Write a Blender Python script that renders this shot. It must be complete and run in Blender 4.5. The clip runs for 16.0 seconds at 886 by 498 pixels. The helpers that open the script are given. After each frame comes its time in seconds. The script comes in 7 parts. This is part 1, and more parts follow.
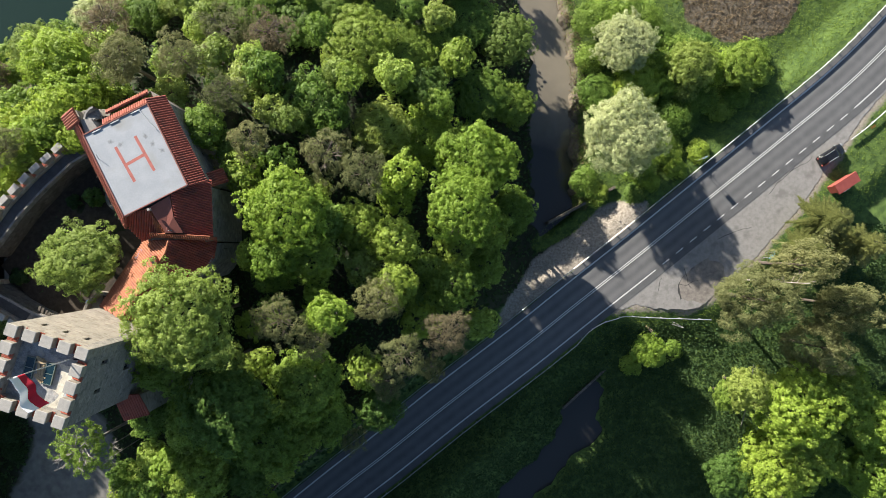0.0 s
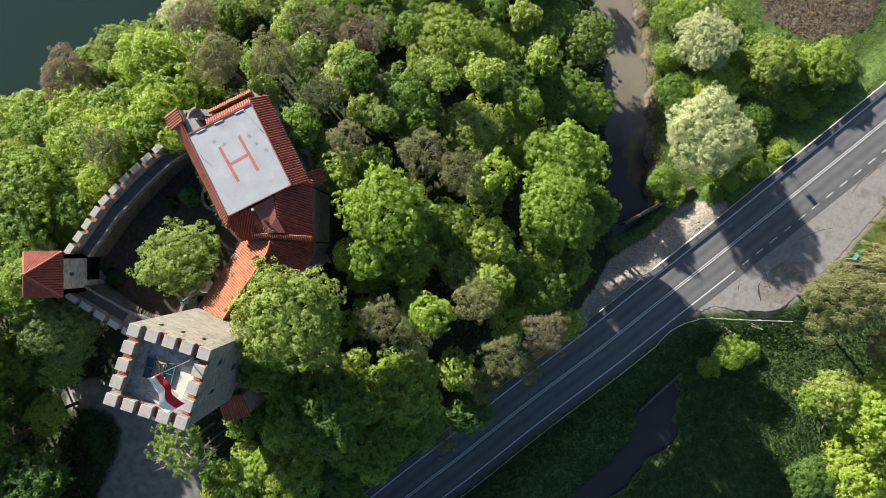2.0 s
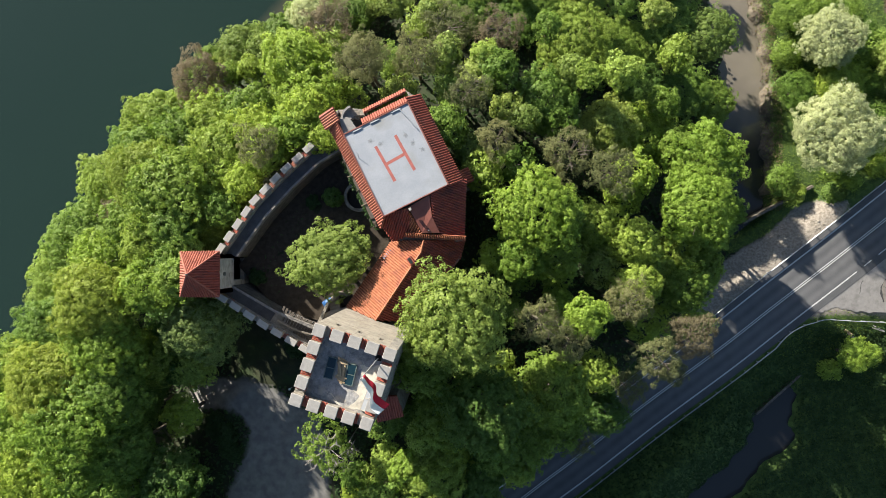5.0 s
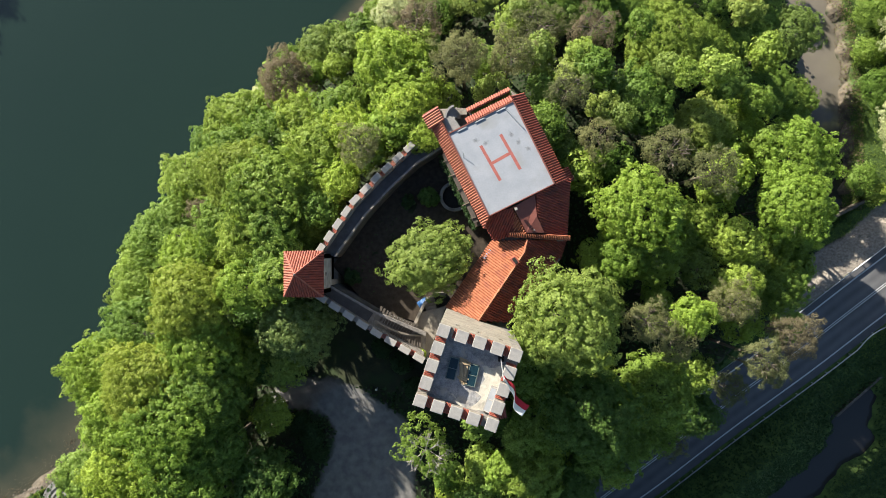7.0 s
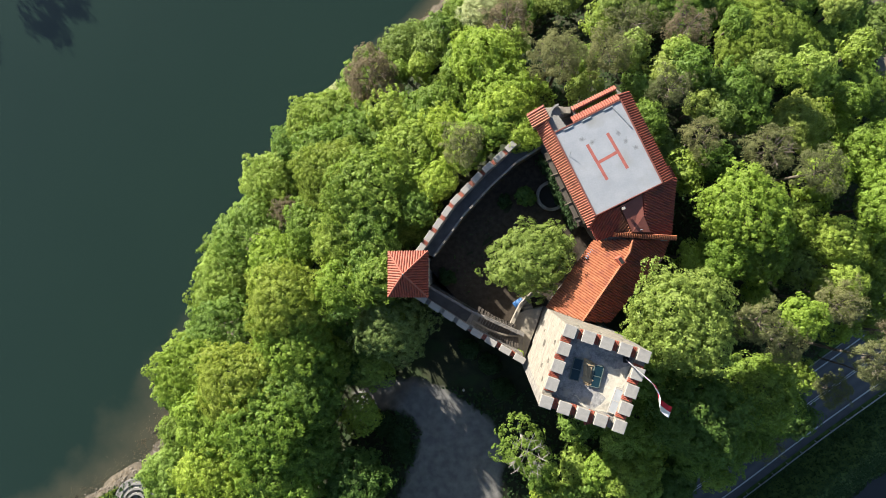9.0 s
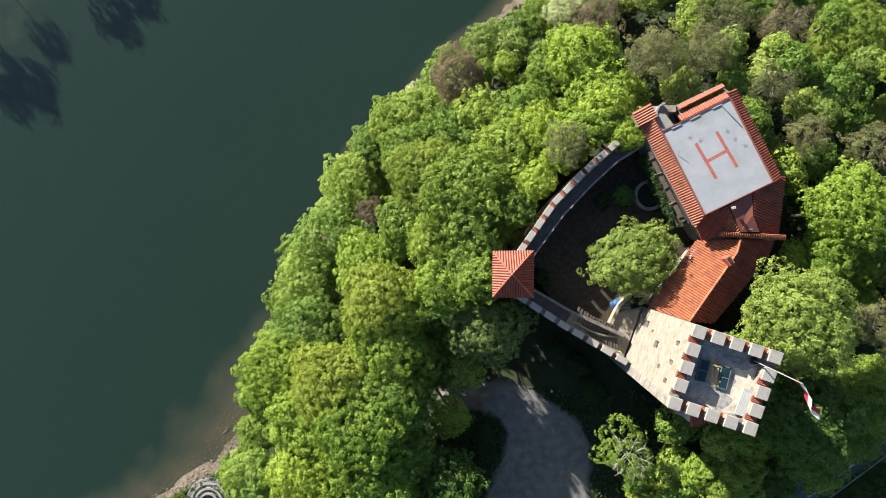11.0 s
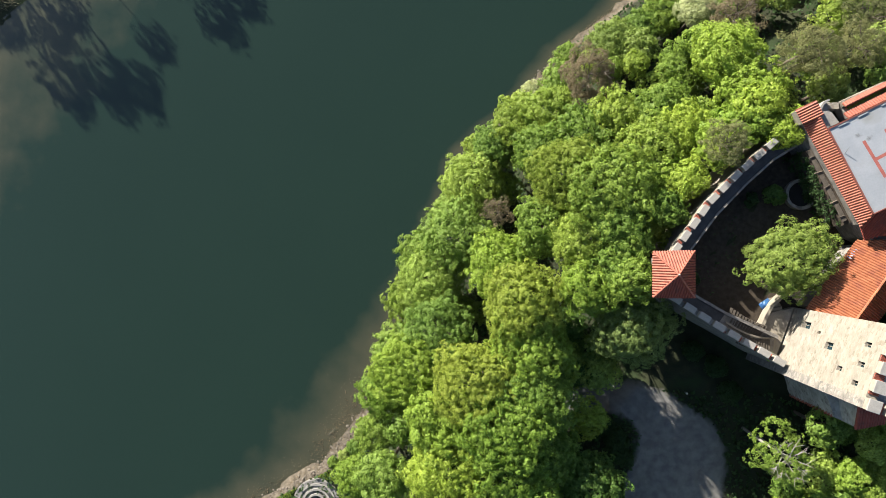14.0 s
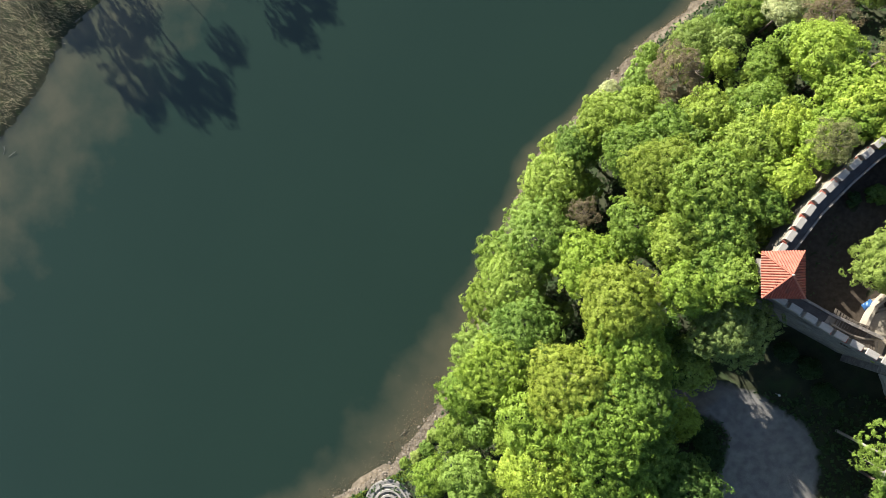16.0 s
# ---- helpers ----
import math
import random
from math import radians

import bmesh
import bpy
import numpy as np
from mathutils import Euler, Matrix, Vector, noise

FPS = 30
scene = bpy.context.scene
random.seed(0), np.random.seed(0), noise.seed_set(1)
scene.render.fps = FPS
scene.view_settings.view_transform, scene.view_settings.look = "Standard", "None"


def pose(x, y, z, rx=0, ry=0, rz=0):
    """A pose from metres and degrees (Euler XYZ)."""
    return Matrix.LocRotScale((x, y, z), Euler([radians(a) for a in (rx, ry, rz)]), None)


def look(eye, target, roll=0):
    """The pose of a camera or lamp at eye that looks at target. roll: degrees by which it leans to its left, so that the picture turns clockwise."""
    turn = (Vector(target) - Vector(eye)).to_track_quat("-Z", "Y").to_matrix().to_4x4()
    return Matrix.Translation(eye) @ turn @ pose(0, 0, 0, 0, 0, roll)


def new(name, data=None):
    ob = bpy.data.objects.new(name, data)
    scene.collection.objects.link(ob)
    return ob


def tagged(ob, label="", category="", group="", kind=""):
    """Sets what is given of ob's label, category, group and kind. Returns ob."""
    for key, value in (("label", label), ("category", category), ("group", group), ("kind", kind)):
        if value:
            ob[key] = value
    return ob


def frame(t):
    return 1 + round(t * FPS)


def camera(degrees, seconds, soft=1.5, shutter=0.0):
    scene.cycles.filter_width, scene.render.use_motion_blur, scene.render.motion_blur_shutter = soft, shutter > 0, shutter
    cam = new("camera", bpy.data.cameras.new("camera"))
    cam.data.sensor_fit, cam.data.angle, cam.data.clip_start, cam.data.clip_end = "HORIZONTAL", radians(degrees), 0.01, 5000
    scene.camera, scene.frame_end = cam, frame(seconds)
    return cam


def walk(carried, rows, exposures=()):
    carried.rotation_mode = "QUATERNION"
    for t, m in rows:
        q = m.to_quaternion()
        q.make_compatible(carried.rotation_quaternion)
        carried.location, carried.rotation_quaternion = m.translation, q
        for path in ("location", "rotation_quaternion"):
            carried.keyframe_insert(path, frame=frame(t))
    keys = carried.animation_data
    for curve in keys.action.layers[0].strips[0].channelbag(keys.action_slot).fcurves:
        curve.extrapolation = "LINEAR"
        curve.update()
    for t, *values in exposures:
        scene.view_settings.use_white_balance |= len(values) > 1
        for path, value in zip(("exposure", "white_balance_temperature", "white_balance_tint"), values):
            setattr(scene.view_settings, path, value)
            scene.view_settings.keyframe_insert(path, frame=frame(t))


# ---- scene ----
cam = camera(74.55, 16.0, soft=0.8)
ROWS = [
    (0, 0.000, 0.000, 92.213, 0.000, -0.000, 0.000),
    (0.5, -2.522, -0.027, 92.059, 0.034, 0.244, 0.012),
    (1, -5.056, -0.052, 91.928, 0.064, 0.477, 0.022),
    (1.5, -7.603, -0.075, 91.818, 0.090, 0.701, 0.031),
    (2, -10.161, -0.096, 91.727, 0.112, 0.914, 0.040),
    (2.5, -12.730, -0.116, 91.653, 0.132, 1.119, 0.047),
    (3, -15.307, -0.133, 91.595, 0.148, 1.315, 0.053),
    (3.5, -17.894, -0.150, 91.549, 0.162, 1.505, 0.058),
    (4, -20.487, -0.165, 91.516, 0.174, 1.688, 0.062),
    (4.5, -23.087, -0.180, 91.493, 0.184, 1.864, 0.065),
    (5, -25.693, -0.193, 91.480, 0.192, 2.036, 0.067),
    (5.5, -28.304, -0.206, 91.475, 0.199, 2.203, 0.068),
    (6, -30.918, -0.218, 91.478, 0.205, 2.367, 0.068),
    (6.5, -33.534, -0.230, 91.488, 0.210, 2.527, 0.068),
    (7, -36.153, -0.242, 91.504, 0.216, 2.686, 0.067),
    (7.5, -38.772, -0.254, 91.527, 0.221, 2.842, 0.065),
    (8, -41.392, -0.267, 91.556, 0.226, 2.998, 0.062),
    (8.5, -44.010, -0.280, 91.591, 0.233, 3.154, 0.059),
    (9, -46.626, -0.294, 91.633, 0.240, 3.310, 0.055),
    (9.5, -49.239, -0.309, 91.681, 0.248, 3.468, 0.051),
    (10, -51.849, -0.325, 91.736, 0.259, 3.628, 0.046),
    (10.5, -54.453, -0.343, 91.800, 0.271, 3.790, 0.042),
    (11, -57.051, -0.362, 91.872, 0.286, 3.956, 0.036),
    (11.5, -59.643, -0.384, 91.954, 0.303, 4.127, 0.031),
    (12, -62.227, -0.408, 92.048, 0.323, 4.302, 0.025),
    (12.5, -64.802, -0.434, 92.153, 0.347, 4.483, 0.020),
    (13, -67.367, -0.463, 92.273, 0.374, 4.670, 0.014),
    (13.5, -69.922, -0.496, 92.409, 0.405, 4.865, 0.009),
    (14, -72.465, -0.531, 92.562, 0.440, 5.067, 0.003),
    (14.5, -74.995, -0.571, 92.735, 0.480, 5.278, -0.002),
    (15, -77.511, -0.614, 92.930, 0.525, 5.498, -0.006),
    (15.5, -80.014, -0.662, 93.149, 0.576, 5.728, -0.011),
    (16, -82.500, -0.714, 93.396, 0.632, 5.969, -0.014),
]
walk(cam, [(t, pose(x, y, z, rx, ry, rz)) for t, x, y, z, rx, ry, rz in ROWS],
     exposures=[(0, 1.75), (14, 1.75), (15, 1.82), (16, 1.92)])

# ---- light ----
SUN_AZ, SUN_EL = math.atan2(-0.65, 0.76), radians(20.2)  # azimuth from +y towards +x
world = bpy.data.worlds.new("world")
scene.world = world
world.use_nodes = True
wn = world.node_tree.nodes
sky = wn.new("ShaderNodeTexSky")
sky.sky_type, sky.sun_disc = "NISHITA", False
sky.sun_elevation, sky.sun_rotation = SUN_EL, SUN_AZ
sky.ozone_density = 2.2
world.node_tree.links.new(sky.outputs[0], wn["Background"].inputs[0])
wn["Background"].inputs[1].default_value = 0.062
sun_dir = Vector((math.sin(SUN_AZ) * math.cos(SUN_EL), math.cos(SUN_AZ) * math.cos(SUN_EL), math.sin(SUN_EL)))
sun = new("sun", bpy.data.lights.new("sun", "SUN"))
sun.data.energy, sun.data.angle, sun.data.color = 5.0, radians(0.55), (1.0, 0.94, 0.84)
sun.matrix_world = look(sun_dir * 200, (0, 0, 0))
scene.view_settings.exposure = 1.75

# ---- materials ----
def mat(name, low, high, size=1.0, rough=0.85, bump=0.3, fine=9.0, metal=0.0, spots=None, vary=0.0, grain=0.35, spec=0.3, translucent=None):
    """Two scales of noise between two colours (a third for stains), with fine relief."""
    m = bpy.data.materials.new(name)
    m.use_nodes = True
    n, l = m.node_tree.nodes, m.node_tree.links
    b = n["Principled BSDF"]
    b.inputs["Roughness"].default_value, b.inputs["Metallic"].default_value = rough, metal
    b.inputs["Specular IOR Level"].default_value = spec
    co = n.new("ShaderNodeTexCoord")
    big, small = n.new("ShaderNodeTexNoise"), n.new("ShaderNodeTexNoise")
    for t, s, d in ((big, 1 / size, 4), (small, fine / size, 3)):
        t.inputs["Scale"].default_value, t.inputs["Detail"].default_value = s, d
        l.new(co.outputs["Object"], t.inputs["Vector"])
    mixf = n.new("ShaderNodeMix")
    mixf.inputs[0].default_value = grain
    l.new(big.outputs[0], mixf.inputs[2]), l.new(small.outputs[0], mixf.inputs[3])
    ramp = n.new("ShaderNodeValToRGB")
    e = ramp.color_ramp.elements
    e[0].position, e[0].color, e[1].position, e[1].color = 0.36, (*low, 1), 0.64, (*high, 1)
    l.new(mixf.outputs[0], ramp.inputs[0])
    colour = ramp.outputs[0]
    if spots:
        sp, sr, sm = n.new("ShaderNodeTexNoise"), n.new("ShaderNodeValToRGB"), n.new("ShaderNodeMix")
        sp.inputs["Scale"].default_value, sp.inputs["Detail"].default_value = 0.45 / size, 6
        l.new(co.outputs["Object"], sp.inputs["Vector"])
        sr.color_ramp.elements[0].position, sr.color_ramp.elements[1].position = 0.52, 0.68
        sm.data_type = "RGBA"
        l.new(sp.outputs[0], sr.inputs[0]), l.new(sr.outputs[0], sm.inputs[0])
        l.new(colour, sm.inputs[6])
        sm.inputs[7].default_value = (*spots, 1)
        colour = sm.outputs[2]
    if vary:
        info, hsv, mr = n.new("ShaderNodeObjectInfo"), n.new("ShaderNodeHueSaturation"), n.new("ShaderNodeMapRange")
        mr.inputs[3].default_value, mr.inputs[4].default_value = 1 - vary, 1 + vary
        l.new(info.outputs["Random"], mr.inputs[0]), l.new(mr.outputs[0], hsv.inputs["Value"])
        mh = n.new("ShaderNodeMapRange")
        mh.inputs[3].default_value, mh.inputs[4].default_value = 0.5 + vary * 0.07, 0.5 - vary * 0.07
        l.new(info.outputs["Random"], mh.inputs[0]), l.new(mh.outputs[0], hsv.inputs["Hue"])
        l.new(colour, hsv.inputs["Color"])
        colour = hsv.outputs[0]
    l.new(colour, b.inputs["Base Color"])
    if bump:
        bp = n.new("ShaderNodeBump")
        bp.inputs["Strength"].default_value, bp.inputs["Distance"].default_value = bump, 0.05 * size
        l.new(small.outputs[0], bp.inputs["Height"]), l.new(bp.outputs[0], b.inputs["Normal"])
    if translucent:
        tr, ms = n.new("ShaderNodeBsdfTranslucent"), n.new("ShaderNodeMixShader")
        ms.inputs[0].default_value = translucent
        l.new(colour, tr.inputs[0]), l.new(b.outputs[0], ms.inputs[1]), l.new(tr.outputs[0], ms.inputs[2])
        l.new(ms.outputs[0], n["Material Output"].inputs[0])
    return m


def leafy(name, low, high, vary=0.22, size=1.6):
    """Foliage: each leaf clump a little different, each tree a little different."""
    m = mat(name, [c * k for c, k in zip(low, (1.07, 1.04, 1.03))], [c * k for c, k in zip(high, (1.07, 1.04, 1.03))], size, 0.55, 0.0, 7.0, vary=vary, grain=0.55, spec=0.25, translucent=0.5)
    n, l = m.node_tree.nodes, m.node_tree.links
    geo, hsv, mr = n.new("ShaderNodeNewGeometry"), n.new("ShaderNodeHueSaturation"), n.new("ShaderNodeMapRange")
    mr.inputs[3].default_value, mr.inputs[4].default_value = 0.76, 1.24
    l.new(geo.outputs["Random Per Island"], mr.inputs[0]), l.new(mr.outputs[0], hsv.inputs["Value"])
    b, tr = n["Principled BSDF"], n["Translucent BSDF"]
    src = b.inputs["Base Color"].links[0].from_socket
    l.new(src, hsv.inputs["Color"]), l.new(hsv.outputs[0], b.inputs["Base Color"]), l.new(hsv.outputs[0], tr.inputs[0])
    return m


def masonry(name, stones, joint, w, h, rough=0.9):
    """Coursed rubble: stones of three tones with recessed joints, at true size on upright walls."""
    m = bpy.data.materials.new(name)
    m.use_nodes = True
    n, l = m.node_tree.nodes, m.node_tree.links
    b = n["Principled BSDF"]
    b.inputs["Roughness"].default_value, b.inputs["Specular IOR Level"].default_value = rough, 0.2
    co, warp, add = n.new("ShaderNodeTexCoord"), n.new("ShaderNodeTexNoise"), n.new("ShaderNodeVectorMath")
    warp.inputs["Scale"].default_value = 2.2
    add.operation = "MULTIPLY_ADD"
    add.inputs[1].default_value = (0.18, 0.18, 0.18)
    l.new(co.outputs["Object"], warp.inputs["Vector"]), l.new(warp.outputs["Color"], add.inputs[0]), l.new(co.outputs["Object"], add.inputs[2])
    scale = n.new("ShaderNodeVectorMath")
    scale.operation = "MULTIPLY"
    scale.inputs[1].default_value = (1 / w, 1 / w, 1 / h)
    l.new(add.outputs[0], scale.inputs[0])
    cell, edge = n.new("ShaderNodeTexVoronoi"), n.new("ShaderNodeTexVoronoi")
    edge.feature = "DISTANCE_TO_EDGE"
    for v in (cell, edge):
        v.inputs["Scale"].default_value, v.inputs["Randomness"].default_value = 1.0, 0.8
        l.new(scale.outputs[0], v.inputs["Vector"])
    sep, ramp = n.new("ShaderNodeSeparateColor"), n.new("ShaderNodeValToRGB")
    l.new(cell.outputs["Color"], sep.inputs[0]), l.new(sep.outputs[0], ramp.inputs[0])
    els = ramp.color_ramp.elements
    els[0].color, els[1].color = (*stones[0], 1), (*stones[2], 1)
    els.new(0.5).color = (*stones[1], 1)
    jr, mix, nz = n.new("ShaderNodeMapRange"), n.new("ShaderNodeMix"), n.new("ShaderNodeTexNoise")
    jr.inputs[1].default_value, jr.inputs[2].default_value = 0.02, 0.09
    l.new(edge.outputs["Distance"], jr.inputs[0])
    mix.data_type = "RGBA"
    mix.inputs[6].default_value = (*joint, 1)
    l.new(jr.outputs[0], mix.inputs[0]), l.new(ramp.outputs[0], mix.inputs[7])
    nz.inputs["Scale"].default_value, nz.inputs["Detail"].default_value = 0.9, 6
    l.new(co.outputs["Object"], nz.inputs["Vector"])
    hsv, mr = n.new("ShaderNodeHueSaturation"), n.new("ShaderNodeMapRange")
    mr.inputs[1].default_value, mr.inputs[2].default_value, mr.inputs[3].default_value, mr.inputs[4].default_value = 0.3, 0.7, 0.8, 1.15
    l.new(nz.outputs[0], mr.inputs[0]), l.new(mr.outputs[0], hsv.inputs["Value"]), l.new(mix.outputs[2], hsv.inputs["Color"])
    l.new(hsv.outputs[0], b.inputs["Base Color"])
    bp = n.new("ShaderNodeBump")
    bp.inputs["Strength"].default_value, bp.inputs["Distance"].default_value = 0.4, 0.05
    l.new(jr.outputs[0], bp.inputs["Height"]), l.new(bp.outputs[0], b.inputs["Normal"])
    return m


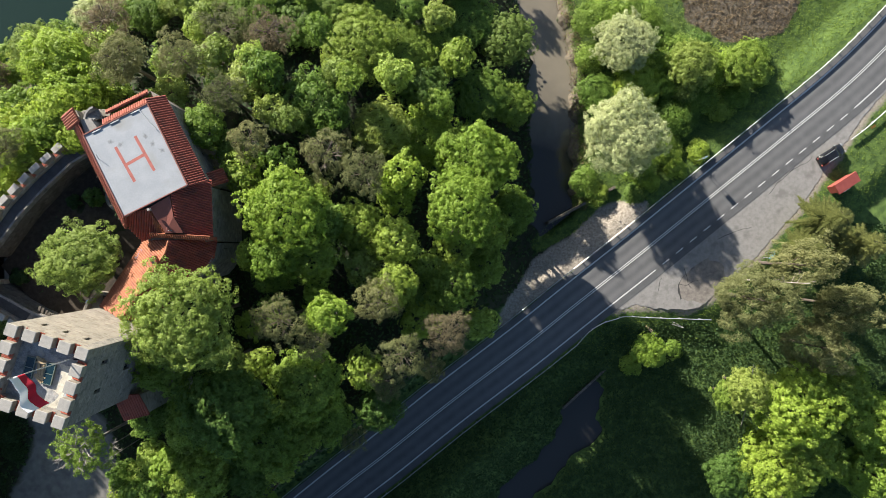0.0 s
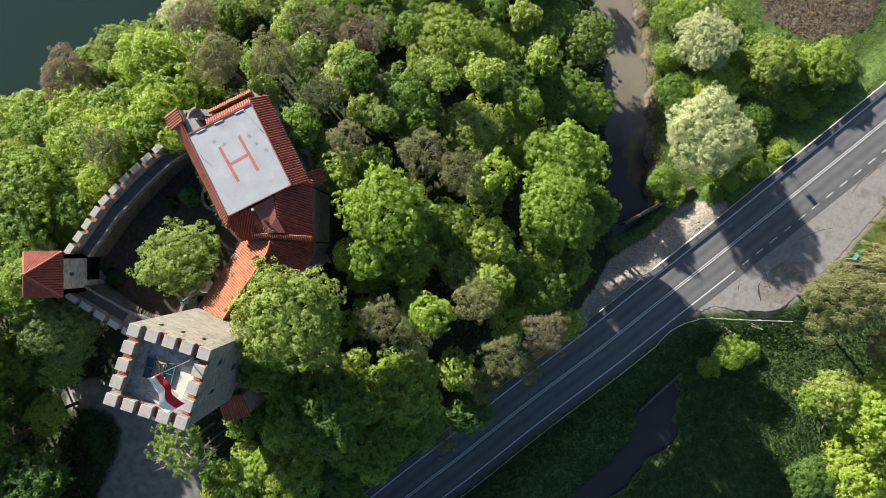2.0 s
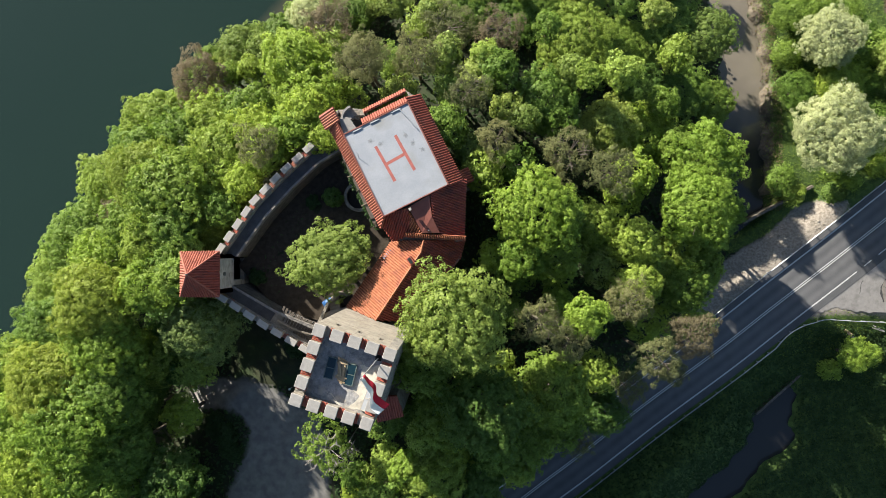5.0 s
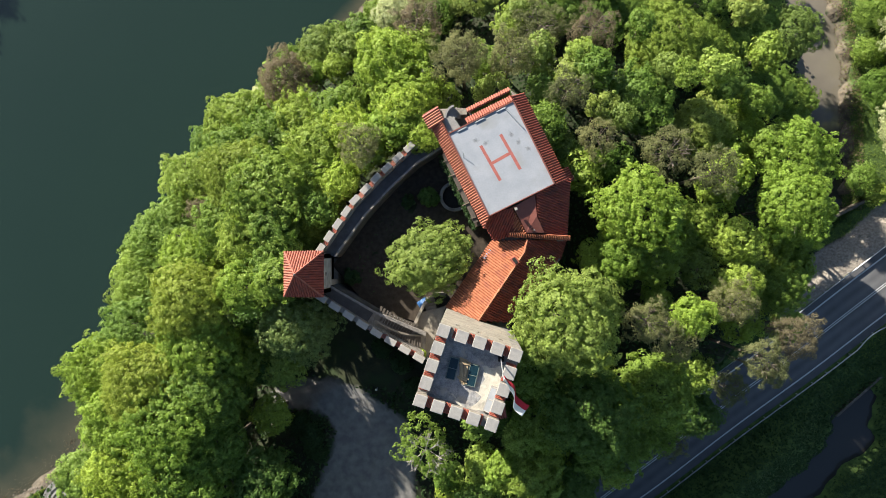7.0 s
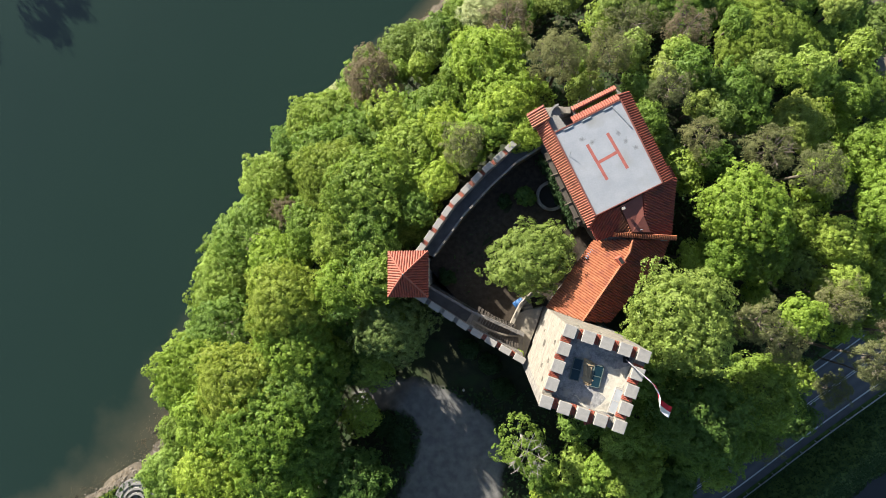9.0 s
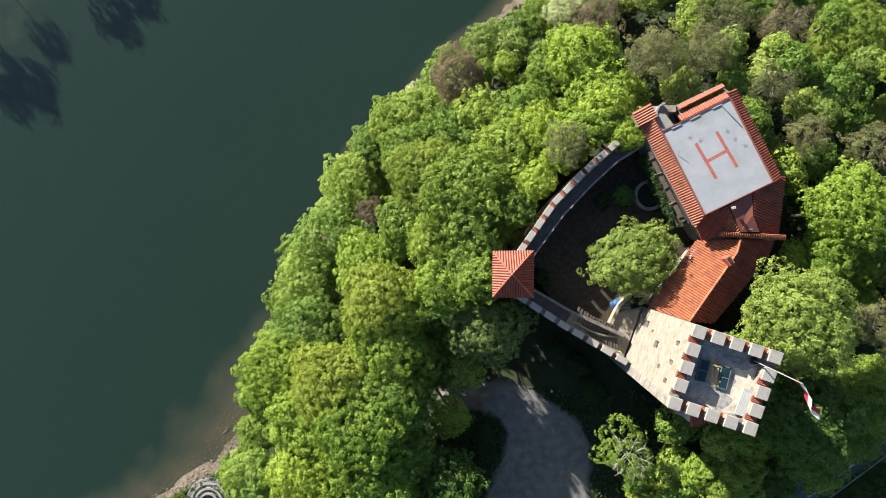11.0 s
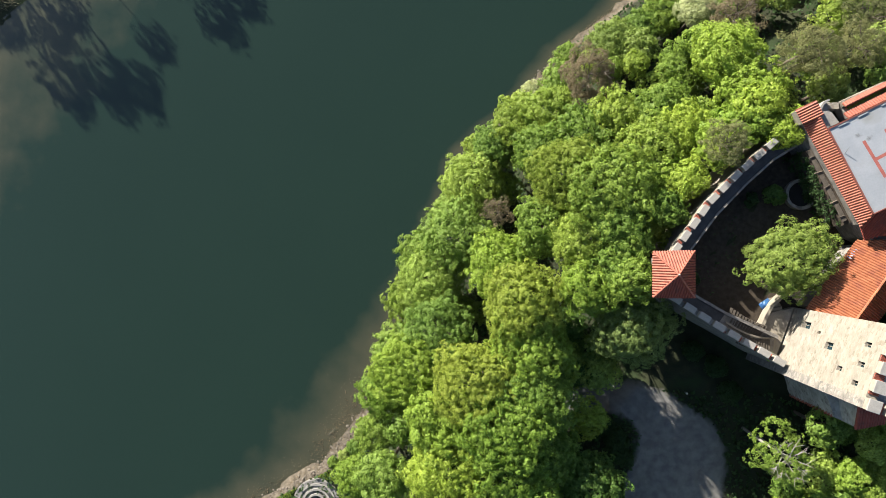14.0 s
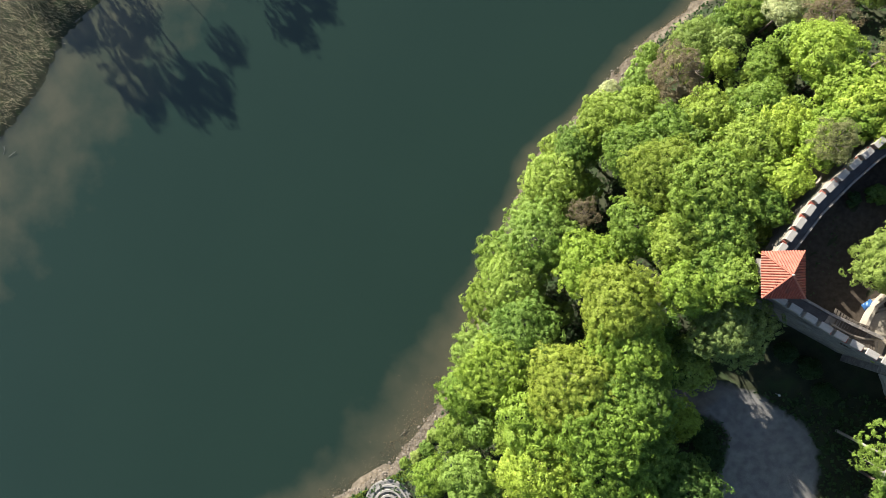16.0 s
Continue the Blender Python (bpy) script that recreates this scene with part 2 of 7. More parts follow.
M = dict(
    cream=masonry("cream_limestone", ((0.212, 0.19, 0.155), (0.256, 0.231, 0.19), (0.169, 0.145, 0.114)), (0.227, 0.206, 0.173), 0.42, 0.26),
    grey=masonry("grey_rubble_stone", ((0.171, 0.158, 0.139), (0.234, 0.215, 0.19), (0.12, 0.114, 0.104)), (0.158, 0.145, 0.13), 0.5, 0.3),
    # paler stone colour that brightens walls turned from the sun
    pale_rubble=masonry("brightened_pale_rubble", ((0.3, 0.283, 0.25), (0.38, 0.36, 0.32), (0.22, 0.2, 0.172)), (0.33, 0.31, 0.275), 0.5, 0.3),
    dirty_dark=masonry("dirty_dark_brown_rubble", ((0.09, 0.077, 0.06), (0.13, 0.112, 0.088), (0.065, 0.055, 0.044)), (0.075, 0.064, 0.05), 0.5, 0.3),
    # beige that imitates sunlight on the keep's deck
    sun_beige=mat("sunlit_deck_beige", (0.351, 0.325, 0.2665), (0.52, 0.4784, 0.39), 0.5, 0.9, 0.2, 6.0, spots=(0.21, 0.2, 0.178)),
    cap=mat("pale_concrete_cap", (0.225, 0.2124, 0.1917), (0.288, 0.2727, 0.2475), 0.8, 0.85, 0.2, spots=(0.182, 0.174, 0.161)),
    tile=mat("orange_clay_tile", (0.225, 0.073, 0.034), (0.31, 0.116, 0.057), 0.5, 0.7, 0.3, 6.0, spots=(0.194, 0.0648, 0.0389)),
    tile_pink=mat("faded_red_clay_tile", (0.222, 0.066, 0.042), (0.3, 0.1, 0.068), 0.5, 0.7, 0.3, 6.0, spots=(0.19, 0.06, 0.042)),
    # darker tile copy: shade put into slopes that face away from the sun
    tile_shaded=mat("shaded_red_clay_tile", (0.182, 0.0369, 0.0235), (0.255, 0.0604, 0.0403), 0.5, 0.65, 0.3, 6.0, spots=(0.134, 0.0403, 0.0302)),
    brick=mat("red_brick", (0.237, 0.0553, 0.0355), (0.332, 0.0948, 0.0592), 0.3, 0.85, 0.3),
    pad=mat("pale_painted_concrete", (0.221, 0.235, 0.254), (0.265, 0.277, 0.296), 1.6, 0.75, 0.08, spots=(0.204, 0.208, 0.204)),
    red=mat("faded_red_paint", (0.237, 0.0672, 0.0553), (0.3, 0.0948, 0.0751), 0.5, 0.7, 0.1),
    sheet=mat("brown_sheet_metal", (0.148, 0.0504, 0.0369), (0.188, 0.0672, 0.0504), 1.0, 0.5, 0.05),
    concrete=mat("weathered_concrete", (0.154, 0.149, 0.137), (0.237, 0.225, 0.207), 1.2, 0.9, 0.3, spots=(0.273, 0.249, 0.207)),
    roofdeck=mat("stained_concrete_deck", (0.135, 0.135, 0.138), (0.34, 0.332, 0.318), 0.45, 0.85, 0.25, 5.0, spots=(0.36, 0.32, 0.26)),
    walk=mat("dark_walkway_felt", (0.045, 0.045, 0.047), (0.075, 0.075, 0.077), 0.9, 0.9, 0.25),
    asphalt=mat("asphalt", (0.054, 0.0547, 0.0576), (0.072, 0.072, 0.0749), 1.4, 0.85, 0.15, 14),
    worn=mat("worn_asphalt", (0.158, 0.151, 0.142), (0.212, 0.201, 0.19), 0.6, 0.92, 0.35, 12, spots=(0.135, 0.128, 0.12)),
    line=mat("road_paint", (0.367, 0.367, 0.356), (0.444, 0.444, 0.432), 0.5, 0.7, 0.1),
    steel=mat("galvanised_steel", (0.332, 0.34, 0.348), (0.411, 0.419, 0.427), 0.6, 0.45, 0.05, metal=0.6),
    wood=mat("raw_timber", (0.296, 0.213, 0.118), (0.367, 0.278, 0.166), 0.3, 0.8, 0.2),
    oldwood=mat("weathered_timber", (0.126, 0.0988, 0.0751), (0.198, 0.158, 0.122), 0.4, 0.85, 0.3),
    soil=mat("dark_earth", (0.0263, 0.0203, 0.015), (0.0562, 0.0435, 0.0315), 0.5, 0.95, 0.5),
    darkwood=mat("dark_weathered_timber", (0.05, 0.042, 0.034), (0.09, 0.075, 0.06), 0.4, 0.85, 0.3),
    patch=mat("broken_brown_asphalt", (0.125, 0.11, 0.098), (0.19, 0.17, 0.15), 0.5, 0.95, 0.5, spots=(0.1, 0.09, 0.08)),
    bark=mat("bark", (0.0553, 0.0435, 0.0332), (0.103, 0.0829, 0.0672), 0.3, 0.95, 0.5),
    palebark=mat("dead_pale_wood", (0.276, 0.245, 0.205), (0.356, 0.324, 0.276), 0.3, 0.9, 0.3),
    glass=mat("dark_blue_glazing", (0.006, 0.02, 0.028), (0.011, 0.03, 0.04), 2.0, 0.12, 0.0, spec=0.4),
    flag=mat("worn_flagstone", (0.19, 0.166, 0.13), (0.269, 0.237, 0.19), 0.7, 0.9, 0.3, spots=(0.15, 0.134, 0.103)),
    panel=mat("greenish_roof_panel", (0.079, 0.103, 0.0869), (0.126, 0.15, 0.126), 0.8, 0.4, 0.1),
    tint=mat("tinted_car_glass", (0.006, 0.006, 0.007), (0.009, 0.009, 0.01), 1.0, 0.1, 0.0, spec=0.35),
    crack=mat("dark_crack_filler", (0.03, 0.03, 0.03), (0.05, 0.048, 0.046), 0.4, 0.95, 0.2),
    dark=mat("dark_void", (0.012, 0.012, 0.012), (0.02, 0.019, 0.018), 1.0, 0.95, 0.0),
    white=mat("white_cloth", (0.7, 0.7, 0.7), (0.76, 0.76, 0.76), 1.0, 0.8, 0.0, translucent=0.3),
    crimson=mat("red_cloth", (0.379, 0.0126, 0.0316), (0.43, 0.019, 0.0442), 1.0, 0.8, 0.0, translucent=0.25),
    film=mat("milky_plastic_sheet", (0.199, 0.209, 0.218), (0.246, 0.256, 0.265), 0.7, 0.35, 0.1, spec=0.5),
    tarp=mat("blue_tarpaulin", (0.0237, 0.174, 0.395), (0.0395, 0.237, 0.49), 0.4, 0.4, 0.2, spec=0.5),
    bluesheet=mat("dark_blue_plastic", (0.014, 0.06, 0.17), (0.024, 0.09, 0.22), 0.4, 0.45, 0.2, spec=0.4),
    black=mat("black_car_paint", (0.008, 0.008, 0.009), (0.012, 0.012, 0.013), 1.0, 0.15, 0.0, spec=0.6),
    redpaint=mat("red_painted_metal", (0.213, 0.0474, 0.0395), (0.269, 0.0672, 0.0514), 0.6, 0.55, 0.1),
    signblue=mat("green_blue_sign", (0.0316, 0.126, 0.158), (0.0395, 0.15, 0.19), 0.6, 0.5, 0.0),
    orange=mat("orange_plastic", (0.593, 0.174, 0.0237), (0.632, 0.205, 0.0316), 0.6, 0.5, 0.0),
    green=leafy("leaf_mid_green", (0.137, 0.215, 0.034), (0.222, 0.325, 0.057)),
    bright=leafy("leaf_bright_green", (0.19, 0.285, 0.036), (0.275, 0.385, 0.062)),
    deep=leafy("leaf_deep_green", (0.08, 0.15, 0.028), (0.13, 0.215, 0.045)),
    yellowish=leafy("leaf_yellow_green", (0.222, 0.285, 0.04), (0.308, 0.375, 0.064)),
    court=leafy("leaf_fresh_olive", (0.175, 0.25, 0.05), (0.26, 0.34, 0.078), 0.0),
    greygreen=leafy("leaf_grey_green", (0.1525, 0.2172, 0.0634), (0.2379, 0.3148, 0.0976), 0.0),
    pale=leafy("leaf_pale_green", (0.1768, 0.2679, 0.0493), (0.2733, 0.3858, 0.0814)),
    olive=leafy("leaf_olive_green", (0.175, 0.245, 0.052), (0.255, 0.33, 0.08)),
    pine=leafy("needle_grey_green", (0.118, 0.132, 0.055), (0.195, 0.208, 0.09), 0.2),
    brown=leafy("needle_brown_grey", (0.14, 0.12, 0.07), (0.215, 0.185, 0.115), 0.15),
    spruce=leafy("needle_olive_green", (0.085, 0.102, 0.03), (0.15, 0.168, 0.052), 0.12),
    willow=leafy("leaf_silver_green", (0.3306, 0.3762, 0.1824), (0.4446, 0.4902, 0.2565), 0.1),
    grass=leafy("grass_blade", (0.1, 0.165, 0.02), (0.18, 0.25, 0.04), 0.0),
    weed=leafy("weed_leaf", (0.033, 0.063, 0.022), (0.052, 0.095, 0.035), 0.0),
    reed=leafy("dry_reed", (0.2, 0.19, 0.12), (0.34, 0.32, 0.22), 0.0, 3.0),
    drystem=leafy("dry_stem", (0.125, 0.097, 0.06), (0.21, 0.165, 0.105), 0.0, 3.0),
    pinebark=mat("brown_pine_branch", (0.085, 0.068, 0.053), (0.14, 0.115, 0.092), 0.3, 0.9, 0.4),
    deadwood=mat("grey_dead_twigs", (0.17, 0.155, 0.135), (0.25, 0.23, 0.2), 0.3, 0.9, 0.3),
    rock=mat("shore_rock", (0.12, 0.1, 0.08), (0.2, 0.17, 0.135), 0.5, 0.9, 0.4),
)



def scuff_material():
    """A thin broken film of grey dirt that lets the paint show through."""
    m = mat("grey_scuff", (0.165, 0.163, 0.16), (0.2, 0.198, 0.194), 0.4, 0.9, 0.0)
    n, l = m.node_tree.nodes, m.node_tree.links
    co, nz, ln, sub, tr, ms = n.new("ShaderNodeTexCoord"), n.new("ShaderNodeTexNoise"), n.new("ShaderNodeVectorMath"), n.new("ShaderNodeMath"), n.new("ShaderNodeBsdfTransparent"), n.new("ShaderNodeMixShader")
    nz.inputs["Scale"].default_value, nz.inputs["Detail"].default_value = 1.5, 5
    ln.operation = "LENGTH"
    l.new(co.outputs["Object"], nz.inputs["Vector"]), l.new(co.outputs["Object"], ln.inputs[0])
    sub.operation, sub.use_clamp = "MULTIPLY_ADD", True
    sub.inputs[1].default_value = 1.8
    off = n.new("ShaderNodeMath")
    off.operation = "MULTIPLY_ADD"
    off.inputs[1].default_value, off.inputs[2].default_value = -1.1, -0.55
    l.new(ln.outputs["Value"], off.inputs[0]), l.new(nz.outputs[0], sub.inputs[0]), l.new(off.outputs[0], sub.inputs[2])
    l.new(sub.outputs[0], ms.inputs[0]), l.new(tr.outputs[0], ms.inputs[1]), l.new(n["Principled BSDF"].outputs[0], ms.inputs[2])
    l.new(ms.outputs[0], n["Material Output"].inputs[0])
    return m


M["scuff"] = scuff_material()
for low_gloss in ("weed", "drystem", "reed", "pine", "brown"):
    M[low_gloss].node_tree.nodes["Principled BSDF"].inputs["Specular IOR Level"].default_value = 0.1


# ---- builders ----
def mesh_of(bm, name):
    me = bpy.data.meshes.new(name)
    bm.to_mesh(me)
    bm.free()
    return me


def part(name, bm, material, parent=None, label=""):
    """Links a bmesh, or a ready mesh, as one mesh object, under a thing or a part if one is given."""
    me = bm if isinstance(bm, bpy.types.Mesh) else mesh_of(bm, name)
    if material and not me.materials:
        me.materials.append(material)
    ob = new(name, me)
    ob.parent = parent
    return tagged(ob, label)


def thing(name, label, category, at=(0, 0, 0), turn=0.0, group="", kind=""):
    e = new(name)
    e.matrix_world = pose(*at, 0, 0, turn)
    e.empty_display_size = 0.3
    return tagged(e, label, category, group, kind)


def box(bm, size, m=None, bevel=0.0):
    made = bmesh.ops.create_cube(bm, size=1.0, matrix=(m or Matrix()) @ Matrix.Diagonal((*size, 1)))
    if bevel:
        edges = list({e for v in made["verts"] for e in v.link_edges})
        bmesh.ops.bevel(bm, geom=edges, offset=bevel, segments=1, affect="EDGES", profile=0.5)
    return bm


def boxed(size, m=None, bevel=0.0):
    return box(bmesh.new(), size, m, bevel)


def prism(bm, pts, z0, z1):
    """An upright prism; z1 may be one height or one for each corner."""
    tops = z1 if isinstance(z1, (list, tuple)) else [z1] * len(pts)
    low = [bm.verts.new((x, y, z0)) for x, y in pts]
    high = [bm.verts.new((x, y, z)) for (x, y), z in zip(pts, tops)]
    n = len(pts)
    bm.faces.new(high), bm.faces.new(low[::-1])
    for i in range(n):
        bm.faces.new((low[i], low[(i + 1) % n], high[(i + 1) % n], high[i]))
    bmesh.ops.recalc_face_normals(bm, faces=bm.faces)
    return bm


def prismed(pts, z0, z1):
    return prism(bmesh.new(), pts, z0, z1)


def rod(bm, a, b, r0, r1=None, sides=7):
    a, b = Vector(a), Vector(b)
    m = Matrix.Translation((a + b) / 2) @ (b - a).to_track_quat("Z", "Y").to_matrix().to_4x4()
    bmesh.ops.create_cone(bm, cap_ends=True, segments=sides, radius1=r0, radius2=r0 if r1 is None else r1, depth=(b - a).length, matrix=m)
    return bm


def rodded(a, b, r0, r1=None, sides=7):
    return rod(bmesh.new(), a, b, r0, r1, sides)


def raw(name, verts, faces):
    me = bpy.data.meshes.new(name)
    me.from_pydata(verts, [], faces)
    me.update()
    return me


def smooth(p, sub=8):
    """A Catmull-Rom line through the points."""
    p = [Vector(q) for q in p]
    p = [2 * p[0] - p[1]] + p + [2 * p[-1] - p[-2]]
    out = []
    for i in range(1, len(p) - 2):
        for k in range(sub):
            t = k / sub
            a, b, c, d = p[i - 1 : i + 3]
            out.append(0.5 * (2 * b + (c - a) * t + (2 * a - 5 * b + 4 * c - d) * t**2 + (3 * b - a - 3 * c + d) * t**3))
    return out + [p[-2]]


def offset(line, d):
    """The line moved sideways by d to its left, in plan."""
    out = []
    for i, p in enumerate(line):
        t = line[min(i + 1, len(line) - 1)] - line[max(i - 1, 0)]
        n = Vector((-t.y, t.x, 0)).normalized()
        out.append(p + n * d)
    return out


def ribbon(name, left, right, dz=0.0, thick=0.0):
    """A strip between two lines, with a side skirt of the given thickness."""
    v, f = [], []
    n = len(left)
    for a, b in zip(left, right):
        v += [(a.x, a.y, a.z + dz), (b.x, b.y, b.z + dz)]
    f += [(2 * i, 2 * i + 1, 2 * i + 3, 2 * i + 2) for i in range(n - 1)]
    if thick:
        o = len(v)
        v += [(x, y, z - thick) for x, y, z in v[:o]]
        for i in range(n - 1):
            f += [(2 * i + 2, 2 * i + 2 + o, 2 * i + o, 2 * i), (2 * i + 1, 2 * i + 1 + o, 2 * i + 3 + o, 2 * i + 3)]
    me = raw(name, v, f)
    bm = bmesh.new()
    bm.from_mesh(me)
    bmesh.ops.recalc_face_normals(bm, faces=bm.faces)
    if sum(g.normal.z for g in bm.faces) < 0:
        bmesh.ops.reverse_faces(bm, faces=bm.faces)
    bm.to_mesh(me)
    bm.free()
    return me


def tiles(name, poly, material, parent, down=None, pitch=0.27, course=0.36, label=""):
    """A roof slope of barrel tiles: columns of half-rounds that run down the slope, in lapped courses."""
    p = [Vector(q) for q in poly]
    nrm = Vector((0, 0, 0))
    for a, b in zip(p, p[1:] + p[:1]):
        nrm += a.cross(b)
    nrm.normalize()
    if nrm.z < 0:
        nrm = -nrm
    d = Vector((nrm.x, nrm.y, 0)) if down is None else Vector(down)
    d = (d - nrm * d.dot(nrm)).normalized()
    u = d.cross(nrm).normalized()
    mid_p = sum(p, Vector()) / len(p)
    p = [q - nrm * (q - mid_p).dot(nrm) for q in p]
    o = p[0]
    flat = [((q - o).dot(u), (q - o).dot(d)) for q in p]
    us = [a for a, _ in flat]
    verts, faces = [], []
    c = min(us)
    while c < max(us):
        mid = c + pitch / 2
        cuts = []
        for (a0, b0), (a1, b1) in zip(flat, flat[1:] + flat[:1]):
            if (a0 <= mid) != (a1 <= mid):
                cuts.append(b0 + (b1 - b0) * (mid - a0) / (a1 - a0))
        cuts.sort()
        for lo, hi in zip(cuts[::2], cuts[1::2]):
            k = lo
            while k < hi - 0.05:
                e = min(k + course, hi)
                i = len(verts)
                for s, lift in ((k, 0.012), (e + 0.02, 0.045)):
                    for w, h in ((0.0, -0.03), (0.2, 0.05), (0.5, 0.1), (0.8, 0.05), (1.0, -0.03)):
                        verts.append(o + u * (c + w * pitch) + d * s + nrm * (h + lift))
                faces += [(i + j, i + j + 1, i + j + 6, i + j + 5) for j in range(4)]
                k = e
        c += pitch
    v0 = len(verts)
    verts += [q - nrm * 0.03 for q in p] + [q - nrm * 0.16 for q in p]
    n = len(p)
    faces += [tuple(v0 + i for i in range(n)), tuple(v0 + n + i for i in reversed(range(n)))]
    faces += [(v0 + i, v0 + n + i, v0 + n + (i + 1) % n, v0 + (i + 1) % n) for i in range(n)]
    return part(name, raw(name, verts, faces), material, parent, label)


def ridge(name, line, material, parent, r=0.13):
    """Cap tiles along a ridge, hip or verge."""
    bm = bmesh.new()
    for a, b in zip(line, line[1:]):
        a, b = Vector(a), Vector(b)
        n = max(1, round((b - a).length / 0.38))
        for i in range(n):
            rod(bm, a.lerp(b, i / n), a.lerp(b, (i + 1.08) / n), r * 1.08, r * 0.92, 8)
    return part(name, bm, material, parent)


def pierced(p0, p1, z0, z1, thick, holes):
    """An upright wall from p0 to p1 in plan, thick towards its left, with real openings (u0, u1, z0, z1)."""
    p0, p1 = Vector((*p0, 0)), Vector((*p1, 0))
    u = (p1 - p0).normalized()
    n = Vector((-u.y, u.x, 0))
    length = (p1 - p0).length
    us = sorted({0.0, length, *(h[i] for h in holes for i in (0, 1))})
    zs = sorted({z0, z1, *(h[i] for h in holes for i in (2, 3))})
    bm = bmesh.new()

    def at(a, b, c):
        q = p0 + u * a + n * c
        return bm.verts.new((q.x, q.y, b))

    def solid(i, j):
        if not (0 <= i < len(us) - 1 and 0 <= j < len(zs) - 1):
            return False
        a, b = (us[i] + us[i + 1]) / 2, (zs[j] + zs[j + 1]) / 2
        return not any(h[0] < a < h[1] and h[2] < b < h[3] for h in holes)

    for i in range(len(us) - 1):
        for j in range(len(zs) - 1):
            if not solid(i, j):
                continue
            a0, a1, b0, b1 = us[i], us[i + 1], zs[j], zs[j + 1]
            for c in (0, thick):
                bm.faces.new([at(a0, b0, c), at(a1, b0, c), at(a1, b1, c), at(a0, b1, c)])
            for (di, dj), ((ax, bx), (ay, by)) in {(-1, 0): ((a0, b0), (a0, b1)), (1, 0): ((a1, b0), (a1, b1)), (0, -1): ((a0, b0), (a1, b0)), (0, 1): ((a0, b1), (a1, b1))}.items():
                if not solid(i + di, j + dj):
                    bm.faces.new([at(ax, bx, 0), at(ay, by, 0), at(ay, by, thick), at(ax, bx, thick)])
    bmesh.ops.remove_doubles(bm, verts=bm.verts, dist=1e-4)
    bmesh.ops.recalc_face_normals(bm, faces=bm.faces)
    return bm

# ---- the lie of the land ----
SHORE_E = ((-200, -260), (-100, -172), (-60, -131), (-40.5, -110.3), (-35.3, -101), (-25, -93.2), (-13, -87.4), (6, -81.5), (16, -76.6), (23.5, -68.7), (32, -61.7), (38.9, -52.3), (60, -28), (120, 40))
SHORE_W = ((-200, -420), (-60, -245), (0, -186), (20.4, -170.5), (27.2, -164.3), (37.9, -158.7), (43.5, -152.6), (70, -128), (120, -85), (200, -10))
CREEK = ((-120, -60), (-60, -5), (-39, 11.6), (-33.4, 17.0), (-29.4, 21.6), (-22, 21.6), (-12, 21), (5, 17.3), (17, 17.0), (28.6, 17.0), (39.4, 14.8), (60, 6), (120, -20))
ROAD = [(-62, -73.6, 3), (-38, -54.7, 3), (-16.8, -37.6, 3), (-8.9, -31.5, 3), (1.1, -23.5, 3), (12.3, -15.0, 3), (20.6, -8.35, 3), (29.4, -1.4, 3), (37.2, 4.9, 3), (42.2, 8.95, 3), (52, 16.9, 3), (62, 25.2, 3), (70, 33.1, 3), (79, 43, 3), (89, 54, 3), (105, 72, 3), (130, 101, 3)]
road_axis = smooth(ROAD, 10)
axis_xy = np.array([(p.x, p.y) for p in road_axis])


def along(table, y):
    return np.interp(y, [a for a, _ in table], [b for _, b in table])


def road_gap(x, y):
    """Distance to the road's axis, and which side (positive: uphill side)."""
    p = np.stack([x, y], -1)[..., None, :]
    a, b = axis_xy[:-1], axis_xy[1:]
    d = b - a
    t = np.clip(((p - a) * d).sum(-1) / (d * d).sum(-1), 0, 1)
    q = p - (a + t[..., None] * d)
    dist = np.sqrt((q**2).sum(-1))
    k = dist.argmin(-1)
    near = np.take_along_axis(dist, k[..., None], -1)[..., 0]
    qq = np.take_along_axis(q, k[..., None, None], -2)[..., 0, :]
    return near * np.sign(d[k][..., 0] * qq[..., 1] - d[k][..., 1] * qq[..., 0])


def step(a, b, x):
    t = np.clip((x - a) / (b - a), 0, 1)
    return t * t * (3 - 2 * t)


def inside(x, y, poly):
    hit = np.zeros(np.shape(x), bool)
    for (x0, y0), (x1, y1) in zip(poly, poly[1:] + poly[:1]):
        cross = (y0 > y) != (y1 > y)
        hit ^= cross & (x < (x1 - x0) * (y - y0) / (y1 - y0 + 1e-9) + x0)
    return hit


COURT = [(-52.5, -2), (-49, 2.4), (-44.5, 8), (-40, 11.5), (-31, 15.5), (-26, 7), (-26, 0), (-32, -8), (-41, -9), (-48, -7)]


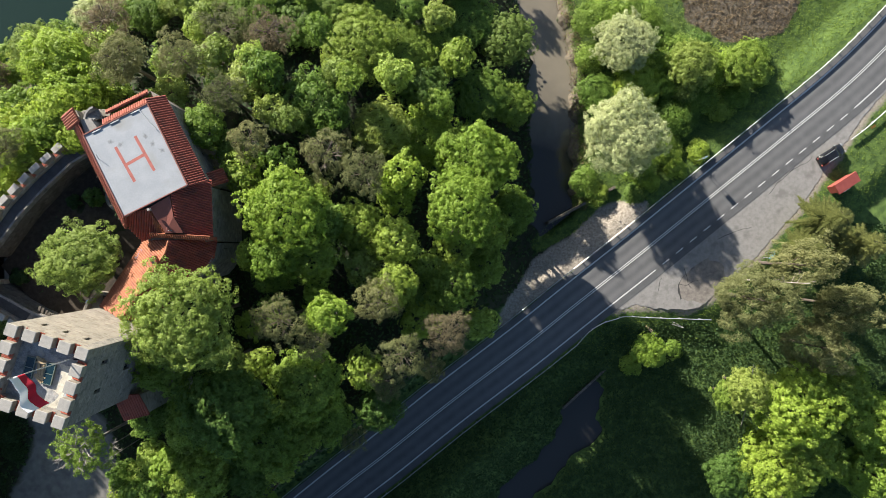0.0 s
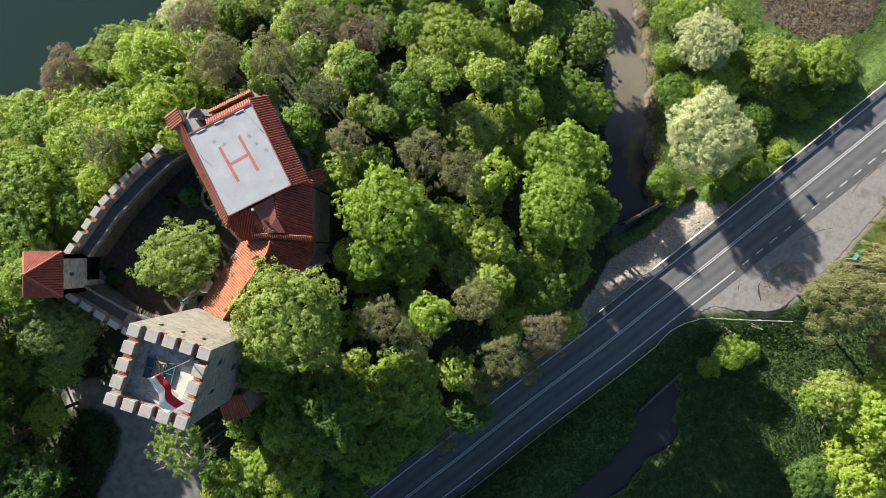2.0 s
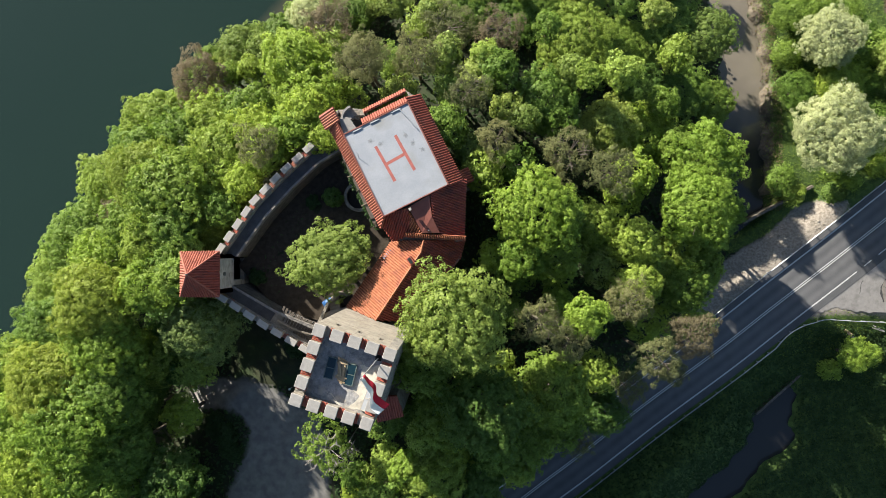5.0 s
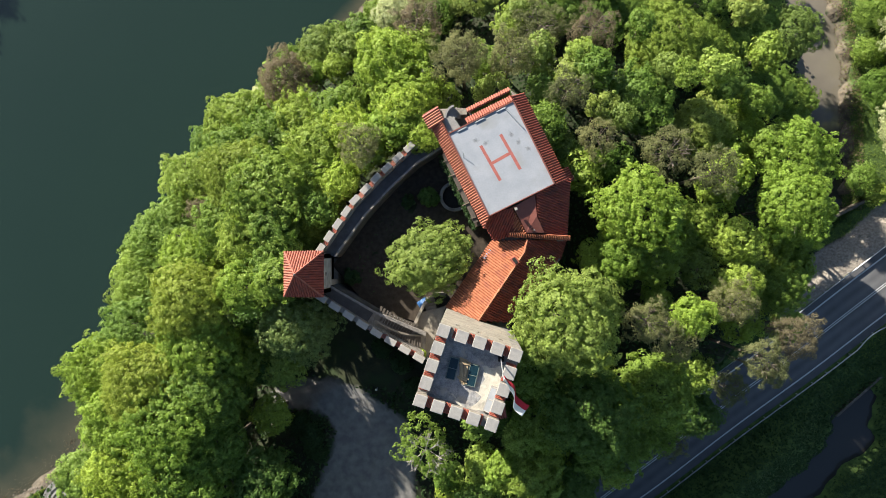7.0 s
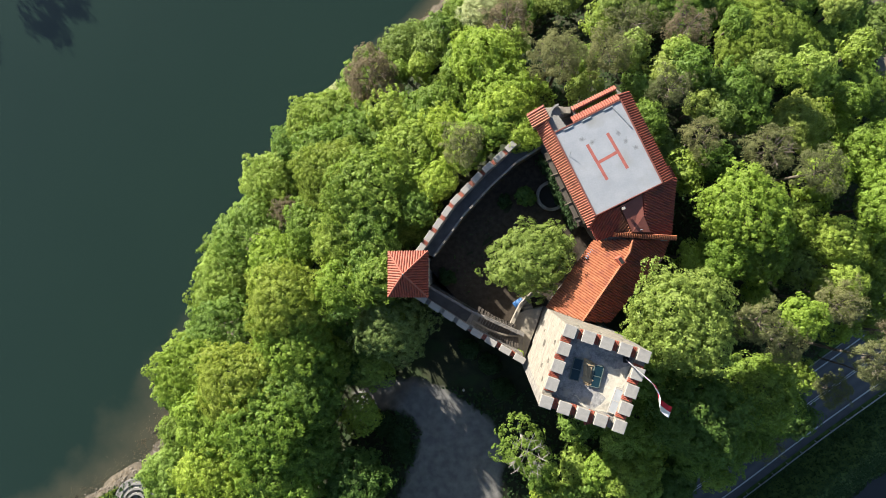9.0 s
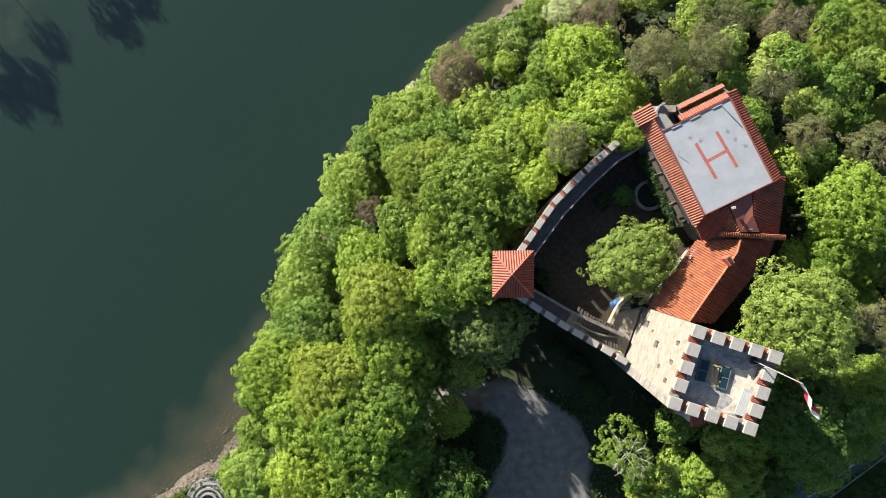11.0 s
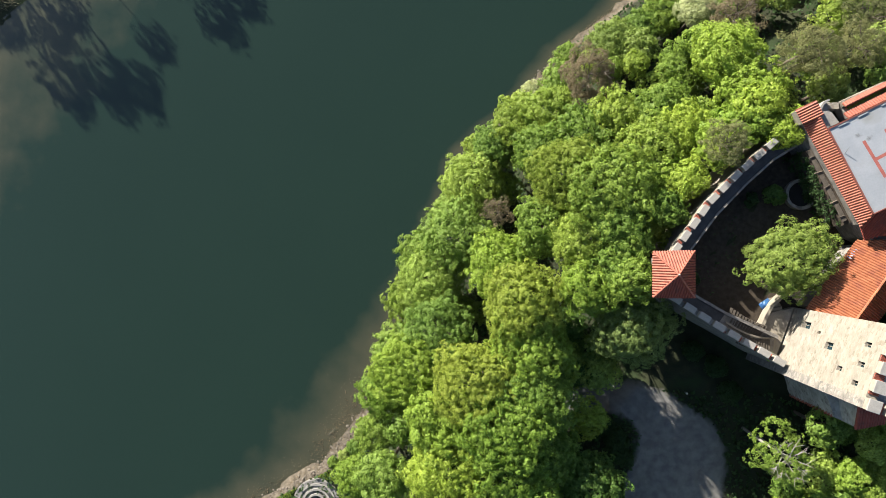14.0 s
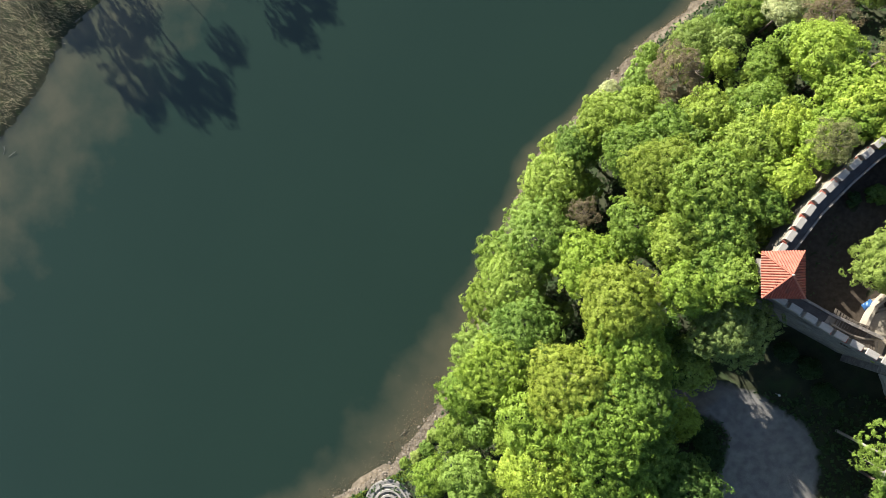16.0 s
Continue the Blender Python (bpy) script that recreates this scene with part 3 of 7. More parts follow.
def height(x, y):
    x, y = np.asarray(x, float), np.asarray(y, float)
    d = 0.78 * (x - along(SHORE_E, y))
    w = 0.78 * (along(SHORE_W, y) - x)
    cap = 16.3 - 0.3 * np.clip(y - 14, 0, 40) + 1.2 * np.sin(x * 0.11) * np.cos(y * 0.09)
    shore = np.where(d > 1.5, 0.35 + (d - 1.5) * 0.62, np.where(d > 0, d * 0.23, np.maximum(d * 0.11, -2.5)))
    e = along(CREEK, y) - x
    east = np.where(e > 5, 1.2 + (e - 5) * 0.62, 1.2)
    k = 2.2
    hill = -k * np.log(np.exp(-np.clip(shore, -3, 60) / k) + np.exp(-np.clip(east, 0, 60) / k) + np.exp(-cap / k))
    hill = np.where(d < 2.5, np.minimum(shore, hill + 1), hill)
    valley = 1.6 + 0.25 * np.sin(x * 0.2) * np.cos(y * 0.23)
    z = np.where(e > 4, hill, hill + (valley - hill) * step(4, -6, e))
    z = np.where(d < 0, np.where(w > 0, np.minimum(0.25 + w * 0.12, 1.5), np.maximum(np.maximum(w * 0.06, d * 0.11), -2.5)), z)
    r = road_gap(x, y)
    lay = (x > 27) & (r < 0)
    half = np.where(lay, 4.4 + np.clip((x - 27) * 0.55, 0, 8.5), 5.2)
    z = z + (2.92 - z) * step(half + 4.5, half, np.abs(r)) * (d > 3)
    c = np.abs(e) + 0.45 * np.sin(y * 0.9) + 0.3 * np.sin(y * 2.1 + np.sign(e) * 2.0) * np.sign(e)
    bed = step(4.3, 2.4, c) * np.maximum(step(10.4, 11.8, r), step(-8.0, -12.0, r)) * (y > -60)
    mouth = ((x - 18.9) * 5.9 - (y + 24.8) * 6.2) / 8.56
    bed = bed * np.where((y < -5) & (y > -30), step(-0.3, 0.3, mouth), 1.0)
    z = z + (-0.7 - z) * bed
    z = z + (23.0 - z) * np.where(inside(x, y, COURT), 1.0, 0.0)
    z = z + (0.75 - z) * step(7.2, 4.6, np.hypot(x + 101.2, y + 41.6))
    path = step(9.5, 7.0, np.hypot((x + 50.5), (y + 24.5) * 1.1))
    z = z + (15.4 - z) * path
    return z


axis_x = np.concatenate([-196 - 12 * 1.35 ** np.arange(13)[::-1], np.arange(-196, -148, 1.2), np.arange(-148, -112, 2.0), np.arange(-112, 76, 0.75), np.arange(76, 100, 2.0), 100 + 12 * 1.35 ** np.arange(14)])
axis_y = np.concatenate([-70 - 12 * 1.35 ** np.arange(14)[::-1], np.arange(-70, -44, 2.0), np.arange(-44, 44, 0.75), np.arange(44, 70, 2.0), 70 + 12 * 1.35 ** np.arange(14)])
gx, gy = np.meshgrid(axis_x, axis_y)
gz = height(gx, gy)
rough_ground = np.random.default_rng(3).normal(0, 0.05, gz.shape)
gz = gz + rough_ground * ((np.abs(road_gap(gx, gy)) > 9) & ((gx < 22) | (np.abs(road_gap(gx, gy)) > 15)))
ny, nx = gz.shape
ids = np.arange(nx * ny).reshape(ny, nx)
quads = np.stack([ids[:-1, :-1], ids[:-1, 1:], ids[1:, 1:], ids[1:, :-1]], -1).reshape(-1, 4)
ground_me = raw("ground", np.stack([gx, gy, gz], -1).reshape(-1, 3).tolist(), quads.tolist())

GRAVEL = [(8, -13.5), (9.0, -9.0), (10.9, -6.3), (14.3, -1.2), (20.4, 2.2), (24.4, 6.5), (26.6, 7.5), (32.4, 7.6), (28.4, 2.8), (19.3, -4.0), (11, -10.2)]
STRIP = [(13.5, 1.0), (16.5, 4.2), (26.5, 9.6), (28.0, 8.6), (24.0, 6.6), (20.2, 2.4), (14.3, -1.0)]
LAYBY = [(24, -9.2), (27.2, -9.3), (30, -8.7), (33, -9.2), (38.6, -9.3), (41.6, -7.1), (46.6, -2.7), (51.6, 2.8), (55.1, 6.7), (58.3, 11.5), (61.7, 16.2), (65.5, 21.3), (80, 37.9), (78, 45), (24, -4)]
BARE = [(37, 39.5), (56, 39.5), (53, 33.5), (44, 32), (38, 35.5)]
TRACK = [(-64, -19.0), (-62.1, -18.4), (-58.7, -17.3), (-53.5, -17.2), (-50.1, -18.6), (-45.2, -21.8), (-43.4, -24.5), (-43.2, -30), (-44, -44), (-57, -44), (-56.6, -32), (-55.2, -28.7), (-54.3, -26.6), (-53.7, -24.0), (-54.9, -21.9), (-57.6, -21.2), (-60.2, -21.6), (-63, -22.2)]


def cover():
    """Weights of meadow, bare gravel and mud over the ground."""
    d = 0.78 * (gx - along(SHORE_E, gy))
    r = road_gap(gx, gy)
    e = along(CREEK, gy) - gx
    meadow = (((e < -3) & (r > 0)) | (np.abs(r) < 7) | ((gx > -12) & (r < 0) & (e < 40)) | inside(gx, gy, STRIP)).astype(float) * (d > 2)
    bare = inside(gx, gy, GRAVEL).astype(float)
    bare = np.maximum(bare, 0.75 * (inside(gx - 0.9, gy + 0.6, LAYBY) | inside(gx, gy + 1.0, LAYBY)))
    track = inside(gx, gy, TRACK).astype(float)
    mud = (inside(gx, gy, BARE) | ((d < 1.8) & (d > -60)) | ((e < -2.5) & (e > -4.2) & (gy > 8))).astype(float)
    out = []
    for a, blur in ((meadow, 2), (bare, 2), (mud, 2), (track, 6)):
        for _ in range(blur):
            b = a.copy()
            b[1:-1, 1:-1] = (a[1:-1, 1:-1] * 2 + a[:-2, 1:-1] + a[2:, 1:-1] + a[1:-1, :-2] + a[1:-1, 2:]) / 6
            a = b
        out.append(a)
    return np.stack(out, -1)


layer = ground_me.attributes.new("cover", "FLOAT_COLOR", "POINT")
layer.data.foreach_set("color", cover().reshape(-1).astype(np.float32))


def ground_material():
    # near-black floor colour, with the canopy's shade put into it
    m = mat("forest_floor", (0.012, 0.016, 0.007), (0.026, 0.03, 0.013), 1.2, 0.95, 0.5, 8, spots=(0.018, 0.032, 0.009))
    n, l = m.node_tree.nodes, m.node_tree.links
    b = n["Principled BSDF"]
    colour = b.inputs["Base Color"].links[0].from_socket
    at = n.new("ShaderNodeAttribute")
    at.attribute_name = "cover"
    sep = n.new("ShaderNodeSeparateColor")
    l.new(at.outputs["Color"], sep.inputs[0])
    co = n.new("ShaderNodeTexCoord")
    weights = [sep.outputs[0], sep.outputs[1], sep.outputs[2], at.outputs["Alpha"]]
    looks = [((0.034, 0.063, 0.015), (0.08, 0.126, 0.028), 1.1), ((0.16, 0.138, 0.112), (0.28, 0.245, 0.2), 3.0), ((0.075, 0.062, 0.045), (0.15, 0.125, 0.092), 1.6), ((0.11, 0.106, 0.1), (0.17, 0.163, 0.15), 0.9)]
    for w, (lo, hi, s) in zip(weights, looks):
        nz, rp, mx, edge = n.new("ShaderNodeTexNoise"), n.new("ShaderNodeValToRGB"), n.new("ShaderNodeMix"), n.new("ShaderNodeMath")
        nz.inputs["Scale"].default_value, nz.inputs["Detail"].default_value = s, 8
        l.new(co.outputs["Object"], nz.inputs["Vector"])
        e = rp.color_ramp.elements
        e[0].position, e[0].color, e[1].position, e[1].color = 0.35, (*lo, 1), 0.65, (*hi, 1)
        l.new(nz.outputs[0], rp.inputs[0])
        edge.operation, edge.use_clamp = "MULTIPLY_ADD", True
        edge.inputs[1].default_value = 4.0
        shift = n.new("ShaderNodeMath")
        shift.operation = "MULTIPLY_ADD"
        shift.inputs[1].default_value, shift.inputs[2].default_value = -3.0, 0.0
        l.new(nz.outputs[0], shift.inputs[0]), l.new(w, edge.inputs[0]), l.new(shift.outputs[0], edge.inputs[2])
        mx.data_type = "RGBA"
        l.new(edge.outputs[0], mx.inputs[0]), l.new(colour, mx.inputs[6]), l.new(rp.outputs[0], mx.inputs[7])
        colour = mx.outputs[2]
    l.new(colour, b.inputs["Base Color"])
    return m


ground_me.polygons.foreach_set("use_smooth", [True] * len(ground_me.polygons))
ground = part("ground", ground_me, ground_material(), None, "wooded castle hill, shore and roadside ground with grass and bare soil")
tagged(ground, category="ground", kind="structure")


floor = part("ground_courtyard", prismed(COURT, 22.0, 23.07), M["soil"], None, "dark bare earth floor of the castle courtyard")
tagged(floor, category="ground", kind="structure")

# ---- water ----
def water_material(name, deep, silt, tint):
    """Murky water: what lies in it is a matter of depth, kept on the sheet as silt."""
    m = bpy.data.materials.new(name)
    m.use_nodes = True
    n, l = m.node_tree.nodes, m.node_tree.links
    b = n["Principled BSDF"]
    b.inputs["Roughness"].default_value, b.inputs["IOR"].default_value = 0.08, 1.42
    at, nz, rp, mx = n.new("ShaderNodeAttribute"), n.new("ShaderNodeTexNoise"), n.new("ShaderNodeMapRange"), n.new("ShaderNodeMix")
    at.attribute_name = "silt"
    co = n.new("ShaderNodeTexCoord")
    nz.inputs["Scale"].default_value, nz.inputs["Detail"].default_value = 0.16, 7
    l.new(co.outputs["Object"], nz.inputs["Vector"])
    add = n.new("ShaderNodeMath")
    add.operation = "MULTIPLY_ADD"
    add.inputs[1].default_value, add.inputs[2].default_value = 0.8, -0.4
    l.new(nz.outputs[0], add.inputs[0])
    tot = n.new("ShaderNodeMath")
    tot.operation = "ADD"
    l.new(at.outputs["Fac"], tot.inputs[0]), l.new(add.outputs[0], tot.inputs[1])
    rp.inputs[1].default_value, rp.inputs[2].default_value = 0.26, 1.1
    l.new(tot.outputs[0], rp.inputs[0])
    mx.data_type = "RGBA"
    mx.inputs[6].default_value, mx.inputs[7].default_value = (*deep, 1), (*silt, 1)
    l.new(rp.outputs[0], mx.inputs[0])
    fine, mf = n.new("ShaderNodeTexNoise"), n.new("ShaderNodeMix")
    fine.inputs["Scale"].default_value, fine.inputs["Detail"].default_value = 0.035, 3
    l.new(co.outputs["Object"], fine.inputs["Vector"])
    mf.data_type, mf.blend_type = "RGBA", "MULTIPLY"
    mf.inputs[7].default_value = (*tint, 1)
    l.new(fine.outputs[0], mf.inputs[0]), l.new(mx.outputs[2], mf.inputs[6]), l.new(mf.outputs[2], b.inputs["Base Color"])
    rip, bp = n.new("ShaderNodeTexNoise"), n.new("ShaderNodeBump")
    rip.inputs["Scale"].default_value = 1.4
    bp.inputs["Strength"].default_value, bp.inputs["Distance"].default_value = 0.05, 0.05
    l.new(co.outputs["Object"], rip.inputs["Vector"]), l.new(rip.outputs[0], bp.inputs["Height"]), l.new(bp.outputs[0], b.inputs["Normal"])
    return m


def lake():
    xs = np.concatenate([np.linspace(-420, -190, 24), np.arange(-188, -40, 2.0), np.linspace(-38, 60, 12)])
    ys = np.concatenate([np.linspace(-240, -64, 14), np.arange(-62, 62, 2.0), np.linspace(64, 240, 14)])
    x, y = np.meshgrid(xs, ys)
    h, w = x.shape
    i = np.arange(h * w).reshape(h, w)
    f = np.stack([i[:-1, :-1], i[:-1, 1:], i[1:, 1:], i[1:, :-1]], -1).reshape(-1, 4)
    keep = (x - along(SHORE_E, y) < 6) & (along(SHORE_W, y) - x < 8)
    k = keep.reshape(-1)
    f = f[k[f].all(1)]
    used = np.unique(f)
    back = np.full(h * w, -1)
    back[used] = np.arange(len(used))
    me = raw("lake_water", np.stack([x, y, 0 * x], -1).reshape(-1, 3)[used].tolist(), back[f].tolist())
    d, v = 0.78 * (along(SHORE_E, y) - x), 0.78 * (x - along(SHORE_W, y))
    wide = 4.0 + 10.5 * step(5, -25, y)
    silt = np.clip(1 - d / wide, 0, 1) ** 1.1 + 0.62 * np.clip(1.25 - v / 24, 0, 1)
    a = me.attributes.new("silt", "FLOAT", "POINT")
    a.data.foreach_set("value", silt.reshape(-1)[used].astype(np.float32))
    ob = part("lake_water", me, water_material("lake_water", (0.0118, 0.0243, 0.0165), (0.077, 0.069, 0.042), (0.82, 0.85, 0.85)), None, "still dark green reservoir water with silty shallows")
    tagged(ob, category="water", kind="structure")


lake()


def creek():
    line = smooth([(along(CREEK, y), y, 0.12) for y in (90, 60, 39.4, 28.6, 17, 8, 2.0, -1.0)], 5)
    low = smooth([(24.5, -13.0, 0.1), (23.0, -17, 0.1), (22.2, -20, 0.1), (21.4, -27, 0.1), (17.5, -34, 0.1), (11, -41, 0.1), (-5, -60, 0.1), (-40, -100, 0.1)], 5)
    stuff_m = water_material("creek_water", (0.03, 0.029, 0.026), (0.17, 0.148, 0.112), (0.85, 0.85, 0.85))
    for run, half, name in ((line, 4.2, "creek_water"), (low, 4.2, "creek_water")):
        me = ribbon(name, offset(run, half), offset(run, -half))
        a = me.attributes.new("silt", "FLOAT", "POINT")
        a.data.foreach_set("value", [-0.3 + 1.3 * float(step(8, 24, v.co.y)) for v in me.vertices])
        tagged(part(name, me, stuff_m, None, "shallow brown creek water between overgrown banks"), category="water", kind="structure")


creek()


def creek_wall():
    """A low masonry wall that closes the creek's bed before the gravel."""
    a, b = Vector((16.2, 4.0)), Vector((26.6, 9.6))
    w = thing("creek_wall", "low mossy masonry wall across the creek's end", "wall", (*a, 0), math.degrees(math.atan2(b.y - a.y, b.x - a.x)))
    run = (b - a).length
    part("wall", prismed([(0, -0.18), (run, -0.18), (run, 0.18), (0, 0.18)], -0.9, 2.5), M["dirty_dark"], w)
    stone = mesh_of(boxed((0.92, 0.4, 0.12), None, 0.03), "coping_stone")
    stone.materials.append(M["dirty_dark"])
    for k in range(int(run / 0.96)):
        part("coping_stone", stone, None, w).matrix_basis = pose(0.5 + k * 0.96, 0, 2.56, 0, 0, 1.5 * (k % 3) - 1.5)


creek_wall()


def culvert():
    """The mouth from which the creek leaves on the far side of the road."""
    a, b = Vector((18.7, -24.9)), Vector((25.3, -18.8))
    c = thing("culvert_mouth", "weathered concrete culvert headwall above the lower creek", "culvert", (*a, 0), math.degrees(math.atan2(b.y - a.y, b.x - a.x)))
    run = (b - a).length
    part("headwall", prismed([(0, -0.1), (run, -0.1), (run, 0.25), (0, 0.25)], -0.9, 1.7), M["dirty_dark"], c)
    # flat black panel in place of a real shaded opening
    part("opening", boxed((2.6, 0.04, 1.2), pose(run * 0.45, -0.13, 0.55)), M["dark"], c, "black panel for the culvert's shaded opening")


culvert()

# ---- the road ----
def strip(name, d0, d1, dz, material, label, a=0, b=None, thick=0.0):
    run = road_axis[a:b]
    ob = part(name, ribbon(name, offset(run, d0), offset(run, d1), dz, thick), material, None, label)
    return tagged(ob, category="road", kind="structure")


def asphalt_wear():
    """Asphalt with paler wheel tracks along the lanes, from how much each strip is driven on."""
    m = mat("asphalt", (0.066, 0.066, 0.068), (0.088, 0.088, 0.089), 1.4, 0.85, 0.15, 14)
    n, l = m.node_tree.nodes, m.node_tree.links
    b = n["Principled BSDF"]
    src = b.inputs["Base Color"].links[0].from_socket
    at, mx, nz, mul = n.new("ShaderNodeAttribute"), n.new("ShaderNodeMix"), n.new("ShaderNodeTexNoise"), n.new("ShaderNodeMath")
    at.attribute_name = "wear"
    nz.inputs["Scale"].default_value, nz.inputs["Detail"].default_value = 0.25, 5
    mul.operation = "MULTIPLY"
    l.new(at.outputs["Fac"], mul.inputs[0]), l.new(nz.outputs[0], mul.inputs[1])
    mx.data_type = "RGBA"
    mx.inputs[7].default_value = (0.168, 0.166, 0.162, 1)
    l.new(mul.outputs[0], mx.inputs[0]), l.new(src, mx.inputs[6]), l.new(mx.outputs[2], b.inputs["Base Color"])
    return m


def carriageway():
    cols = np.linspace(4.3, -4.5, 60)
    lines = [offset(road_axis, float(c)) for c in cols]
    n, k = len(road_axis), len(cols)
    v = [tuple(lines[j][i]) for i in range(n) for j in range(k)]
    f = [(i * k + j, i * k + j + 1, (i + 1) * k + j + 1, (i + 1) * k + j) for i in range(n - 1) for j in range(k - 1)]
    base = len(v)
    v += [(x, y, z - 0.4) for i in range(n) for x, y, z in (v[i * k], v[i * k + k - 1])]
    for i in range(n - 1):
        f += [(i * k, (i + 1) * k, base + 2 * i + 2, base + 2 * i), (i * k + k - 1, base + 2 * i + 1, base + 2 * i + 3, (i + 1) * k + k - 1)]
    me = raw("road", v, f)
    wear = [0.7 * max(math.exp(-((c - a) / 0.5) ** 2) for a in (2.55, 1.0, -1.0, -2.55)) for c in cols]
    a = me.attributes.new("wear", "FLOAT", "POINT")
    a.data.foreach_set("value", wear * n + [0.0] * (2 * n))
    if me.polygons[0].normal.z < 0:
        me.flip_normals()
    tagged(part("road", me, asphalt_wear(), None, "two-lane asphalt main road with paler wheel tracks"), category="road", kind="structure")


carriageway()


def layby():
    """The worn lay-by that widens beside the road."""
    wob = random.Random(5)
    edge = smooth([(24.0, -9.2, 2.97), (27.2, -9.2, 2.97), (30, -8.6, 2.97), (33, -9.1, 2.97), (38.6, -9.2, 2.97), (41.6, -7.0, 2.97), (46.6, -2.6, 2.97), (51.6, 2.9, 2.97), (55.1, 6.8, 2.97), (58.3, 11.6, 2.97), (61.7, 16.3, 2.97), (65.5, 21.4, 2.97), (80, 38, 2.97)], 10)
    edge = [p + Vector((wob.uniform(-0.16, 0.16), wob.uniform(-0.16, 0.16), 0)) for p in edge]
    v, f = [], []
    for p in edge:
        i = int(np.hypot(axis_xy[:, 0] - p.x, axis_xy[:, 1] - p.y).argmin())
        q = offset(road_axis, -3.3)[i]
        v += [(p.x, p.y, p.z), (q.x, q.y, 2.97)]
    f = [(2 * i, 2 * i + 2, 2 * i + 3, 2 * i + 1) for i in range(len(edge) - 1)]
    v2 = [(x, y, z - 0.4) for x, y, z in v]
    n = len(v)
    f += [(2 * i, 2 * i + n, 2 * i + 2 + n, 2 * i + 2) for i in range(len(edge) - 1)]
    ob = part("pavement_layby", raw("pavement_layby", v + v2, f), M["worn"], None, "cracked pale worn asphalt lay-by beside the road")
    tagged(ob, category="lay-by", kind="structure")
    rnd = random.Random(12)
    for x, y, turn, run in ((46, 7.5, 38, 7), (37, -3.0, -70, 3.6), (42, 1.5, 30, 6), (36, -5.5, 20, 4), (50, 8.5, 45, 6), (33, -6.5, 60, 2.6), (53, 11.5, 42, 5)):
        p, a, line = Vector((x, y, 2.976)), radians(turn), []
        for _ in range(int(run / 0.35)):
            line.append(p.copy())
            a += rnd.uniform(-0.55, 0.55) * 0.6 + (radians(turn) - a) * 0.3
            p += Vector((math.cos(a), math.sin(a), 0)) * 0.35
        w = [0.03 + 0.05 * rnd.random() for _ in line]
        left, right = offset(line, 0.05), offset(line, -0.05)
        under_me = ribbon("crack", [c.lerp(q, k * 12) for c, q, k in zip(line, left, w)], [c.lerp(q, k * 12) for c, q, k in zip(line, right, w)])
        part("crack", under_me, M["crack"], ob, "dark crack in the asphalt")


layby()


def broken_patch():
    """A broken, dirt-filled hollow in the lay-by, with a crack along its rim."""
    rnd = random.Random(8)
    ring = [(PATCH[i][0] + (PATCH[(i + 1) % len(PATCH)][0] - PATCH[i][0]) * k / 4 + rnd.uniform(-0.18, 0.18), PATCH[i][1] + (PATCH[(i + 1) % len(PATCH)][1] - PATCH[i][1]) * k / 4 + rnd.uniform(-0.18, 0.18)) for i in range(len(PATCH)) for k in range(4)]
    c = (sum(p[0] for p in ring) / len(ring), sum(p[1] for p in ring) / len(ring))
    v = [(*c, 2.975)] + [(*p, 2.975) for p in ring]
    n = len(ring)
    ob = part("pavement_patch", raw("pavement_patch", v, [(0, 1 + i, 1 + (i + 1) % n) for i in range(n)]), M["patch"], None, "broken brown dirt-filled patch in the lay-by")
    tagged(ob, category="lay-by", kind="structure")
    line = smooth([(x, y, 2.98) for x, y in PATCH[:4]], 4)
    w = [rnd.uniform(0.05, 0.16) for _ in line]
    part("crack", ribbon("crack", [p + Vector((k, k, 0)) for p, k in zip(line, w)], [p - Vector((k, k, 0)) for p, k in zip(line, w)]), M["crack"], ob, "dark crack along the patch's rim")


PATCH = [(36.5, -7.7), (36.1, -5.8), (36.8, -4.3), (38.5, -2.8), (40.5, -1.4), (42.8, -2.3), (43.4, -4.3), (42.5, -6.5), (40.1, -8.3)]
broken_patch()


def marking(name, d, width, label, a=0, b=None, dash=None):
    run = road_axis[a:b]
    left, right = offset(run, d + width / 2), offset(run, d - width / 2)
    if not dash:
        tagged(part(name, ribbon(name, left, right, 0.008), M["line"], None, label), category="road marking", kind="structure")
        return
    v, f, at = [], [], 0.0
    for i in range(len(run) - 1):
        seg = (run[i + 1] - run[i]).length
        t = 0.0
        while t < seg:
            phase = (at + t) % (dash * 2)
            go = min(seg - t, (dash if phase < dash else dash * 2) - phase + 1e-4)
            if phase < dash:
                o = len(v)
                for s in (t / seg, (t + go) / seg):
                    v += [tuple(left[i].lerp(left[i + 1], s) + Vector((0, 0, 0.008))), tuple(right[i].lerp(right[i + 1], s) + Vector((0, 0, 0.008)))]
                f.append((o, o + 1, o + 3, o + 2))
            t += go
        at += seg
    tagged(part(name, raw(name, v, f), M["line"], None, label), category="road marking", kind="structure")


marking("trim_edge_line", 3.35, 0.2, "continuous white edge line")
marking("trim_centre_line", 0.14, 0.13, "one of a pair of white centre lines")
marking("trim_centre_line", -0.14, 0.13, "one of a pair of white centre lines")
lay_a, lay_b = (min(range(len(road_axis)), key=lambda i, x=x: abs(road_axis[i].x - x)) for x in (29.6, 61.0))
marking("trim_edge_line", -3.4, 0.2, "continuous white edge line", 0, lay_a + 1)
marking("trim_edge_line", -3.4, 0.16, "broken white edge line along the lay-by", lay_a, lay_b + 1, dash=1.35)
marking("trim_edge_line", -3.4, 0.2, "continuous white edge line", lay_b)


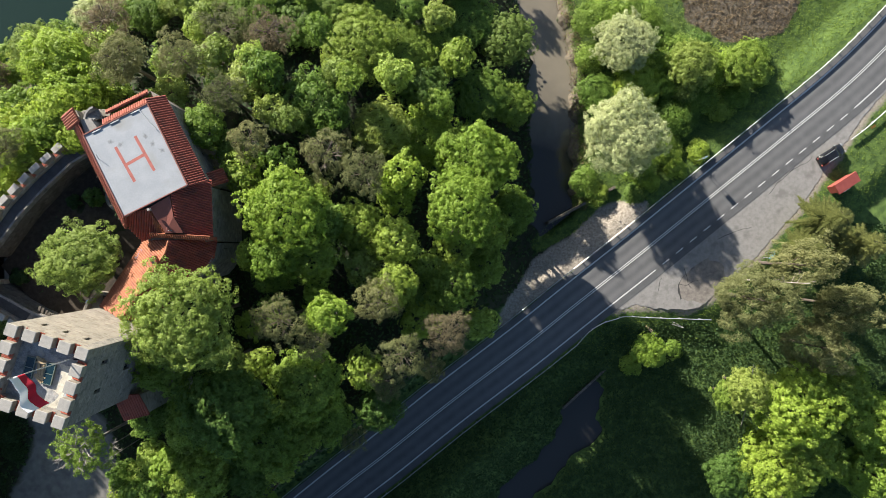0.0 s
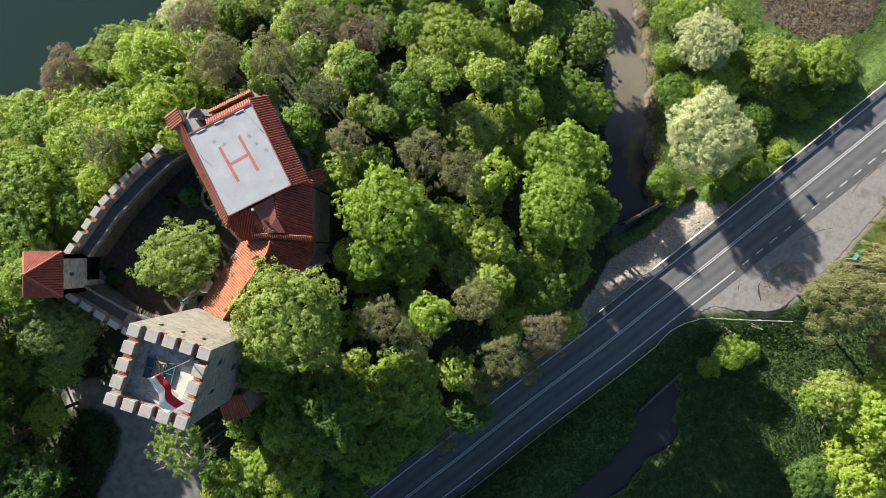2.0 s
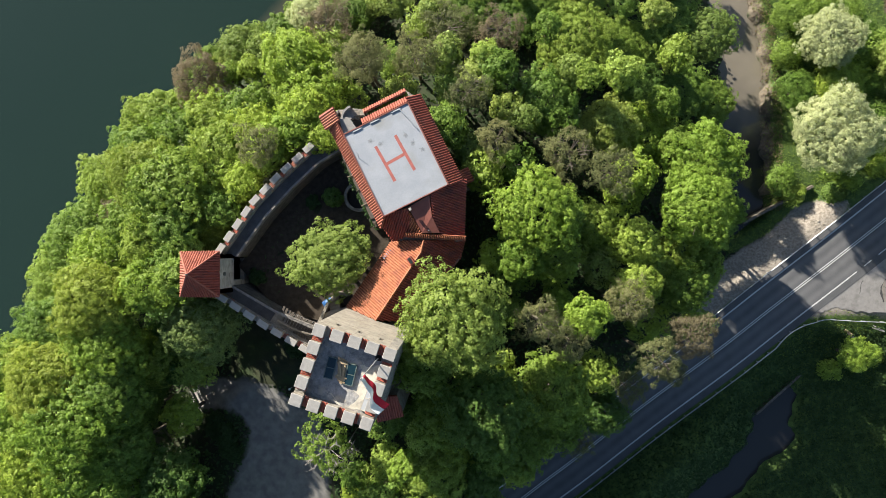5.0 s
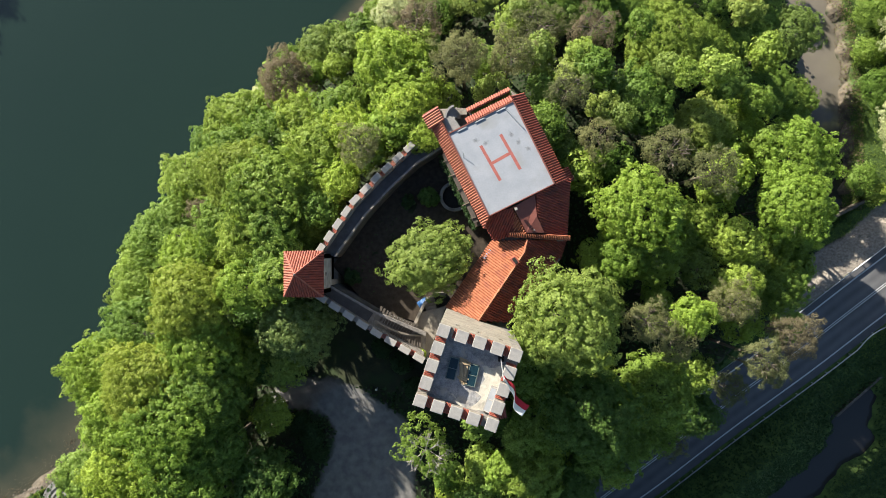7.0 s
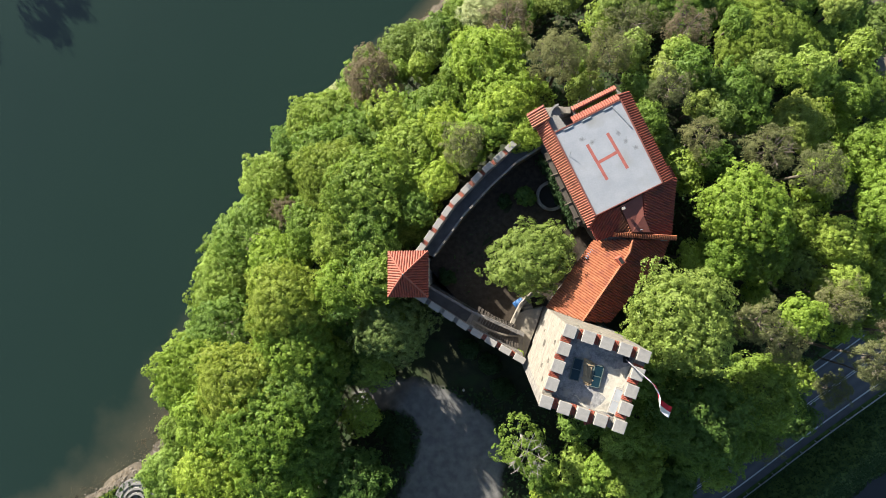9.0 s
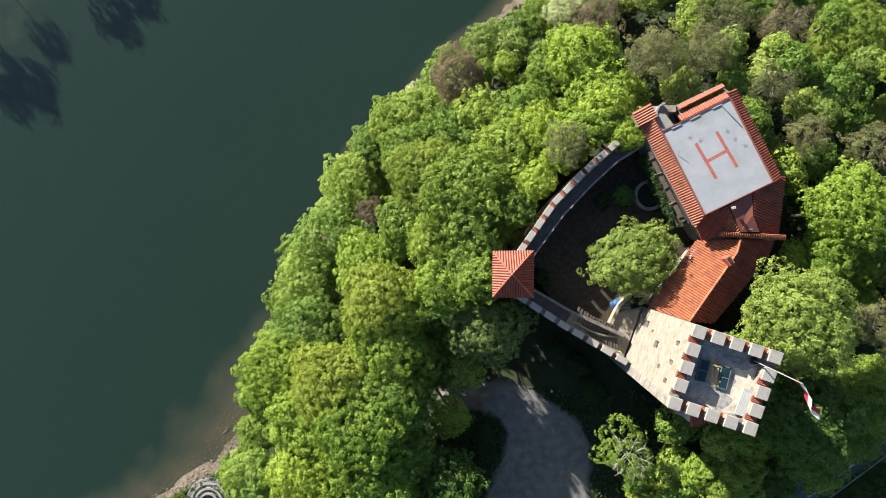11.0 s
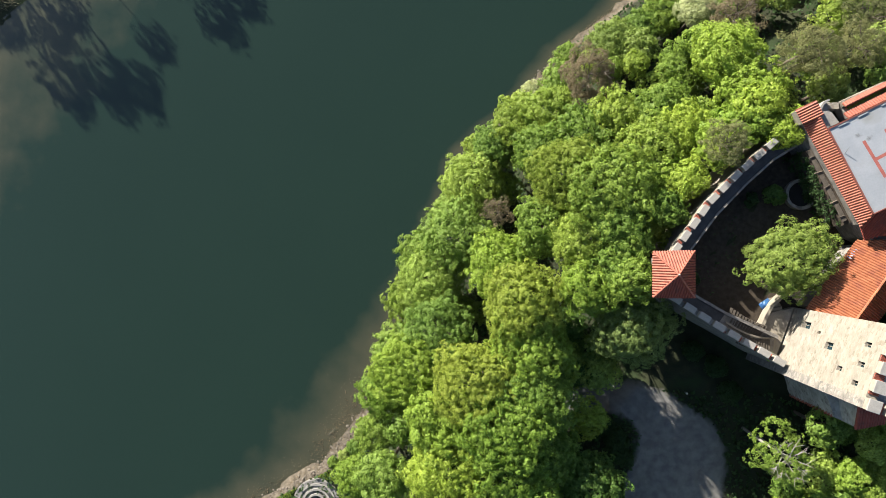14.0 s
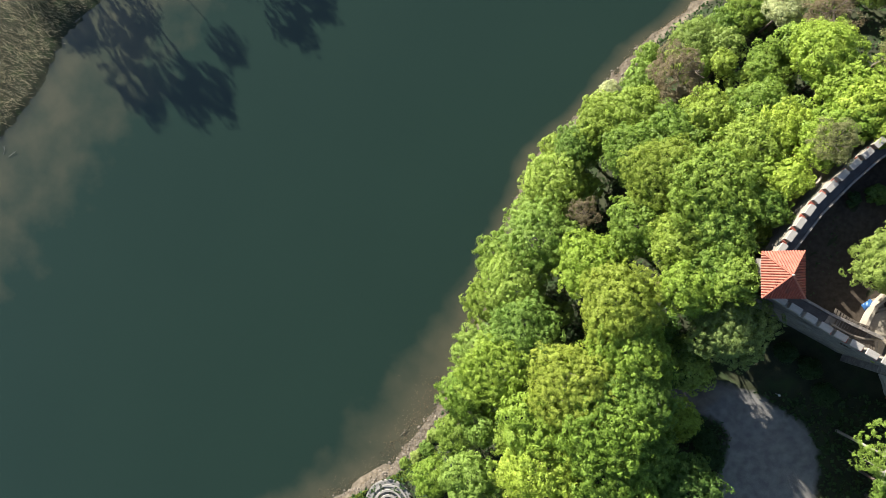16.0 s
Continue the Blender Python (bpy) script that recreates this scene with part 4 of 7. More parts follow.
def guard_rail(line, label, gap=2.0):
    g = thing("guard_rail", label, "guard rail", tuple(line[0]))
    back = Matrix.Translation(-line[0])
    v, f = [], []
    prof = ((0.0, 0.75), (0.05, 0.7), (0.0, 0.62), (0.05, 0.54), (0.0, 0.46), (-0.03, 0.46), (-0.03, 0.75))
    sides = offset(line, 1.0)
    for p, q in zip(line, sides):
        n = (q - p).normalized()
        for a, h in prof:
            w = back @ (p + n * a + Vector((0, 0, h)))
            v.append(tuple(w))
    k = len(prof)
    for i in range(len(line) - 1):
        for j in range(k):
            f.append((i * k + j, i * k + (j + 1) % k, (i + 1) * k + (j + 1) % k, (i + 1) * k + j))
    part("rail", raw("rail", v, f), M["steel"], g, "galvanised corrugated steel rail")
    post = mesh_of(boxed((0.1, 0.14, 1.2), pose(0, 0, 0.1)), "post")
    post.materials.append(M["steel"])
    run = 0.0
    for a, b in zip(line, line[1:]):
        run += (b - a).length
        if run > gap:
            run = 0.0
            o = part("post", post, None, g)
            o.location = back @ b
    return g


low = Vector((0, 0, -0.06))
guard_rail([p + low for p in offset(road_axis, 4.6)[8:]], "galvanised guard rail along the uphill road edge")
creek_side = [p for p in offset(road_axis, -4.8) if -46 < p.x < 20.5]
bend = smooth([creek_side[-1], (22.2, -12.7, 3), (24.2, -11.4, 3), (26.3, -10.7, 3), (28, -10.3, 3), (32.3, -10.5, 3), (40.9, -10.8, 3)], 6)
guard_rail([p + low for p in creek_side[:-1] + bend], "galvanised guard rail along the creek side of the road")
guard_rail([p + low for p in smooth([(62.2, 16.7, 3), (64.6, 18.5, 3), (68, 21.5, 3), (80, 32, 3)], 6)], "pale guard rail beyond the lay-by")

# ---- the castle ----
def rim(line, inward, height0, top, length, width, gap, parent, cap_label, z_line=None, last=False):
    """Merlons along a wall's outer edge, with brick sills between them."""
    p = [Vector((*q, 0)) for q in line]
    total = sum((b - a).length for a, b in zip(p, p[1:]))
    count = max(2, round((total + gap) / (length + gap)))
    pitch = (total - length) / (count - 1)

    def at(s):
        for a, b in zip(p, p[1:]):
            if s <= (b - a).length + 1e-6:
                return a.lerp(b, s / (b - a).length), (b - a).normalized()
            s -= (b - a).length
        return b, (b - a).normalized()

    stone = mesh_of(boxed((length, width, top - height0 - 0.12), pose(0, 0, (top - height0 - 0.12) / 2), 0.03), "merlon")
    stone.materials.append(M["cream"])
    cap = mesh_of(boxed((length + 0.08, width + 0.08, 0.14), pose(0, 0, 0), 0.03), "cap")
    cap.materials.append(M["cap"])
    brick = mesh_of(boxed((0.1, width * 0.96, 0.1), pose(0, 0, 0, -7), 0.015), "brick")
    brick.materials.append(M["brick"])
    for i in range(count):
        q, u = at(length / 2 + i * pitch)
        n = Vector((-u.y, u.x, 0)) * inward
        turn = math.degrees(math.atan2(u.y, u.x))
        drop = 0 if z_line is None else z_line(q)
        m = part("merlon", stone, None, parent)
        m.matrix_world = pose(q.x + n.x * width / 2, q.y + n.y * width / 2, height0 + drop, 0, 0, turn)
        c = part("cap", cap, None, m, cap_label)
        c.location = (0, 0, top - height0 - 0.05)
        q, u = at(length / 2 + (i + 0.5) * pitch)
        n = Vector((-u.y, u.x, 0)) * inward
        turn = math.degrees(math.atan2(u.y, u.x))
        k = max(3, int((pitch - length) / 0.145))
        if i < count - 1 or last:
            for j in range(k):
                b = part("brick", brick, None, parent)
                w = q + u * (j - (k - 1) / 2) * 0.145
                b.matrix_world = pose(w.x + n.x * width / 2, w.y + n.y * width / 2, height0 + drop + 0.045, 0, 0, turn)


# the keep
K = dict(w=(-41.2, -13.75), s=(-33.95, -16.1), e=(-31.55, -9.0), n=(-38.8, -6.6))
keep = thing("castle_keep", "square cream stone castle keep with battlements and flat roof deck", "tower", (-36.4, -11.4, 12))


def under(ob, parent):
    """Keeps a part's place in the world under its parent."""
    ob.matrix_parent_inverse = parent.matrix_world.inverted()
    return ob


def wall_part(parent, name, bm, material, label=""):
    return under(part(name, bm, material, parent, label), parent)


bpy.context.view_layer.update()
wins_w = [(1.6, 2.05, 37.3, 38.2), (3.35, 3.8, 37.3, 38.2), (5.2, 5.65, 37.3, 38.2), (4.05, 4.75, 31.6, 32.9), (5.3, 5.6, 29.6, 30.2), (5.55, 6.25, 26.6, 28.0), (2.4, 2.85, 34.6, 35.4)]
wins_n = [(1.4, 1.8, 37.2, 38.1), (3.5, 3.9, 37.2, 38.1), (5.6, 6.0, 37.2, 38.1)]
wins_e = [(1.6, 2.1, 36.4, 37.4), (4.6, 5.1, 36.0, 37.0), (2.9, 3.6, 31.5, 32.8), (1.5, 2.0, 28.0, 28.9), (5.2, 5.7, 29.0, 30.0)]
# walls turned from the sun get grey stone: shade put into their colour
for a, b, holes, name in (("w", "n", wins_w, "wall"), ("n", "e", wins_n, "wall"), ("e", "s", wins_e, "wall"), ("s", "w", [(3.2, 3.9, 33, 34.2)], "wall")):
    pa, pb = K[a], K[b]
    w = wall_part(keep, name, pierced(pa, pb, 10.0, 39.7, -0.9, holes), M["cream"] if a in "wn" else M["grey"], "cream limestone wall with small windows" if a in "wn" else "rubble wall with small windows, greyer in colour for shade")
    u = (Vector((*pb, 0)) - Vector((*pa, 0))).normalized()
    n = Vector((u.y, -u.x, 0))
    for h in holes:
        q = Vector((*pa, 0)) + u * (h[0] + h[1]) / 2 + n * 0.35
        hh = wall_part(keep, "window", boxed((h[1] - h[0] + 0.02, 0.06, h[3] - h[2] + 0.02), pose(q.x, q.y, (h[2] + h[3]) / 2, 0, 0, math.degrees(math.atan2(u.y, u.x)))), M["glass"], "small dark recessed window")
        bar = bmesh.new()
        q2 = q - n * 0.08
        box(bar, (0.05, 0.05, h[3] - h[2]), pose(q2.x, q2.y, (h[2] + h[3]) / 2, 0, 0, math.degrees(math.atan2(u.y, u.x))))
        under(part("window_bar", bar, M["oldwood"], hh), hh)


def inset(pts, d):
    c = Vector((sum(p[0] for p in pts) / len(pts), sum(p[1] for p in pts) / len(pts)))
    return [tuple(Vector(p) + (c - Vector(p)).normalized() * d) for p in pts]


deck_pts = inset([K["w"], K["s"], K["e"], K["n"]], 1.25)
wall_part(keep, "roof_deck", prismed(deck_pts, 38.4, 38.95), M["roofdeck"], "stained grey concrete roof deck with pale patches")
for a, b in (("n", "w"), ("w", "s"), ("s", "e"), ("e", "n")):
    ua = Vector((*K[b], 0)) - Vector((*K[a], 0))
    u = ua.normalized()
    q0 = Vector((*K[a], 0))
    q1 = q0 + u * (ua.length - 1.0 - (ua.length - 5 * 1.0) / 4)
    rim([(q0.x, q0.y), (q1.x, q1.y)], 1, 39.7, 40.42, 1.04, 1.0, 0.65, keep, "pale concrete merlon cap", last=True)



def sunlit_patches():
    """Pale beige painted as sunlight over the deck's sunny corner, with a ragged rim, and one stray streak."""
    rnd = random.Random(14)
    for ring in ([(-35.0, -10.6), (-33.8, -10.8), (-32.8, -10.2), (-32.95, -11.9), (-33.5, -14.4), (-34.3, -14.9), (-36.2, -14.3), (-35.1, -13.4), (-35.8, -12.7), (-34.9, -12.1)], [(-38.1, -12.95), (-37.8, -13.1), (-36.75, -14.1), (-37.0, -14.25)]):
        pts = []
        for (ax, ay), (bx, by) in zip(ring, ring[1:] + ring[:1]):
            pts += [(ax + (bx - ax) * k / 4 + rnd.uniform(-0.12, 0.12), ay + (by - ay) * k / 4 + rnd.uniform(-0.12, 0.12)) for k in range(4)]
        wall_part(keep, "screed_patch", prismed(pts, 38.9, 38.957), M["sun_beige"], "pale beige patch painted as sunlight on the deck")


sunlit_patches()

KT = math.degrees(math.atan2(K["s"][1] - K["w"][1], K["s"][0] - K["w"][0]))  # turn of the keep's plan


def on_deck(u, v, z=38.95):
    """A place on the deck: u metres along the w-s side, v towards the courtyard, from the deck's middle."""
    m = pose(-36.35, -11.35, 0, 0, 0, KT)
    q = m @ Vector((u, v, 0))
    return (q.x, q.y, z)


def skylight(u, v):
    s = thing("skylight", "blue-tinted glass skylight in a low metal frame on the keep's deck", "skylight", on_deck(u, v), KT + 4, "skylights on the keep")
    rimb = bmesh.new()
    for x, y, a, b in ((-0.4, 0, 0.07, 2.0), (0.4, 0, 0.07, 2.0), (0, -0.97, 0.8, 0.07), (0, 0.97, 0.8, 0.07), (0, 0.0, 0.8, 0.06)):
        box(rimb, (a, b, 0.22), pose(x, y, 0.11))
    part("frame_bars", rimb, M["panel"], s)
    for y in (-0.485, 0.485):
        part("pane", boxed((0.75, 0.9, 0.03), pose(0, y, 0.19)), M["glass"], s, "dark blue glass pane")


skylight(-1.5, 0.1)
skylight(0.4, 0.08)


def planks():
    rnd = random.Random(5)
    s = thing("plank_stack", "loose stack of raw yellow timber planks on the deck", "timber", on_deck(-0.45, 0.1), KT + 12)
    for i in range(7):
        p = part("plank", boxed((0.16, 1.9 + rnd.uniform(-0.3, 0.4), 0.05), None, 0.008), M["wood"], s)
        p.matrix_basis = pose(-0.3 + i * 0.1, rnd.uniform(-0.15, 0.15), 0.03 + (i % 3) * 0.055, 0, 0, rnd.uniform(-9, 9))
    for y in (-0.85, 0.75):
        for j in range(4):
            p = part("plank", boxed((0.9 + rnd.uniform(-0.2, 0.1), 0.14, 0.05), None, 0.008), M["wood"], s)
            p.matrix_basis = pose(rnd.uniform(-0.1, 0.1), y + j * 0.13, 0.2, 0, 0, rnd.uniform(-28, 10))


planks()


def hatch():
    s = thing("roof_hatch", "long roof hatch covered with milky plastic sheeting", "hatch", (-34.15, -13.6, 38.96), KT - 2)
    bm = bmesh.new()
    prism(bm, [(-0.45, -1.15), (0.45, -1.15), (0.45, 1.15), (-0.45, 1.15)], 0, [0.25, 0.5, 0.5, 0.25])
    part("cover", bm, M["film"], s, "milky plastic sheet cover")
    for y in (-1.12, 0.0, 1.12):
        part("batten", boxed((0.95, 0.05, 0.04), pose(0, y, 0.4, 0, -15.5, 0)), M["palebark"], s)
    part("kerb", boxed((1.05, 2.45, 0.2), pose(0, 0, 0.1)), M["cap"], s)


hatch()


def flag():
    s = thing("flag_pole", "tall steel flag pole flying a large white and red flag", "flag", (-33.4, -9.88, 38.95))
    top = Vector((-0.2, -0.17, 8.35))
    part("pole", rodded((0, 0, 0), top, 0.06, 0.04, 10), M["steel"], s)
    part("base_block", boxed((0.5, 0.5, 0.3), pose(0, 0, 0.15), 0.03), M["dark"], s)
    down = -top.normalized()
    for band, material, name in (((0.0, 0.5), M["white"], "white_half"), ((0.5, 1.0), M["crimson"], "red_half")):
        v = []
        nu, nv = 32, 7
        for i in range(nu + 1):
            a = i / nu
            for j in range(nv + 1):
                b = band[0] + (band[1] - band[0]) * j / nv
                wav = math.sin(a * 6.2 + b * 1.0) * 0.42 * a + 0.05 * math.sin(a * 16 + b * 2)
                side = Vector((0.84, 0.54, 0)) * (wav + 0.48 * min(1, a * 2.2) * b)
                v.append(tuple(top + down * (0.08 + 1.65 * b * (1 - 0.2 * a)) + Vector((0.46, -0.88, -0.1)) * 3.1 * a + side))
        w = nv + 1
        f = [(i * w + j, i * w + j + 1, (i + 1) * w + j + 1, (i + 1) * w + j) for i in range(nu) for j in range(nv)]
        me = raw(name, v, f)
        for g in me.polygons:
            g.use_smooth = True
        c = part(name, me, material, s, "white upper half of the flag" if band[0] == 0 else "red lower half of the flag")
        c.modifiers.new("cloth", "SOLIDIFY").thickness = 0.012


flag()

# the annex that clings to the keep's shaded side
annex = thing("castle_gate_annex", "stone annex with red brick corners and a small tiled roof", "building", (-36.5, -17.2, 12))
bpy.context.view_layer.update()


wall_part(annex, "wall", prismed([(-36.7, -15.25), (-35.75, -18.3), (-34.6, -18.7), (-34.7, -15.9)], 10, 25.7), M["pale_rubble"], "pale rubble wall")
wall_part(annex, "wall", prismed([(-35.4, -15.75), (-34.9, -18.7), (-32.4, -18.0), (-33.0, -15.9), (-33.9, -16.15)], 10, [29.3, 28.2, 28.2, 29.3, 29.3]), M["pale_rubble"], "taller pale rubble wall")
under(tiles("roof", [(-35.5, -15.72, 29.6), (-35.1, -18.9, 28.3), (-32.2, -18.1, 28.3), (-32.8, -15.7, 29.6)], M["tile_shaded"], annex, label="small red clay tile roof"), annex)
quoin = {}
for w in (0.5, 0.36):
    quoin[w] = mesh_of(boxed((w, 0.3, 0.14), None, 0.02), "brick")
    quoin[w].materials.append(M["brick"])
for k in range(40):
    w = (0.5, 0.36)[k % 2]
    o = under(part("brick", quoin[w], None, annex), annex)
    o.matrix_basis = pose(-35.66, -18.26 + w * 0.1, 13.6 + 0.3 * k, 0, 0, -70 + 63 * (k % 2))

# the main building with the landing deck
MT = 26.3
MC = (-32.92, 9.52)
hall = thing("castle_hall", "stone castle hall with a flat landing deck and clay-tiled edges", "building", (*MC, 12), MT)
hm = pose(*MC, 0, 0, 0, MT)


def hp(x, y, z):
    q = hm @ Vector((x, y, z))
    return (q.x, q.y, q.z)


bpy.context.view_layer.update()
cor = [(-4.5, -5.6), (5.15, -5.0), (5.15, 5.0), (4.2, 6.7), (-0.7, 6.8), (-3.3, 8.0), (-4.85, 7.9)]
edges = [(hp(*a, 0)[:2], hp(*b, 0)[:2]) for a, b in zip(cor, cor[1:] + cor[:1])]
east_holes = [(1.2, 1.8, 23.5, 24.7), (4.0, 4.6, 23.5, 24.7), (7.0, 7.6, 23.5, 24.7), (1.2, 1.7, 20, 21), (6.0, 6.5, 20, 21)]
for k, (a, b) in enumerate(edges):
    holes = east_holes if k == 1 else ([(2, 2.8, 22.4, 24), (5, 5.8, 22.4, 24), (8, 8.8, 22.4, 24)] if k == 6 else [])
    wall_part(hall, "wall", pierced(a, b, 9.0, 28.35, 0.7, holes), M["grey"] if k in (0, 1, 6) else M["cream"], "rubble stone wall")
    u = (Vector((*b, 0)) - Vector((*a, 0))).normalized()
    n = Vector((-u.y, u.x, 0))
    for h in holes:
        q = Vector((*a, 0)) + u * (h[0] + h[1]) / 2 + n * 0.3
        wall_part(hall, "window", boxed((h[1] - h[0] + 0.02, 0.06, h[3] - h[2] + 0.02), pose(q.x, q.y, (h[2] + h[3]) / 2, 0, 0, math.degrees(math.atan2(u.y, u.x)))), M["glass"], "dark recessed window")
deck = wall_part(hall, "landing_deck", prismed([hp(-3.8, -4.83, 0)[:2], hp(3.8, -4.83, 0)[:2], hp(3.8, 4.83, 0)[:2], hp(-3.8, 4.83, 0)[:2]], 28.3, 29.9), M["pad"], "pale grey painted concrete landing deck")
# upstand round the deck
for x, y, a, b, z in ((-3.83, 0, 0.14, 9.7, 29.92), (3.83, 0, 0.14, 9.7, 29.92), (0, -4.86, 7.7, 0.1, 29.9), (0, 4.86, 7.7, 0.12, 29.92)):
    q = hp(x, y, z)
    wall_part(hall, "upstand", boxed((a, b, 0.16), pose(*q, 0, 0, MT)), M["sheet"], "brown sheet-metal edge flashing")
# the painted letter
letter = bmesh.new()
LT = MT + 3.0
for x, y, a, b in ((-1.2, 0.0, 0.33, 4.25), (1.2, 0.0, 0.33, 4.25), (0, -0.1, 2.07, 0.33)):
    q = pose(*hp(0.0, 0.15, 29.904), 0, 0, LT) @ pose(x, y, 0)
    vs = [letter.verts.new(q @ Vector((sx * a / 2, sy * b / 2, 0))) for sx, sy in ((-1, -1), (1, -1), (1, 1), (-1, 1))]
    letter.faces.new(vs)
lt = under(part("painted_letter", letter, M["red"], deck, "faded red painted letter H"), deck)
for x, y, l_ in ((-2.3, 4.62, 1.1), (-0.2, 4.62, 1.1), (2.3, 4.62, 1.1)):
    wall_part(hall, "deck_light", boxed((l_, 0.12, 0.1), pose(*hp(x, y, 29.95), 0, 0, MT), 0.02), M["steel"])
wall_part(hall, "pipe", rodded(hp(2.75, 4.5, 30.0), hp(3.5, 1.9, 30.02), 0.06), M["steel"], "pale pipe along the deck edge")
wall_part(hall, "mast", rodded(hp(-3.5, 1.9, 29.9), hp(-3.25, 2.3, 30.5), 0.03), M["steel"])
# tiled edges
T = lambda poly, material, label="": under(tiles("roof", poly, material, hall, label=label), hall)  # noqa: E731
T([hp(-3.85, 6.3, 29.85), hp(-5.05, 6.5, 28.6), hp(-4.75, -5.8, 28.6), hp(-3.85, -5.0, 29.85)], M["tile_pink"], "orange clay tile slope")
T([hp(3.85, 5.5, 29.85), hp(5.45, 5.5, 28.45), hp(5.45, -5.0, 28.45), hp(3.85, -4.9, 29.85)], M["tile_shaded"], "red clay tile slope")
T([hp(-1.5, 4.95, 29.9), hp(4.0, 4.95, 29.9), hp(4.0, 5.6, 29.5), hp(-1.5, 5.6, 29.5)], M["tile_pink"], "narrow row of clay tiles")
T([hp(-0.9, 6.15, 29.4), hp(4.1, 6.15, 29.4), hp(4.1, 6.55, 29.05), hp(-0.9, 6.55, 29.05)], M["tile_pink"], "tiled parapet top")
wall_part(hall, "parapet", prismed([hp(-0.7, 6.2, 0)[:2], hp(4.0, 6.2, 0)[:2], hp(4.0, 6.45, 0)[:2], hp(-0.7, 6.45, 0)[:2]], 26.0, 29.1), M["cream"])
T([hp(-3.55, 6.35, 30.0), hp(-3.55, 8.05, 30.0), hp(-5.4, 8.1, 29.2), hp(-5.4, 6.35, 29.2)], M["tile_pink"], "small orange tile roof over the stair head")
wall_part(hall, "stair_head", prismed([hp(-5.2, 6.45, 0)[:2], hp(-3.6, 6.45, 0)[:2], hp(-3.6, 7.95, 0)[:2], hp(-5.2, 7.95, 0)[:2]], 26, 29.3), M["cream"])
wall_part(hall, "terrace", prismed([hp(-0.7, 4.9, 0)[:2], hp(5.1, 4.9, 0)[:2], hp(4.2, 6.7, 0)[:2], hp(-0.7, 6.7, 0)[:2]], 27.0, 28.3), M["concrete"], "narrow concrete terrace")
wall_part(hall, "stair_floor", prismed([hp(-3.6, 4.9, 0)[:2], hp(-0.7, 4.9, 0)[:2], hp(-0.7, 6.7, 0)[:2], hp(-3.2, 7.9, 0)[:2]], 25.0, 26.4), M["concrete"])
wall_part(hall, "stair_landing", prismed([hp(-3.8, 4.95, 0)[:2], hp(-2.3, 4.95, 0)[:2], hp(-2.5, 6.3, 0)[:2], hp(-3.6, 6.6, 0)[:2]], 26.4, 29.5), M["concrete"], "pale stair landing beside the deck")
for k in range(10):
    a = radians(165 - k * 13)
    q = hp(-2.2 + 0.95 * math.cos(a), 5.9 + 1.0 * math.sin(a), 29.35 - k * 0.17)
    wall_part(hall, "step", boxed((1.15, 0.3, 0.17), pose(*q, 0, 0, MT + math.degrees(a)), 0.02), M["concrete"], "worn winding stone step")
v_, f_ = [], []
for k in range(13):
    a = radians(190 - k * 9)
    for r, z in ((1.45, 26.0), (1.45, 29.2), (1.25, 29.2), (1.25, 26.0)):
        v_.append(hp(-2.1 + r * math.cos(a), 6.0 + r * 1.1 * math.sin(a), z))
f_ = [(k * 4 + j, k * 4 + j + 1, k * 4 + j + 5, k * 4 + j + 4) for k in range(12) for j in range(3)]
wall_part(hall, "stair_wall", raw("stair_wall", v_, f_), M["concrete"], "curved grey stair wall")


def planter(x):
    s = thing("planter", "row of green trailing plants in a trough on the terrace", "planter", hp(x, 5.95, 28.3), MT, "planters on the terrace")
    part("trough", boxed((1.1, 0.35, 0.35), pose(0, 0, 0.18), 0.02), M["brick"], s)
    rnd = random.Random(int(x * 10) + 40)
    v, f = [], []
    for _ in range(90):
        c = Vector((rnd.uniform(-0.6, 0.6), rnd.uniform(-0.25, 0.25), rnd.uniform(0.35, 0.75)))
        r = Euler((rnd.uniform(-0.8, 0.8), rnd.uniform(-0.8, 0.8), rnd.uniform(0, 6.3))).to_matrix()
        o = len(v)
        v += [tuple(c + r @ Vector(q)) for q in ((-0.12, 0, 0), (0, -0.06, 0.02), (0.12, 0, 0), (0, 0.06, 0.02))]
        f.append((o, o + 1, o + 2, o + 3))
    part("foliage", raw("foliage", v, f), M["green"], s)


for x in (0.1, 1.3, 2.5, 3.6):
    planter(x)

wall_part(hall, "buttress", prismed([hp(5.1, -5.2, 0)[:2], hp(6.6, -5.2, 0)[:2], hp(6.6, -3.7, 0)[:2], hp(5.1, -3.7, 0)[:2]], 9, [26.2, 25.4, 25.4, 26.2]), M["grey"])
T([hp(5.1, -5.3, 26.6), hp(6.75, -5.3, 25.6), hp(6.75, -3.6, 25.6), hp(5.1, -3.6, 26.6)], M["tile_shaded"], "small tiled buttress roof")

# lean-to roofs on the south side of the hall, with a brown sheet valley
SW, SE_ = (-34.1, 3.63), (-27.2, 7.0)
south = thing("castle_south_range", "lower castle range with red tiled slopes round a brown sheet-metal valley", "building", (-30, 3, 12))
bpy.context.view_layer.update()
U = lambda ob: under(ob, south)  # noqa: E731
wall_part(south, "wall", prismed([(-34.4, 3.0), (-33.3, 1.2), (-31.6, 0.3), (-25.9, 0.9), (-25.9, 6.9), (-27.6, 6.6)], 9, [27.6, 27.0, 27.0, 27.0, 27.6, 28.2]), M["grey"], "rubble stone wall")
U(tiles("roof", [(-34.1, 3.55, 29.6), (-31.65, 4.5, 29.6), (-31.0, 1.75, 28.2), (-33.5, 0.8, 27.4), (-34.75, 2.95, 28.3)], M["tile_shaded"], south, (-0.35, -0.94, -0.4), label="red clay tile slope"))
